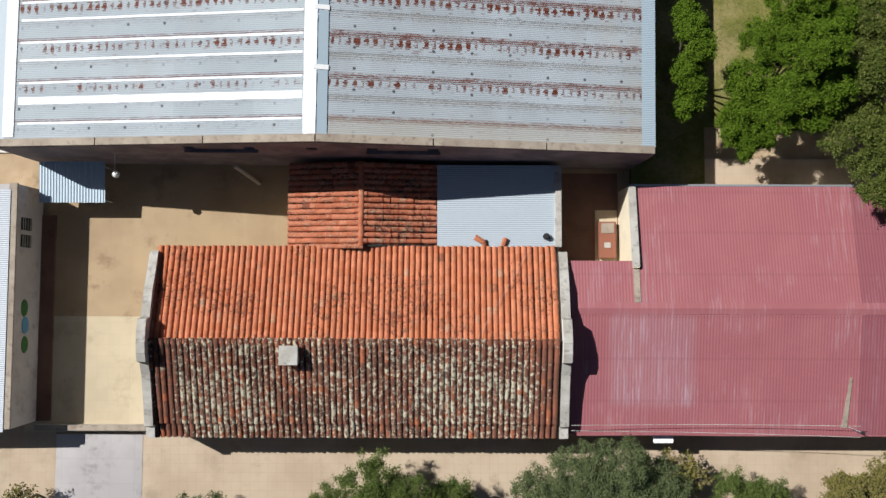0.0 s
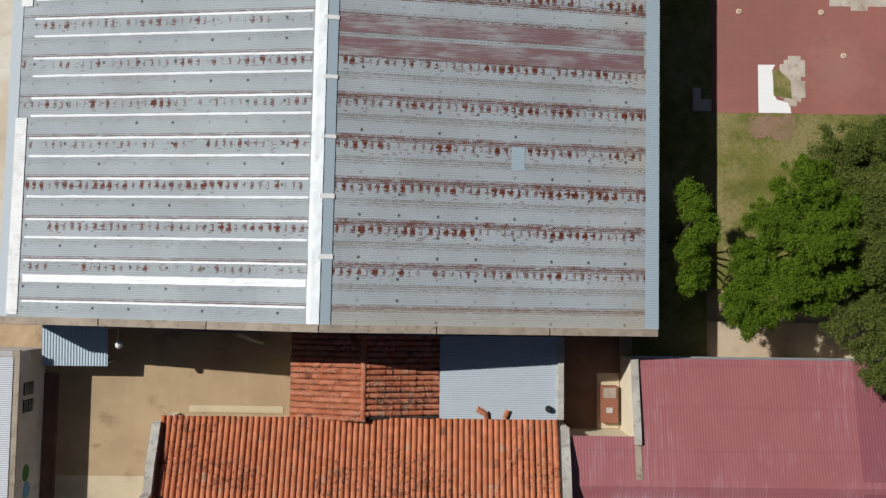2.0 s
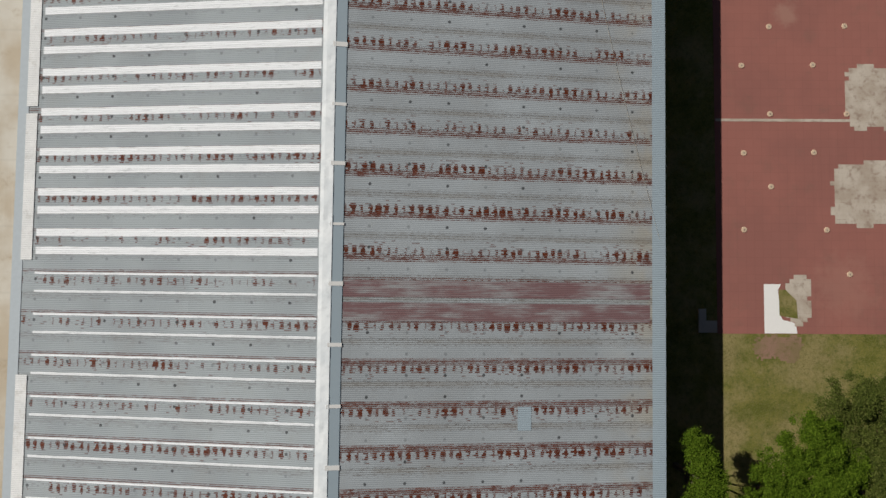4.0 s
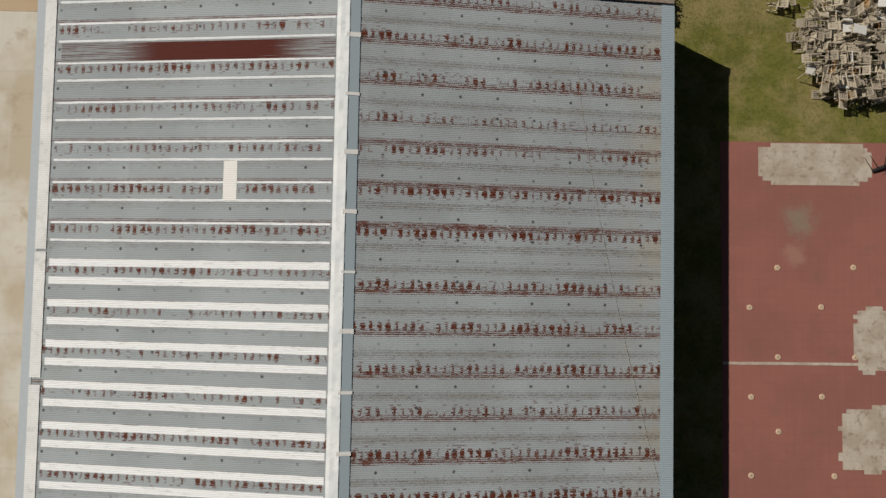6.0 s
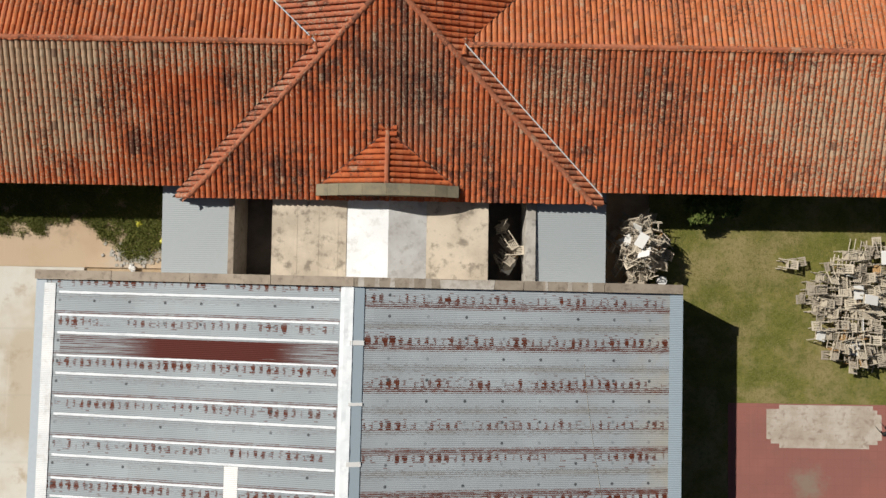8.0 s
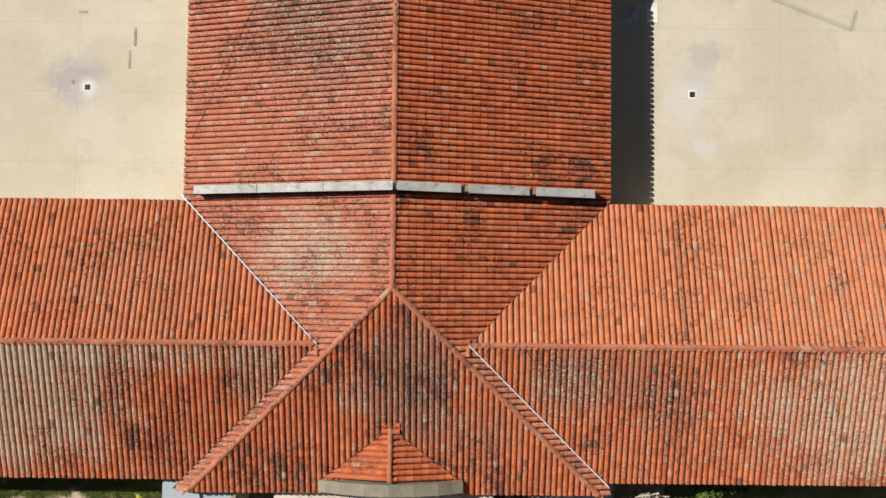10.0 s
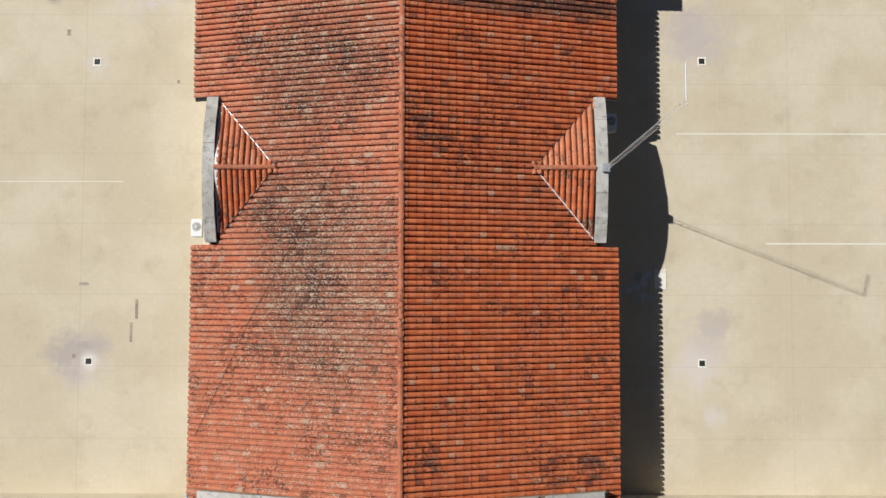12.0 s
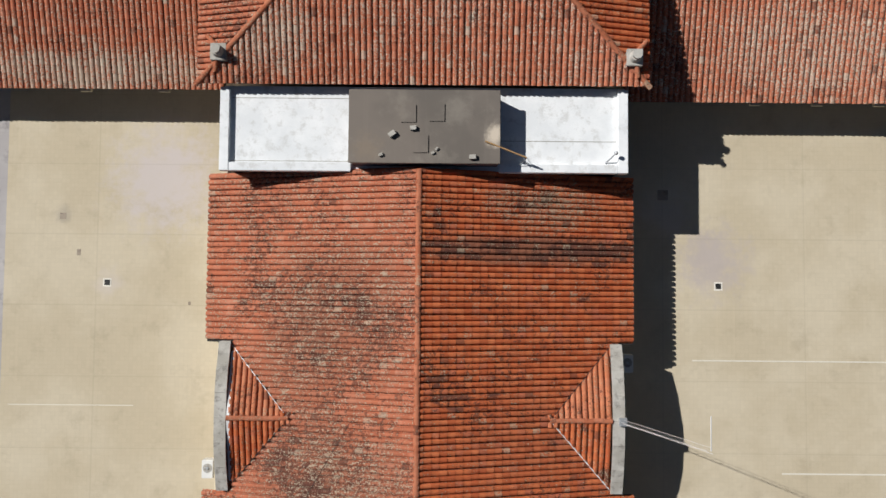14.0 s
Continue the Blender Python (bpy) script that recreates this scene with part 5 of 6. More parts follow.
tile_slope(roof_h, [(HX0, HR), (HX1, HR), (HX1, HS + 0.62), (HX0, HS + 0.62)], (0, HS + 0.62), (0, -1), KS, HE + KS * 0.62 + 0.1, TILE_MOSSY, (), single=(-9, -3.5, -4.5, -2), wear=1.3)
tile_slope(roof_h, [(HX0, HS + 0.66), (HX1, HS + 0.66), (HX1, HS), (HX0, HS)], (0, HS), (0, -1), KS, HE - 0.02, TILE_MOSSY, (), wear=1.3)
cap_row("ridge_tiles", (HX0, HR, HT), (HX1, HR, HT), 0.13, RIDGE_CLAY, roof_h)


def gable_wall(x, s):
    """Scrolled parapet on a gable end."""
    line = [(HS - 0.02, 2.35), (HS + 0.45, 2.38), (HS + 0.5, 2.55), (HS + 1.6, 2.75), (HS + 2.7, 3.0), (HR - 0.85, 3.25), (HR - 0.8, 3.5), (HR - 0.45, 3.62), (HR, 3.66), (HR + 0.45, 3.62), (HR + 0.95, 3.5), (HR + 1.0, 3.2), (HN - 1.8, 2.95), (HN - 0.9, 2.62), (HN - 0.2, 2.4)]
    pts = [(x, y, z) for y, z in line]
    parapet("parapet", pts, 0.26, PLASTER_WHITE, house, (1, 0), -0.1)
    coping_run("coping", [(a, b, z + 0.09) for a, b, z in pts], 0.36, COPING, house, (1, 0), thick=0.1, gap=0.003, cut=2.0)


gable_wall(-11.55, -1)
gable_wall(5.75, 1)
chim = thing("chimney", (-5.6, -1.62, 2.8), "square whitewashed chimney block on the roof", "chimney")
block("shaft", -5.94, -5.24, -1.98, -1.27, 2.7, 3.5, PLASTER_WHITE, chim)
block("cap", -5.98, -5.20, -2.02, -1.23, 3.503, 3.62, COPING, chim)

# low tiled kitchen and zinc roof between house and warehouse
mid = thing("tiled_kitchen", (-2.8, 4.6, 0), "low outbuilding with uneven broken clay tiles", "outbuilding")
KM, MR, MRZ = 0.2, -2.8, 2.45
block("wall", -5.85, -5.6, 2.95, 6.4, -0.05, 1.75, PLASTER_CREAM, mid)
block("wall", 0.0, 0.25, 2.95, 6.4, -0.05, 1.75, PLASTER_CREAM, mid)
for s, xe in ((-1, -6.0), (1, 0.35)):
    poly = [(MR, 2.88), (MR, 6.42), (xe, 6.42), (xe, 2.88)]
    roof_m = tagged(deck("roof", poly, lambda x, y: MRZ - KM * abs(x - MR), DARK, mid), "uneven reddish clay tiles")
    tile_slope(roof_m, poly, (xe, 3), (s, 0), KM, MRZ - KM * abs(xe - MR), TILE_MID, (), single=(-7, 1, 2.8, 5.2) if s < 0 else None, wear=3.0)
cap_row("ridge_tiles", (MR, 2.9, MRZ), (MR, 6.42, MRZ), 0.13, RIDGE_CLAY, roof_m)
ZINC = plain("bright_zinc_sheet", (0.43, 0.485, 0.535), 0.5, 0.0, 0.2)
zinc = thing("zinc_roofed_store", (2.9, 4.6, 0), "store with a bright corrugated zinc roof", "outbuilding")
corrugated("roof", 0.42, 5.5, 2.6, 6.45, lambda x, y: 1.95, ZINC, zinc, "bright corrugated zinc sheet", "x", 0.09, 0.02)
block("wall", 5.5, 5.78, 2.9, 6.42, -0.05, 2.08, COPING, zinc)
bm = bmesh.new()
rod(bm, (5.12, 3.35, 1.96), (5.12, 3.35, 2.12), 0.14, 18)
rod(bm, (5.12, 3.35, 2.12), (5.12, 3.35, 2.2), 0.09, 18)
part("vent_cap", bm, BLACK, zinc, "round black vent cap")
for x, y, turn in ((2.2, 3.2, 60), (2.45, 3.0, 10), (3.3, 3.1, -20)):
    ob = new("loose_tile", mesh_of("loose_tile", TILE_V, TILE_F, TILE_BRIGHT))
    tagged(ob, "broken clay tile lying on the zinc roof", "tile", "loose tiles")
    ob.matrix_basis = pose(x, y, 1.985, 0, 0, turn)

# purple sheet-roofed hall
PUR_RAMP = ((0.0, (0.275, 0.092, 0.102)), (0.5, (0.315, 0.113, 0.121)), (1.0, (0.355, 0.14, 0.146)))


def purple_mat(name, dark):
    p = Paint(name, rough=0.5, metal=0.0, spec=0.4)
    x, y, z = p.xyz()
    tone = p.ramp(p.noise(0.5, 4, 0.6), *PUR_RAMP)
    sheet = p.rand(p.math("FLOOR", p.math("DIVIDE", x, 0.83)), p.math("FLOOR", p.math("DIVIDE", y, 2.6)))
    tone = p.mix(p.math("MULTIPLY", sheet, 0.2), tone, (0.25, 0.08, 0.105))
    lines = p.step(p.noise(1.0, 4, 0.7, stretch=(9, 0.5, 1)), 0.46, 0.72)
    worn = p.step(p.noise(0.35, 4, 0.6), 0.46, 0.62)
    tone = p.mix(p.math("MULTIPLY", p.math("MULTIPLY", lines, worn), 0.3), tone, (0.50, 0.40, 0.44))
    bald = p.math("MULTIPLY", p.inside(x, 7.7, 11.3, 0.25), p.inside(y, -3.8, 0.0, 0.3))
    tone = p.mix(p.math("MULTIPLY", bald, p.math("ADD", 0.12, p.math("MULTIPLY", lines, 0.32))), tone, (0.44, 0.36, 0.42))
    seam = p.math("ABSOLUTE", p.math("SUBTRACT", p.math("FRACT", p.math("DIVIDE", p.math("ADD", y, p.math("MULTIPLY", p.noise(0.4, 2), 0.1)), 1.78)), 0.5))
    tone = p.mix(p.math("MULTIPLY", p.step(seam, 0.45, 0.49), 0.12), tone, (0.14, 0.05, 0.06))
    if dark:
        tone = p.mix(0.45, tone, (0.17, 0.05, 0.07))
    p.base(tone)
    p.bump(p.noise(20, 3), 0.06, 0.004)
    return p.mat


PURPLE, PURPLE_DEEP = purple_mat("purple_painted_sheet", False), purple_mat("deep_purple_sheet", True)
PY, PRZ, PKS, PKN, PS, PN = 0.3, 2.72, 0.13, 0.155, -5.05, 5.55
hall = thing("purple_roofed_hall", (14, 0.3, 0), "hall with a faded purple corrugated sheet roof", "building")


def hall_z(x, y):
    return PRZ - (PKN * (y - PY) if y > PY else PKS * (PY - y))


corrugated("roof", 6.02, 18.25, PS, PY, hall_z, PURPLE, hall, "faded purple corrugated sheet", "y", 0.13, 0.007)
corrugated("roof", 18.25, 34, PS, PY, hall_z, PURPLE_DEEP, hall, "darker purple corrugated sheet", "y", 0.13, 0.007)
corrugated("roof", 6.02, 8.72, PY, 2.3, hall_z, PURPLE, hall, "faded purple corrugated sheet", "y", 0.13, 0.007)
corrugated("roof", 8.98, 18.25, PY, PN, hall_z, PURPLE, hall, "faded purple corrugated sheet", "y", 0.13, 0.007)
corrugated("roof", 18.25, 34, PY, PN, hall_z, PURPLE_DEEP, hall, "darker purple corrugated sheet", "y", 0.13, 0.007)
prism("ridge_cap", [(6.02, PY - 0.25, PRZ - 0.021), (6.02, PY, PRZ + 0.03), (6.02, PY + 0.25, PRZ - 0.027), (6.02, PY, PRZ + 0.02)], (28, 0, 0), PURPLE, hall)
for x0, x1, y0, y1 in ((6.1, 34, PS + 0.35, PS + 0.6), (8.8, 34, PN - 0.4, PN - 0.15)):
    block("wall", x0, x1, y0, y1, -0.1, 1.85, PLASTER_CREAM, hall)
block("wall", 6.1, 8.72, 1.9, 2.15, -0.1, 2.0, PLASTER_CREAM, hall)
prism("side_wall", [(8.70, PN, -0.1), (8.70, PN, 1.95), (8.70, 2.0, 2.62), (8.70, 2.0, -0.1)], (0.26, 0, 0), PLASTER_CREAM, hall, "cream plastered side wall")
coping_run("coping", [(8.83, PN, 2.02), (8.83, 2.05, 2.62)], 0.3, COPING, hall, (1, 0), gap=0.003, cut=4)
prism("sealed_seam", [(8.72, 0.55, hall_z(0, 0.55) + 0.03), (8.98, 0.55, hall_z(0, 0.55) + 0.03), (8.98, 2.3, hall_z(0, 2.3) + 0.03), (8.72, 2.3, hall_z(0, 2.3) + 0.03)], (0, 0, -0.02), COPING_BROWN, hall)
block("gutter", 8.75, 34, PN + 0.0, PN + 0.1, 1.76, 1.9, STEEL, hall)
block("gutter", 6.3, 34, PS - 0.07, PS, 1.93, 2.03, PURPLE, hall)
prism("sealed_seam", [(17.55, -4.75, hall_z(0, -4.75) + 0.03), (17.8, -4.75, hall_z(0, -4.75) + 0.03), (17.95, -2.6, hall_z(0, -2.6) + 0.03), (17.85, -2.6, hall_z(0, -2.6) + 0.03)], (0, 0, -0.02), COPING_BROWN, hall, "smeared sealant seam")
board = block("sign_board", 9.75, 10.6, -5.5, -5.06, 1.5, 1.62, WHITE_PAINT, None, "small white hood fixed under the hall eave")
board["category"] = "hood"

# west building beside the yard
west = thing("west_house", (-20, 0, 0), "house with a pale zinc roof and a stained white yard wall", "house")
YARD_WALL = concrete_mat("stained_yard_wall", (0.47, 0.45, 0.45), (0.37, 0.35, 0.355), 0.9, stain=(0.22, 0.2, 0.2), amount=0.55, spots=0.25)
block("wall", -17.97, -17.64, -4.9, 5.55, -0.1, 2.05, YARD_WALL, west, "stained white plaster wall")
block("coping", -17.99, -17.62, -4.9, 5.6, 2.053, 2.13, COPING_BROWN, west)
block("wall", -24, -17.973, 5.3, 5.55, -0.1, 2.05, YARD_WALL, west)
corrugated("roof", -26, -17.9, -5.0, 5.3, lambda x, y: 2.16 - 0.03 * (x + 17.9), plain("pale_zinc", (0.47, 0.50, 0.54), 0.5, 0.1, 0.15), west, "pale zinc sheet", "x", 0.09, 0.02)
for y in (2.85, 3.6):
    win = block("vent_window", -17.66, -17.61, y, y + 0.55, 0.95, 1.75, DARK, west, "dark vent with slats")
    for z in (1.05, 1.25, 1.45, 1.62):
        block("slat", -17.625, -17.58, y + 0.02, y + 0.53, z, z + 0.05, COPING, win)
for y, z, mat in ((0.2, 1.3, LEAF_SIGN), (-0.55, 1.2, PLASTIC_BLUE), (-1.4, 1.2, LEAF_SIGN)):
    bm = bmesh.new()
    bmesh.ops.create_cone(bm, cap_ends=True, segments=20, radius1=0.2, radius2=0.19, depth=0.03, matrix=Matrix.Translation((-17.63, y, z)) @ pose(0, 0, 0, 0, 90, 0) @ Matrix.Diagonal((1.3, 1.9, 1, 1)))
    part("painted_disc", bm, mat, west, "painted oval on the yard wall")
block("step", -17.637, -17.0, -4.9, 4.4, -0.05, 0.1, YARD_BROWN, west, "brown raised walkway along the wall")
shade = thing("lean_to_canopy", (-15.1, 5.7, 0), "small corrugated zinc canopy in the yard corner", "canopy")
corrugated("sheet", -17.22, -14.3, 4.86, 6.68, lambda x, y: 1.25 - 0.05 * (6.68 - y), plain("blue_zinc_sheet", (0.44, 0.53, 0.60), 0.5, 0.1, 0.15), shade, "blue-grey corrugated sheet", "y", 0.13, 0.04)
for x, y in ((-17.0, 5.0), (-14.5, 5.0), (-17.0, 6.5), (-14.5, 6.5)):
    part("post", rod(bmesh.new(), (x, y, -0.02), (x, y, 1.14 if y < 5.5 else 1.215), 0.035), STEEL, shade)
fence = thing("yard_wall", (-15, -5.2, 0), "low plastered wall closing the yard to the street", "wall")
block("base", -17.5, -11.7, -5.22, -5.04, -0.1, 0.42, PLASTER, fence)
coping_run("coping", [(-17.5, -5.13, 0.50), (-11.7, -5.13, 0.50)], 0.24, COPING_BROWN, fence, (0, 1), thick=0.08, gap=0.004, cut=1.4)
lamp = thing("wall_lamp", (-13.2, 6.4, 2.6), "round white lamp on a bracket on the shed wall", "lamp")
part("bracket", rod(bmesh.new(), (-13.2, 6.75, 2.75), (-13.2, 5.95, 2.75), 0.02), STEEL, lamp)
bm = bmesh.new()
bmesh.ops.create_uvsphere(bm, u_segments=18, v_segments=12, radius=0.15, matrix=Matrix.Translation((-13.2, 5.9, 2.6)))
part("globe", bm, PLASTIC_WHITE, lamp)
brace = part("leaning_post", rod(bmesh.new(), (-8.4, 6.4, 1.9), (-7.75, 5.9, 0.0), 0.1, 10), WOOD_GREY, None, "grey timber post leaning on the shed wall")
brace["category"] = "post"

# ---- alley between zinc store and hall ----
crate = thing("brick_bench", (8.1, 3.3, 0), "low brick base with a pale slab", "bench")
block("base", 7.75, 8.5, 2.5, 4.15, -0.02, 0.4, plain("red_brick", (0.26, 0.10, 0.06), 0.9), crate)
block("slab", 7.82, 8.42, 3.62, 4.08, 0.403, 0.44, COPING_BROWN, crate)
block("slab", 7.95, 8.25, 2.95, 3.2, 0.403, 0.45, PLASTER, crate)

# ---- court and schoolyard details ----
COURT_OB, PATIO_OB = bpy.data.objects["court_floor"], bpy.data.objects["patio_floor"]


def cell_patch(name, x0, x1, y0, y1, mat, parent, seed, size=0.2, bite=0.45, lift=0.008):
    """A patch of cement tiles with a ragged, stepped outline; every tile has its own edge."""
    chance = random.Random(seed)
    verts, faces = [], []
    nx, ny = round((x1 - x0) / size), round((y1 - y0) / size)
    for i in range(nx):
        for j in range(ny):
            ex, ey = abs((i + 0.5) / nx - 0.5) * 2, abs((j + 0.5) / ny - 0.5) * 2
            ragged = 0.5 + noise.noise(Vector((x0 + i * size * 1.1, y0 + j * size * 1.1, seed)))
            if (ex ** 4 + ey ** 4) > 1.2 - bite * (0.45 * chance.random() + 1.3 * ragged):
                continue
            a, b = x0 + i * size, y0 + j * size
            n, z, g = len(verts), lift + chance.uniform(-0.002, 0.002), 0.0015
            for z2 in (0.001, z):
                verts += [(a + g, b + g, z2), (a + size - g, b + g, z2), (a + size - g, b + size - g, z2), (a + g, b + size - g, z2)]
            faces += [(n + 4, n + 5, n + 6, n + 7)] + [(n + k, n + (k + 1) % 4, n + 4 + (k + 1) % 4, n + 4 + k) for k in range(4)]
    return hang(name, mesh_of(name, verts, faces, mat), parent, "grey cement repair tiles", "stuff")


cell_patch("cement_patch", 14.8, 20.2, 35.3, 37.3, PATCH, COURT_OB, 3, bite=0.1)
cell_patch("cement_patch", 18.4, 22.4, 21.8, 25.0, PATCH, COURT_OB, 4)
cell_patch("cement_patch", 19.2, 22.8, 26.4, 29.6, PATCH, COURT_OB, 5)
cell_patch("cement_patch", 16.2, 17.4, 17.2, 19.6, PATCH, COURT_OB, 6)
for px, py, w, h in ((7.63, 67.81, 0.28, 0.28), (8.0, 67.94, 0.26, 0.26), (8.33, 68.21, 0.28, 0.45), (8.55, 68.56, 0.28, 0.34), (8.35, 67.5, 0.3, 0.28), (8.63, 67.48, 0.24, 0.24)):
    block("cement_patch", px - w / 2, px + w / 2, py - h / 2, py + h / 2, 0.001, 0.012, MEMBRANE_GREY, PATIO_OB)
cell_patch("earth_patch", 14.4, 17.0, 15.3, 16.9, concrete_mat("pinkish_earth", (0.31, 0.19, 0.14), (0.22, 0.17, 0.085), 2.5, stain=(0.14, 0.13, 0.04), amount=0.8), bpy.data.objects["lawn.001"], 9, size=0.1, bite=0.8, lift=0.004)
prism("white_paint", [(15.19, 16.87, 0.006), (16.72, 16.87, 0.006), (16.65, 17.35, 0.006), (16.05, 17.5, 0.006), (15.95, 17.7, 0.006), (15.85, 18.9, 0.006), (16.0, 19.16, 0.006), (15.19, 19.16, 0.006)], (0, 0, -0.004), WHITE_PAINT, COURT_OB)
prism("weed_hole", [(15.9, 17.7, 0.015), (16.75, 17.55, 0.015), (16.7, 18.4, 0.015), (16.2, 18.9, 0.015), (15.88, 18.9, 0.015)], (0, 0, -0.012), GRASS, COURT_OB)
block("pale_joint", 13.05, 24, 26.82, 26.95, -0.01, 0.006, PATCH, COURT_OB, "", 0)
PEACH = plain("pale_socket", (0.62, 0.47, 0.34), 0.8)
for x, y in ((15.65, 31.37), (19.25, 31.42), (14.32, 29.49), (17.70, 29.54), (15.63, 27.18), (19.26, 27.20), (14.36, 25.32), (17.67, 25.36), (15.62, 23.73), (14.32, 21.70), (18.20, 21.70), (19.23, 19.63)):
    sock = thing("post_socket", (x, y, 0), "round pale post socket set in the red court", "socket", "sockets in the court")
    part("ring", rod(bmesh.new(), (x, y, 0.0), (x, y, 0.03), 0.14, 16, 0.12), PEACH, sock)
    part("plug", rod(bmesh.new(), (x, y, 0.02), (x, y, 0.036), 0.045, 10), COPING_BROWN, sock)
step_ob = block("cement_step", 12.1, 12.95, 16.9, 17.45, -0.1, 0.12, PLASTER, None, "small grey cement step beside the court")
step_ob["category"] = "step"
block("upper", 12.1, 12.45, 17.453, 18.0, -0.1, 0.12, PLASTER, step_ob)

LINE = plain("worn_white_line", (0.72, 0.68, 0.58), 0.8, 0, 0.3)
for x0, x1, y0, y1 in ((9.95, 40, 75.21, 75.27), (14.1, 40, 69.98, 70.05), (-22.2, -16.3, 72.9, 72.94)):
    block("court_line", x0, x1, y0, y1, -0.01, 0.005, LINE, PATIO_OB, "", 0)
for x, y in ((-17.7, 78.68), (11.2, 78.74), (-17.77, 64.43), (11.02, 64.4)):
    drain = thing("floor_drain", (x, y, 0), "small square drain in the cement yard", "drain", "drains in the yard")
    block("frame", x - 0.2, x + 0.2, y - 0.2, y + 0.2, -0.02, 0.008, PLASTER_WHITE, drain, "", 0)
    block("grate", x - 0.13, x + 0.13, y - 0.13, y + 0.13, 0.0, 0.013, BLACK, drain, "", 0)
for x, y, w, d in ((-19.89, 81.82, 0.3, 0.3), (-19.09, 80.1, 0.18, 0.3), (-18.08, 68.06, 0.45, 0.14), (-15.56, 66.88, 0.14, 0.9), (-15.8, 65.8, 0.12, 0.9), (8.6, 83.05, 0.5, 0.5), (-18.46, 64.67, 0.16, 0.2), (-13.78, 77.72, 0.12, 0.16)):
    block("floor_patch", x - w / 2, x + w / 2, y - d / 2, y + d / 2, -0.01, 0.006, COPING_BROWN, PATIO_OB, "", 0)
block("cover_plate", 8.84, 9.38, 67.85, 68.8, -0.01, 0.02, PLASTER_WHITE, PATIO_OB, "pale cover plate", 0)
for x, y, w, d in ((8.08, 68.41, 0.35, 0.5), (7.69, 67.97, 0.4, 0.3), (7.3, 67.77, 0.28, 0.4), (8.08, 67.57, 0.6, 0.3), (7.79, 68.26, 0.3, 0.4)):
    block("pale_tile", x - w / 2, x + w / 2, y - d / 2, y + d / 2, -0.01, 0.006, PLASTER, PATIO_OB, "", 0)


def condenser(x, y, z, name="air_conditioner"):
    ob = thing(name, (x, y, z), "white outdoor air conditioner unit with a round fan", "air conditioner", "condenser units")
    block("casing", x - 0.26, x + 0.26, y - 0.4, y + 0.4, z, z + 0.5, PLASTIC_WHITE, ob, "", 0.03)
    part("fan_well", rod(bmesh.new(), (x, y + 0.05, z + 0.49), (x, y + 0.05, z + 0.51), 0.2, 20), COPING, ob)
    bm = rod(bmesh.new(), (x, y + 0.05, z + 0.51), (x, y + 0.05, z + 0.54), 0.06, 10)
    for k in range(5):
        box(bm, 0.03, 0.18, -0.04, 0.04, 0.505, 0.515, turn=Matrix.Translation((x, y + 0.05, z)) @ pose(0, 0, 0, 12, 0, 72 * k))
    part("fan", bm, STEEL, ob)
    for dy in (-0.3, 0.3):
        block("bracket", min(x, x - 0.7 * math.copysign(1, x)), max(x, x - 0.7 * math.copysign(1, x)), y + dy - 0.02, y + dy + 0.02, z - 0.05, z - 0.003, STEEL, ob)


condenser(-12.05, 70.55, 1.75)
condenser(6.35, 75.3, 1.75)

# lattice mast on the east gable
mast = thing("radio_mast", (5.8, 73.0, 3.7), "thin white lattice mast standing on the gable", "mast")
foot, tip = Vector((5.8, 73.02, 3.75)), Vector((6.4, 73.75, 12.3))
axis = (tip - foot).normalized()
sx = axis.cross(Vector((0, 1, 0))).normalized()
sy = axis.cross(sx)
corner = [sx * 0.1, (sx * -0.5 + sy * 0.87) * 0.1, (sx * -0.5 - sy * 0.87) * 0.1]
for c in corner:
    part("leg", rod(bmesh.new(), foot + c, tip + c, 0.006, 6), PLASTIC_WHITE, mast)
bm = bmesh.new()
for i in range(24):
    for k in range(3):
        p = foot.lerp(tip, i / 24) + corner[k]
        q = foot.lerp(tip, (i + 1) / 24) + corner[(k + 1) % 3]
        rod(bm, p, q, 0.003, 4)
part("lacing", bm, PLASTIC_WHITE, mast)
part("aerial", rod(bmesh.new(), tip, tip + Vector((-0.1, 1.1, 0.3)), 0.02, 8), PLASTIC_WHITE, mast, "white rod aerial")
block("foot_plate", 5.63, 5.97, 72.85, 73.2, 3.6, 3.8, STEEL, mast)

# cables


def cable(points, r, mat, label):
    pts = [Vector(p) for p in points]
    verts, faces = [], []
    for i, p in enumerate(pts):
        way = (pts[min(i + 1, len(pts) - 1)] - pts[max(i - 1, 0)]).normalized()
        side = way.cross(Vector((0, 0, 1))).normalized()
        up = side.cross(way)
        verts += [tuple(p + r * (math.cos(a * math.tau / 6) * side + math.sin(a * math.tau / 6) * up)) for a in range(6)]
    for i in range(len(pts) - 1):
        faces += [(i * 6 + k, i * 6 + (k + 1) % 6, i * 6 + 6 + (k + 1) % 6, i * 6 + 6 + k) for k in range(6)]
    faces += [tuple(range(6)), tuple(range(len(verts) - 6, len(verts)))]
    hang("cable", mesh_of("cable", verts, faces, mat), None, label)["category"] = "cable"


cable([(4.3, 2.7, 2.35), (2.0, -1.1, 3.4), (0.2, -2.8, 3.0), (-1.6, -5.1, 2.5)], 0.006, COPING, "thin pale cable slung over the tiled house")
for k in (0, 1):
    pts = [(6.0 + 12.0 * i / 12, -4.55 - 0.22 * k - 0.02 * i * k, 2.75 - 0.25 * math.sin(math.pi * i / 12)) for i in range(13)]
    cable(pts, 0.012, COPING, "thin cable strung above the purple roof")
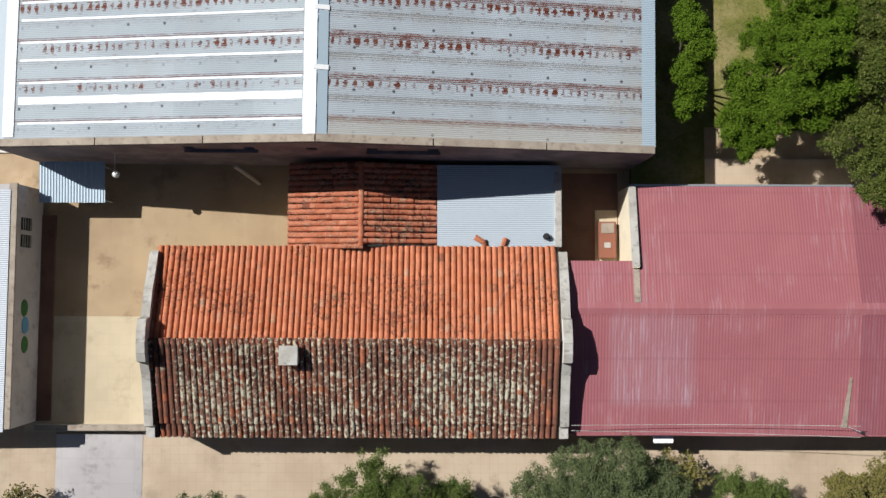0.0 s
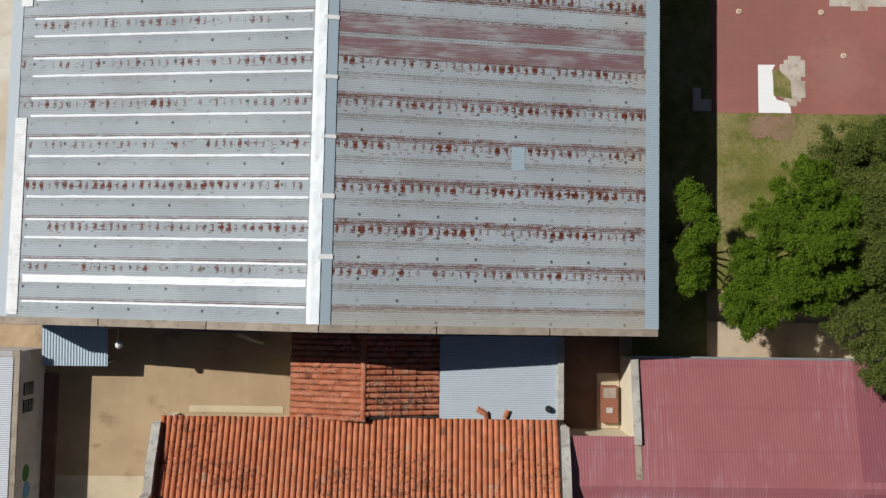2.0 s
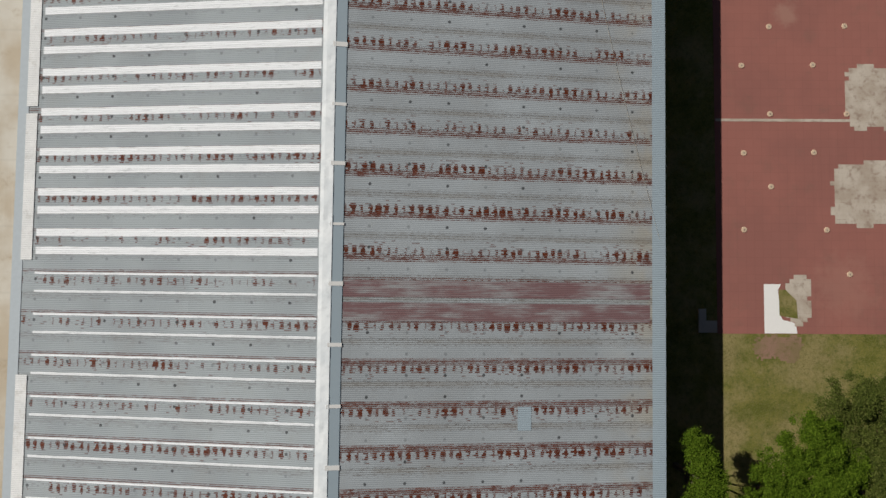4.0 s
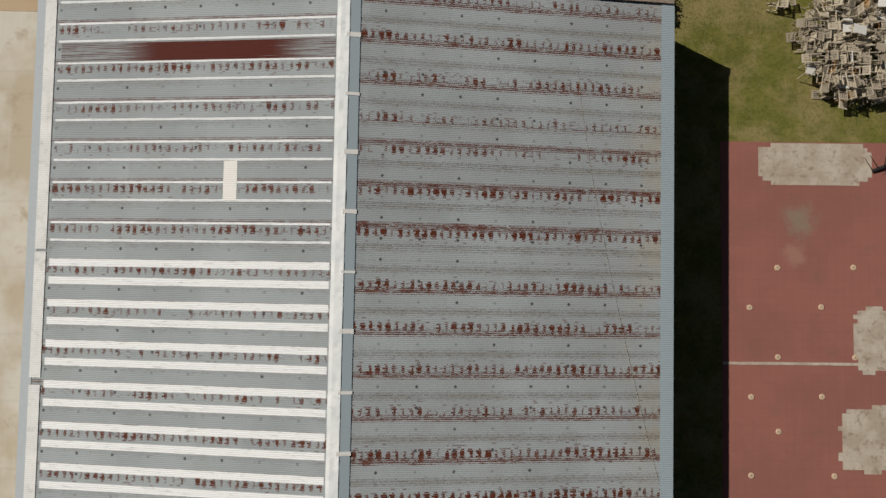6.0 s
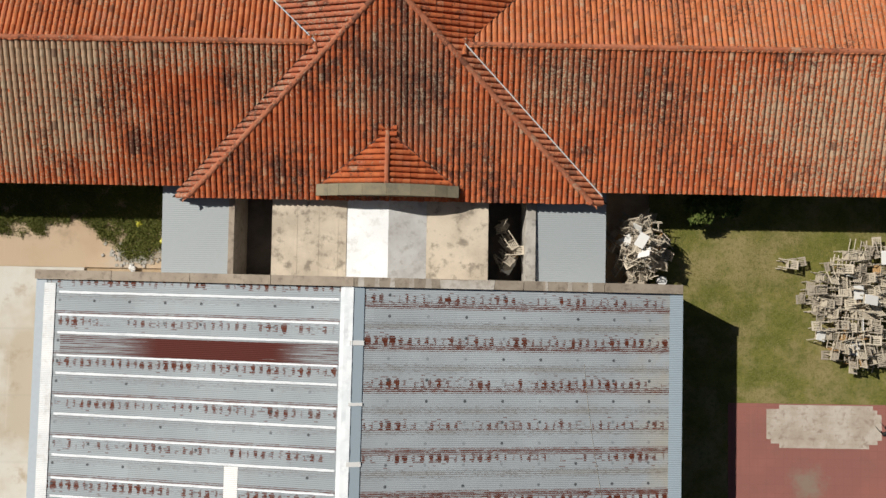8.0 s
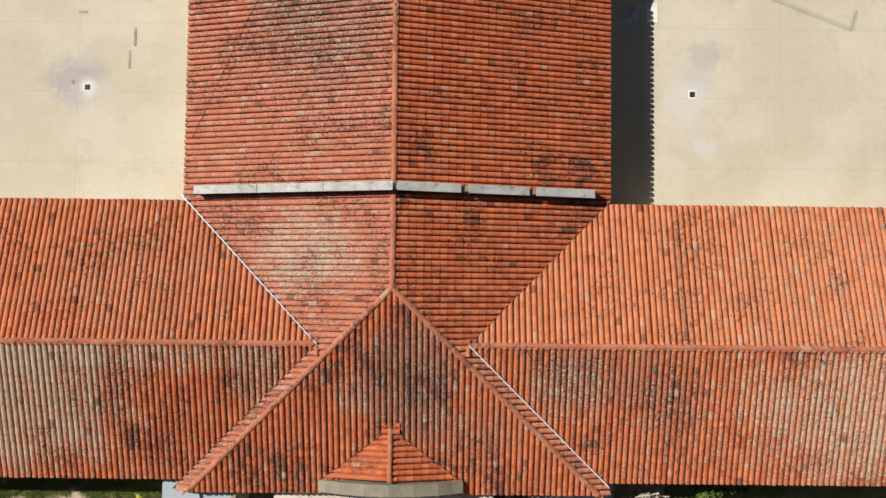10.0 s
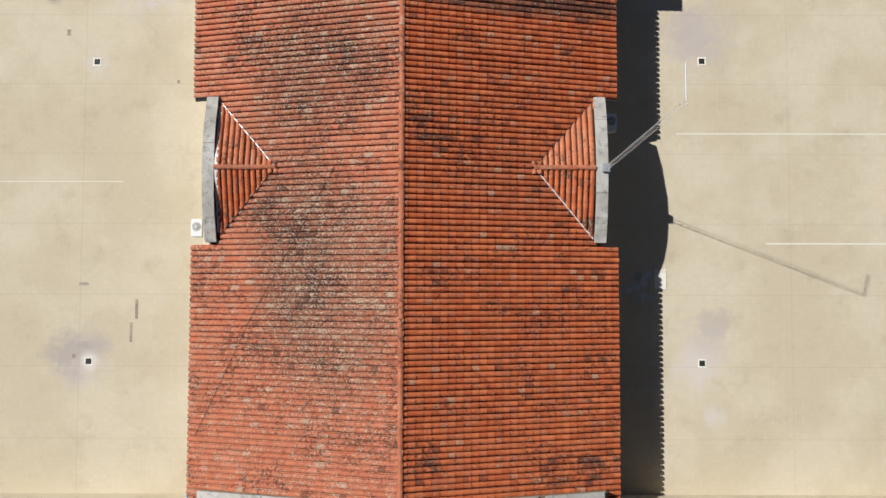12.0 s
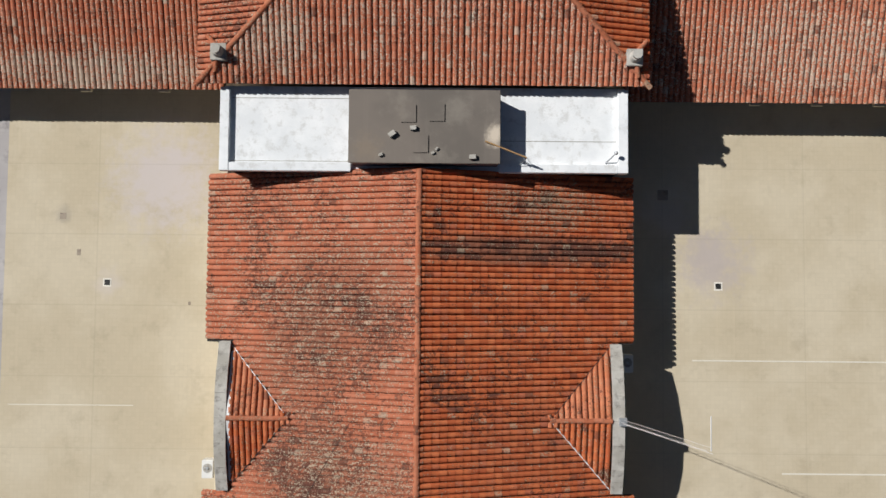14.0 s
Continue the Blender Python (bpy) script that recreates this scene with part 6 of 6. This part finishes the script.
pts = [(5.4 + 3.8 * (i / 14) ** 1.3, 39.5 - 18.5 * i / 14, shed_z(5.4 + 3.8 * (i / 14) ** 1.3) + 0.03) for i in range(15)]
cable(pts, 0.005, WOOD_GREY, "grey cable lying on the shed roof")
cable([(MX + 1.2, 76.6, main_z(MX + 1.2) + 0.14), (-5.6, 73.0, main_z(-5.6) + 0.14), (-9.3, 66.6, main_z(-9.3) + 0.14), (-11.8, 61.5, main_z(-11.8) + 0.14)], 0.01, BLACK, "dark cable lying across the hall tiles")
bracket = thing("line_bracket", (17.9, -4.72, 2.1), "small cable bracket on the purple roof", "bracket")
part("stem", rod(bmesh.new(), (17.9, -4.72, 2.05), (18.15, -4.85, 2.8), 0.02), STEEL, bracket)
part("insulator", rod(bmesh.new(), (18.1, -4.82, 2.7), (18.1, -4.82, 2.86), 0.06, 10), BLACK, bracket)

# ---- plants ----


def leaf_mat(name, a, b, c):
    p = Paint(name, rough=0.8, spec=0.08)
    tone = p.ramp(p.island, (0.0, a), (0.5, b), (1.0, c))
    p.base(p.mix(p.math("MULTIPLY", p.noise(0.9, 3), 0.5), tone, tuple(v * 0.45 for v in a)))
    p.put(p.shader.inputs["Subsurface Weight"], 0.0)
    return p.mat


LEAF_LIME = leaf_mat("lime_leaves", (0.05, 0.095, 0.006), (0.088, 0.15, 0.010), (0.145, 0.215, 0.02))
LEAF_OLIVE = leaf_mat("olive_leaves", (0.055, 0.08, 0.014), (0.10, 0.13, 0.024), (0.175, 0.19, 0.05))
LEAF_GRASS = leaf_mat("grass_blades", (0.11, 0.12, 0.03), (0.18, 0.16, 0.05), (0.26, 0.21, 0.09))
LEAF_WEED = leaf_mat("weed_leaves", (0.09, 0.115, 0.025), (0.15, 0.165, 0.04), (0.24, 0.22, 0.07))
LEAF_DARK = leaf_mat("dark_leaves", (0.062, 0.095, 0.022), (0.10, 0.14, 0.032), (0.16, 0.19, 0.055))
LEAF_GREY = leaf_mat("grey_green_leaves", (0.075, 0.10, 0.04), (0.12, 0.15, 0.062), (0.18, 0.205, 0.10))
LEAF_GOLD = leaf_mat("yellowing_leaves", (0.12, 0.13, 0.03), (0.2, 0.18, 0.05), (0.25, 0.18, 0.09))
BARK = plain("grey_bark", (0.16, 0.125, 0.09), 0.95, 0, 0.6)


def leaves(centres, n, spread, size, seed):
    r = np.random.default_rng(seed)
    c = np.repeat(np.array(centres), n, axis=0)
    pos = c + r.normal(0, 1, c.shape) * np.array(spread)
    m = len(pos)
    nrm = r.normal(0, 0.55, (m, 3)) + np.array([0, 0, 0.8])
    nrm /= np.linalg.norm(nrm, axis=1)[:, None]
    t = np.cross(nrm, r.normal(0, 1, (m, 3)))
    t /= np.linalg.norm(t, axis=1)[:, None]
    s = np.cross(nrm, t)
    ln = size * r.uniform(0.6, 1.4, (m, 1))
    v = np.stack([pos - t * ln, pos + s * ln * 0.45 + nrm * ln * 0.12, pos + t * ln, pos - s * ln * 0.45 + nrm * ln * 0.12], axis=1).reshape(-1, 3)
    f = np.arange(m * 4).reshape(-1, 4)
    return v, f


def tree(name, x, y, z0, lobes, mat, label, per=55, size=0.1, seed=1, density=1.0, group="", dense=(0.1, 0.1, 0.07), gap=-0.47):
    """lobes: (dx, dy, z, rx, ry, rz). Clumps sit on the upper skin of each lobe, with a few inside."""
    ob = thing(name, (x, y, 0), label, "tree" if name == "tree" else "bush", group)
    r = random.Random(seed)
    bm = bmesh.new()
    top = max(l[2] for l in lobes)
    rod(bm, (x, y, -0.15), (x + 0.1, y, top * 0.55), 0.16 if name == "tree" else 0.07, 9, 0.1 if name == "tree" else 0.05)
    for dx, dy, z, rx, ry, rz in lobes:
        a = Vector((x + 0.1 * r.random(), y, top * r.uniform(0.3, 0.5)))
        b = Vector((x + dx * 0.6, y + dy * 0.6, z - rz * 0.2))
        rod(bm, a, b, 0.07, 7, 0.035)
        for k in range(3):
            e = b + Vector((r.uniform(-1, 1) * rx * 0.7, r.uniform(-1, 1) * ry * 0.7, r.uniform(0, 0.6) * rz))
            rod(bm, b, e, 0.03, 5, 0.012)
    part("trunk", bm, BARK, ob)
    centres = []
    for dx, dy, z, rx, ry, rz in lobes:
        count = int(118 * density * (rx * ry) + 34)
        knots = []
        for k in range(int(30 * rx * ry) + 12):
            ang, u = r.uniform(0, 2 * math.pi), math.sqrt(r.random())
            wob = r.uniform(0.82, 1.05)
            knots.append((x + dx + rx * u * math.cos(ang) * wob, y + dy + ry * u * math.sin(ang) * wob, z + rz * 1.5 * math.sqrt(max(0.0, 1 - u * u)) + r.uniform(-0.15, 0.2), r.uniform(0.24, 0.46)))
        for k in range(count):
            kx, ky, kz, kr = r.choice(knots)
            ang, u = r.uniform(0, 2 * math.pi), math.sqrt(r.random())
            px, py, pz = kx + kr * u * math.cos(ang), ky + kr * u * math.sin(ang), kz + kr * 0.9 * math.sqrt(1 - u * u)
            if noise.noise(Vector((px * 1.3, py * 1.3, seed))) < gap:
                continue
            centres.append((px, py, pz + r.uniform(-0.12, 0.12)))
    v, f = leaves(centres, per, dense, size, seed)
    hang("crown", mesh_of("crown", v, f, mat), ob)
    return ob


tree("tree", 10.98, 10.8, 0, [(-0.25, 1.6, 2.9, 0.3, 0.5, 0.5), (0.0, 1.0, 3.2, 0.42, 0.5, 0.5), (0.15, 0.2, 3.2, 0.48, 0.6, 0.5), (-0.1, -0.5, 2.8, 0.4, 0.6, 0.4), (0.15, -1.3, 2.6, 0.34, 0.5, 0.4), (0.0, -2.0, 2.3, 0.15, 0.4, 0.3)], LEAF_LIME, "slender lime-green tree beside the shed", seed=11, gap=-0.35, density=1.3, per=140, size=0.042, dense=(0.09, 0.09, 0.06))
tree("tree", 14.8, 9.8, 0, [(-1.7, -1.8, 2.5, 0.85, 0.95, 0.6), (-1.3, -0.1, 2.9, 0.85, 0.95, 0.6), (-0.7, 1.5, 3.3, 0.9, 1.0, 0.7), (0.3, 2.9, 3.8, 1.15, 1.1, 0.9), (1.6, 2.2, 3.6, 1.05, 1.2, 0.8), (0.6, 0.7, 4.2, 1.2, 1.2, 0.9), (0.45, -0.55, 3.5, 0.9, 0.9, 0.6), (0.4, 1.8, 3.8, 0.9, 0.8, 0.6), (1.6, -0.3, 3.6, 1.0, 1.15, 0.8), (-0.3, -1.2, 3.1, 1.0, 1.1, 0.7), (-1.1, -2.5, 2.4, 0.8, 0.6, 0.5), (1.1, -1.4, 2.9, 0.85, 0.7, 0.6)], LEAF_LIME, "spreading bright green tree over the lawn", seed=12, gap=-0.75, density=1.4, per=140, size=0.042, dense=(0.09, 0.09, 0.06))
tree("tree", 19.3, 9.6, 0, [(-1.3, 2.8, 3.8, 1.4, 1.5, 0.9), (0.6, 3.6, 4.4, 1.6, 1.5, 1.0), (-1.6, 0.4, 3.6, 1.3, 1.4, 0.9), (0.4, 0.6, 4.8, 1.6, 1.7, 1.1), (2.6, 1.5, 4.4, 1.7, 1.8, 1.0), (-1.5, -2.0, 3.0, 1.3, 1.3, 0.8), (0.3, -2.2, 3.8, 1.5, 1.5, 0.9), (2.4, -1.6, 4.2, 1.6, 1.6, 0.9), (-0.6, -4.0, 2.9, 1.2, 1.1, 0.7), (1.3, -4.4, 3.3, 1.3, 1.2, 0.7), (0.8, -5.6, 2.8, 0.7, 0.7, 0.5), (-2.5, 4.7, 3.5, 1.1, 1.0, 0.7), (-1.1, 5.1, 3.7, 1.1, 0.9, 0.7), (0.9, 4.9, 4.0, 1.3, 1.0, 0.8), (-2.7, 2.9, 3.6, 1.0, 1.1, 0.8), (0.6, 5.7, 3.6, 1.2, 0.7, 0.6), (2.4, 5.2, 4.0, 1.3, 1.1, 0.7)], LEAF_OLIVE, "tall olive-green tree with loose foliage", seed=13, density=0.9, per=108, size=0.043, dense=(0.11, 0.11, 0.06))
tree("bush", -1.5, -8.3, 0, [(-2.3, -0.2, 1.0, 1.3, 1.2, 0.6), (-0.8, 1.1, 1.4, 1.3, 1.2, 0.7), (0.8, 0.4, 1.4, 1.4, 1.2, 0.7), (2.4, -0.1, 1.0, 1.2, 1.0, 0.6), (0, -1.2, 1.2, 2.4, 1.2, 0.8)], LEAF_DARK, "dense dark green shrub at the street edge", seed=21, group="shrubs by the street", size=0.036, per=110)
tree("bush", 7.6, -7.6, 0, [(-2.6, -0.1, 1.0, 1.2, 1.1, 0.6), (-1.1, 1.1, 1.4, 1.2, 1.1, 0.7), (0.7, 1.2, 1.5, 1.3, 1.1, 0.7), (2.2, 0.5, 1.2, 1.2, 1.0, 0.6), (0, -0.7, 1.5, 2.6, 1.4, 0.8)], LEAF_GREY, "grey-green shrub under the purple eave", seed=22, group="shrubs by the street", size=0.034, per=110)
tree("bush", 10.9, -7.0, 0, [(0.0, 0, 0.7, 1.0, 0.9, 0.4)], LEAF_GOLD, "half-bare brownish shrub beside the eave", seed=23, group="shrubs by the street", per=16, size=0.07)
tree("bush", 14.0, -8.0, 0, [(-0.8, 0.2, 0.9, 0.9, 0.9, 0.5), (0.7, 0.0, 0.8, 1.0, 0.9, 0.5), (0, -0.9, 0.9, 1.5, 0.9, 0.5)], LEAF_DARK, "low dark green shrub on the pavement", seed=24, group="shrubs by the street", size=0.036, per=110)
tree("bush", 18.9, -7.6, 0, [(-0.9, 0.0, 0.9, 0.9, 0.9, 0.5), (0.6, 0.6, 1.0, 1.0, 1.0, 0.5), (0.2, -0.9, 0.8, 1.4, 0.9, 0.5)], LEAF_GOLD, "yellowing shrub with sparse twigs", seed=25, group="shrubs by the street", per=90, size=0.05)
tree("bush", -10.0, -8.9, 0, [(-0.4, 0.3, 0.7, 0.8, 0.6, 0.4), (0.7, 0.2, 0.6, 0.7, 0.6, 0.3)], LEAF_GREY, "small grey-green shrub on the pavement", seed=26, group="shrubs by the street", per=80, size=0.05)
tree("bush", -17.6, -8.2, 0, [(0, 0, 0.5, 0.7, 0.6, 0.3)], LEAF_GOLD, "dry twiggy shrub on the pavement", seed=27, group="shrubs by the street", per=14, size=0.06)
tree("bush", 11.4, 46.4, 0, [(0, 0, 0.5, 0.7, 0.5, 0.3), (1.0, 0.2, 0.4, 0.6, 0.4, 0.3)], LEAF_DARK, "dark shrub in the shade of the wing", seed=28)


def tufts(x0, x1, y0, y1, count, seed, mask, lift=0.03, floor_at=-0.05):
    r = random.Random(seed)
    out = []
    while len(out) < count:
        x, y = r.uniform(x0, x1), r.uniform(y0, y1)
        if noise.noise(Vector((x * mask, y * mask, seed))) > floor_at:
            out.append((x, y, lift))
    return out


# weed patch, plus weeds added along the wing eave to darken its shade
WEEDY = [(-18.1, 47.2), (-13.2, 47.2), (-13.5, 44.4), (-14.4, 43.6), (-15.3, 43.7), (-16.0, 44.3), (-17.2, 45.3), (-18.1, 45.8)]
clumps = [c for c in tufts(-18.1, -13.2, 43.5, 47.2, 1300, 31, 1.7, floor_at=-0.35) if within_poly(c[0], c[1], WEEDY)]
v, f = leaves(clumps + tufts(-26, -18.1, 45.3, 47.2, 1300, 32, 1.1, floor_at=-0.35) + tufts(-21.6, -19.2, 44.8, 45.5, 90, 35, 1.1), 60, (0.12, 0.12, 0.07), 0.036, 31)
weeds = hang("weeds", mesh_of("weeds", v, f, LEAF_WEED), None, "ragged green weeds behind the shed, with more added to darken the eave shade", "stuff")
weeds["category"] = "weeds"
v, f = leaves(tufts(9.8, 24, 39.0, 46.5, 1800, 33, 0.5, 0.0), 10, (0.22, 0.22, 0.003), 0.024, 33)
grass_tufts = hang("grass_tufts", mesh_of("grass_tufts", v, f, LEAF_GRASS), None, "short uneven grass tufts on the lawn", "stuff")
grass_tufts["category"] = "grass"
v, f = leaves(tufts(12.8, 24, 8.8, 16.7, 900, 34, 0.5, 0.0), 10, (0.22, 0.22, 0.003), 0.024, 34)
grass_tufts = hang("grass_tufts", mesh_of("grass_tufts", v, f, LEAF_GRASS), None, "short uneven grass tufts under the trees", "stuff")
grass_tufts["category"] = "grass"
YELLOW = plain("yellow_bag", (0.65, 0.6, 0.05), 0.5)
for x, y, turn, mat, lab in ((-14.75, 45.3, 20, YELLOW, "crumpled yellow and white bag in the weeds"), (-13.6, 44.5, 60, YELLOW, "crumpled yellow bag in the weeds"), (-15.0, 43.2, 0, PLASTIC_WHITE, "torn white bag on the earth")):
    bm = bmesh.new()
    bmesh.ops.create_icosphere(bm, subdivisions=2, radius=0.2)
    for vert in bm.verts:
        vert.co *= 0.8 + 0.5 * noise.noise(vert.co * 9 + Vector((x, y, 0)))
        vert.co.z *= 0.5
    ob = part("rubbish_bag", bm, mat, None, lab)
    ob["category"], ob["group"] = "bag", "rubbish in the weeds"
    ob.matrix_basis = pose(x, y, 0.08, 0, 0, turn)

# rubble and planks beside the lean-to
for x, y, long, turn in ((-14.1, 43.75, 0.9, 8), (-13.75, 44.3, 0.8, 80), (-14.3, 43.55, 0.6, -15)):
    ob = part("plank", box(bmesh.new(), -long / 2, long / 2, -0.09, 0.09, 0, 0.04, 0.006), WOOD_GREY, None, "weathered grey plank lying in the weeds")
    ob["category"], ob["group"] = "plank", "rubbish in the weeds"
    ob.matrix_basis = pose(x, y, -0.02, 0, 0, turn)
chips = random.Random(77)
bm = bmesh.new()
for k in range(120):
    x, y = chips.gauss(-14.9, 0.7), chips.gauss(43.75, 0.3)
    if x > -13.0 or y < 43.3:
        continue
    a, b = chips.uniform(0.03, 0.09), chips.uniform(0.03, 0.08)
    box(bm, -a, a, -b, b, -0.03, chips.uniform(0.02, 0.06), turn=pose(x, y, -0.02, 0, 0, chips.uniform(0, 180)))
rubble = part("rubble", bm, COPING, None, "broken cement rubble scattered behind the shed", "stuff")
rubble["category"] = "rubble"

# ---- discarded school furniture ----


def chair_master(name, wood, top, label, group):
    ob = tagged(new(name), label, "chair" if "chair" in name else "desk", group)
    HOME[ob.name] = Vector((0, 0, 0))
    w, d, h = 0.42, 0.42, 0.45
    if "chair" in name:
        bm = bmesh.new()
        for i in range(5):
            box(bm, -w / 2, w / 2, -d / 2 + i * 0.086, -d / 2 + i * 0.086 + 0.062, h, h + 0.02)
        part("seat", bm, top, ob)
        back = part("backrest", box(bmesh.new(), -w / 2, w / 2, d / 2 - 0.025, d / 2 + 0.005, h + 0.36, h + 0.44), wood, ob)
        for i in range(5):
            part("slat", box(bmesh.new(), -w / 2 + 0.03 + i * 0.08, -w / 2 + 0.075 + i * 0.08, d / 2 - 0.02, d / 2, h + 0.1, h + 0.38), wood, back)
        for x, y, z in ((-1, -1, h), (1, -1, h), (-1, 1, h + 0.42), (1, 1, h + 0.42)):
            part("leg", rod(bmesh.new(), (x * (w / 2 - 0.02), y * (d / 2 - 0.02), 0), (x * (w / 2 - 0.02), y * (d / 2 - 0.02), z), 0.024, 6), wood, ob)
        for x in (-w / 2 + 0.02, w / 2 - 0.02):
            part("stretcher", rod(bmesh.new(), (x, -d / 2 + 0.02, 0.16), (x, d / 2 - 0.02, 0.16), 0.018, 5), wood, ob)
    else:
        part("top", box(bmesh.new(), -0.32, 0.32, -0.22, 0.22, 0.7, 0.73, 0.01), top, ob)
        for x, y in ((-1, -1), (1, -1), (-1, 1), (1, 1)):
            part("leg", rod(bmesh.new(), (x * 0.28, y * 0.19, 0), (x * 0.28, y * 0.19, 0.7), 0.02, 6), wood, ob)
        part("shelf", box(bmesh.new(), -0.28, 0.28, -0.16, 0.16, 0.52, 0.54), wood, ob)
    return ob


lab = "discarded cream wooden school chair with slatted seat in the heap"
lab2 = "discarded grey wooden school chair with slatted seat in the heap"
lab3 = "discarded school desk with a white laminate top in the heap"
masters = [chair_master("school_chair", WOOD_CREAM, WOOD_CREAM, lab, "heap of school furniture"), chair_master("school_chair", WOOD_GREY, WOOD_GREY, lab2, "heap of school furniture"), chair_master("school_desk", WOOD_CREAM, PLASTIC_WHITE, lab3, "heap of school furniture"), chair_master("school_chair", WOOD_CREAM, WOOD_TAN, "discarded school chair with a tan seat in the heap", "heap of school furniture")]
heap = random.Random(8)
spots = []
for i in range(85):
    ang, u = heap.uniform(0, 2 * math.pi), math.sqrt(heap.random())
    x, y = 19.4 + 3.0 * u * math.cos(ang), 42.0 + 2.8 * u * math.sin(ang)
    z = 0.9 * (1 - u ** 2.5) * heap.random()
    spots.append((x, y, z, heap.choice((0, 90, 180, 270, 0, 180)) + heap.gauss(0, 9), heap.choice((0, 90, 180, -90, 90, 0)) + heap.gauss(0, 6), heap.gauss(0, 7)))
for i in range(12):
    for j in range(10):
        x, y = 16.7 + 0.56 * i + 0.2 * (j % 2) + heap.gauss(0, 0.05), 39.5 + 0.53 * j + heap.gauss(0, 0.05)
        if ((x - 19.6) / 3.1) ** 2 + ((y - 42.0) / 2.75) ** 2 < 1.0:
            spots.append((x, y, heap.uniform(0.35, 0.75), heap.choice((90, 90, -90, 0)) + heap.gauss(0, 8), heap.choice((90, 70, 110, 0)) + heap.gauss(0, 8), heap.gauss(0, 6)))
for i in range(84):
    ang, u = heap.uniform(0, 2 * math.pi), math.sqrt(heap.random())
    x, y = 8.62 + 1.22 * u * math.cos(ang), 44.5 + 1.5 * u * math.sin(ang)
    z = 1.9 * (1 - u * u) * heap.random()
    spots.append((x, y, z, heap.uniform(0, 360), heap.uniform(0, 360), heap.uniform(0, 360)))
spots += [(16.0, 43.95, 0.0, 100, 90, 0), (15.6, 43.85, 0.0, 80, 80, 10)]
for k, (y, turn) in enumerate(((45.3, 10), (44.6, 40), (44.2, 80), (43.8, 20), (43.5, 60), (44.1, -20))):
    spots.append((2.25 + 0.3 * (k % 3), y, 0.0, turn, 90 if k % 2 else 0, 5))
    spots.append((2.3 + 0.22 * (k % 3), y + 0.1, 0.55 + 0.45 * (k % 2), 70 - turn, 80 if k % 2 else 20, 15))
for i, (x, y, z, rz, rx, ry) in enumerate(spots):
    m = masters[i] if i < len(masters) else None
    place = Matrix.Translation((x, y, z)) @ pose(0, 0, 0, rx, ry, rz) @ Matrix.Translation((0, 0, -0.4))
    pick = i if m else heap.choices((0, 1, 2, 3), (5, 5, 1.5, 1.4))[0]
    wx, wy, wz = (0.32, 0.22, 0.73) if pick == 2 else (0.21, 0.21, 0.87)
    low = min((place @ Vector((a, b, c))).z for a in (-wx, wx) for b in (-wy, wy) for c in (0, wz))
    place = Matrix.Translation((0, 0, z - low)) @ place
    if m:
        m.matrix_basis = place
    else:
        copy_thing(masters[pick], place)

# dead branch at the court edge
bm = rod(bmesh.new(), (20.2, 36.0, 0.05), (22.5, 36.9, 0.5), 0.09, 8, 0.05)
for k in range(9):
    a = Vector((20.2 + 0.25 * k, 36.0 + 0.1 * k, 0.1 + 0.05 * k))
    rod(bm, a, a + Vector((heap.uniform(-0.9, 0.3), heap.uniform(-0.8, 0.8), heap.uniform(0.1, 0.6))), 0.03, 5, 0.01)
part("dead_branch", bm, BLACK, None, "blackened dead branch lying at the court edge")["category"] = "branch"

bucket = thing("bucket", (9.75, 43.0, 0), "white plastic bucket beside the shed corner", "bucket")
part("body", rod(bmesh.new(), (9.75, 43.0, -0.02), (9.75, 43.0, 0.45), 0.17, 18, 0.21), PLASTIC_WHITE, bucket)
part("lid", rod(bmesh.new(), (9.75, 43.0, 0.45), (9.75, 43.0, 0.48), 0.225, 18), PLASTIC_WHITE, bucket)
bench = thing("red_bench", (20.15, 72.3, 0), "low red painted bench in the schoolyard", "bench")
block("seat", 19.85, 20.45, 71.5, 73.1, 0.4, 0.46, plain("red_paint", (0.4, 0.12, 0.08), 0.6), bench)
for y in (71.65, 72.85):
    block("leg", 19.9, 20.4, y, y + 0.1, -0.01, 0.4, COPING, bench)
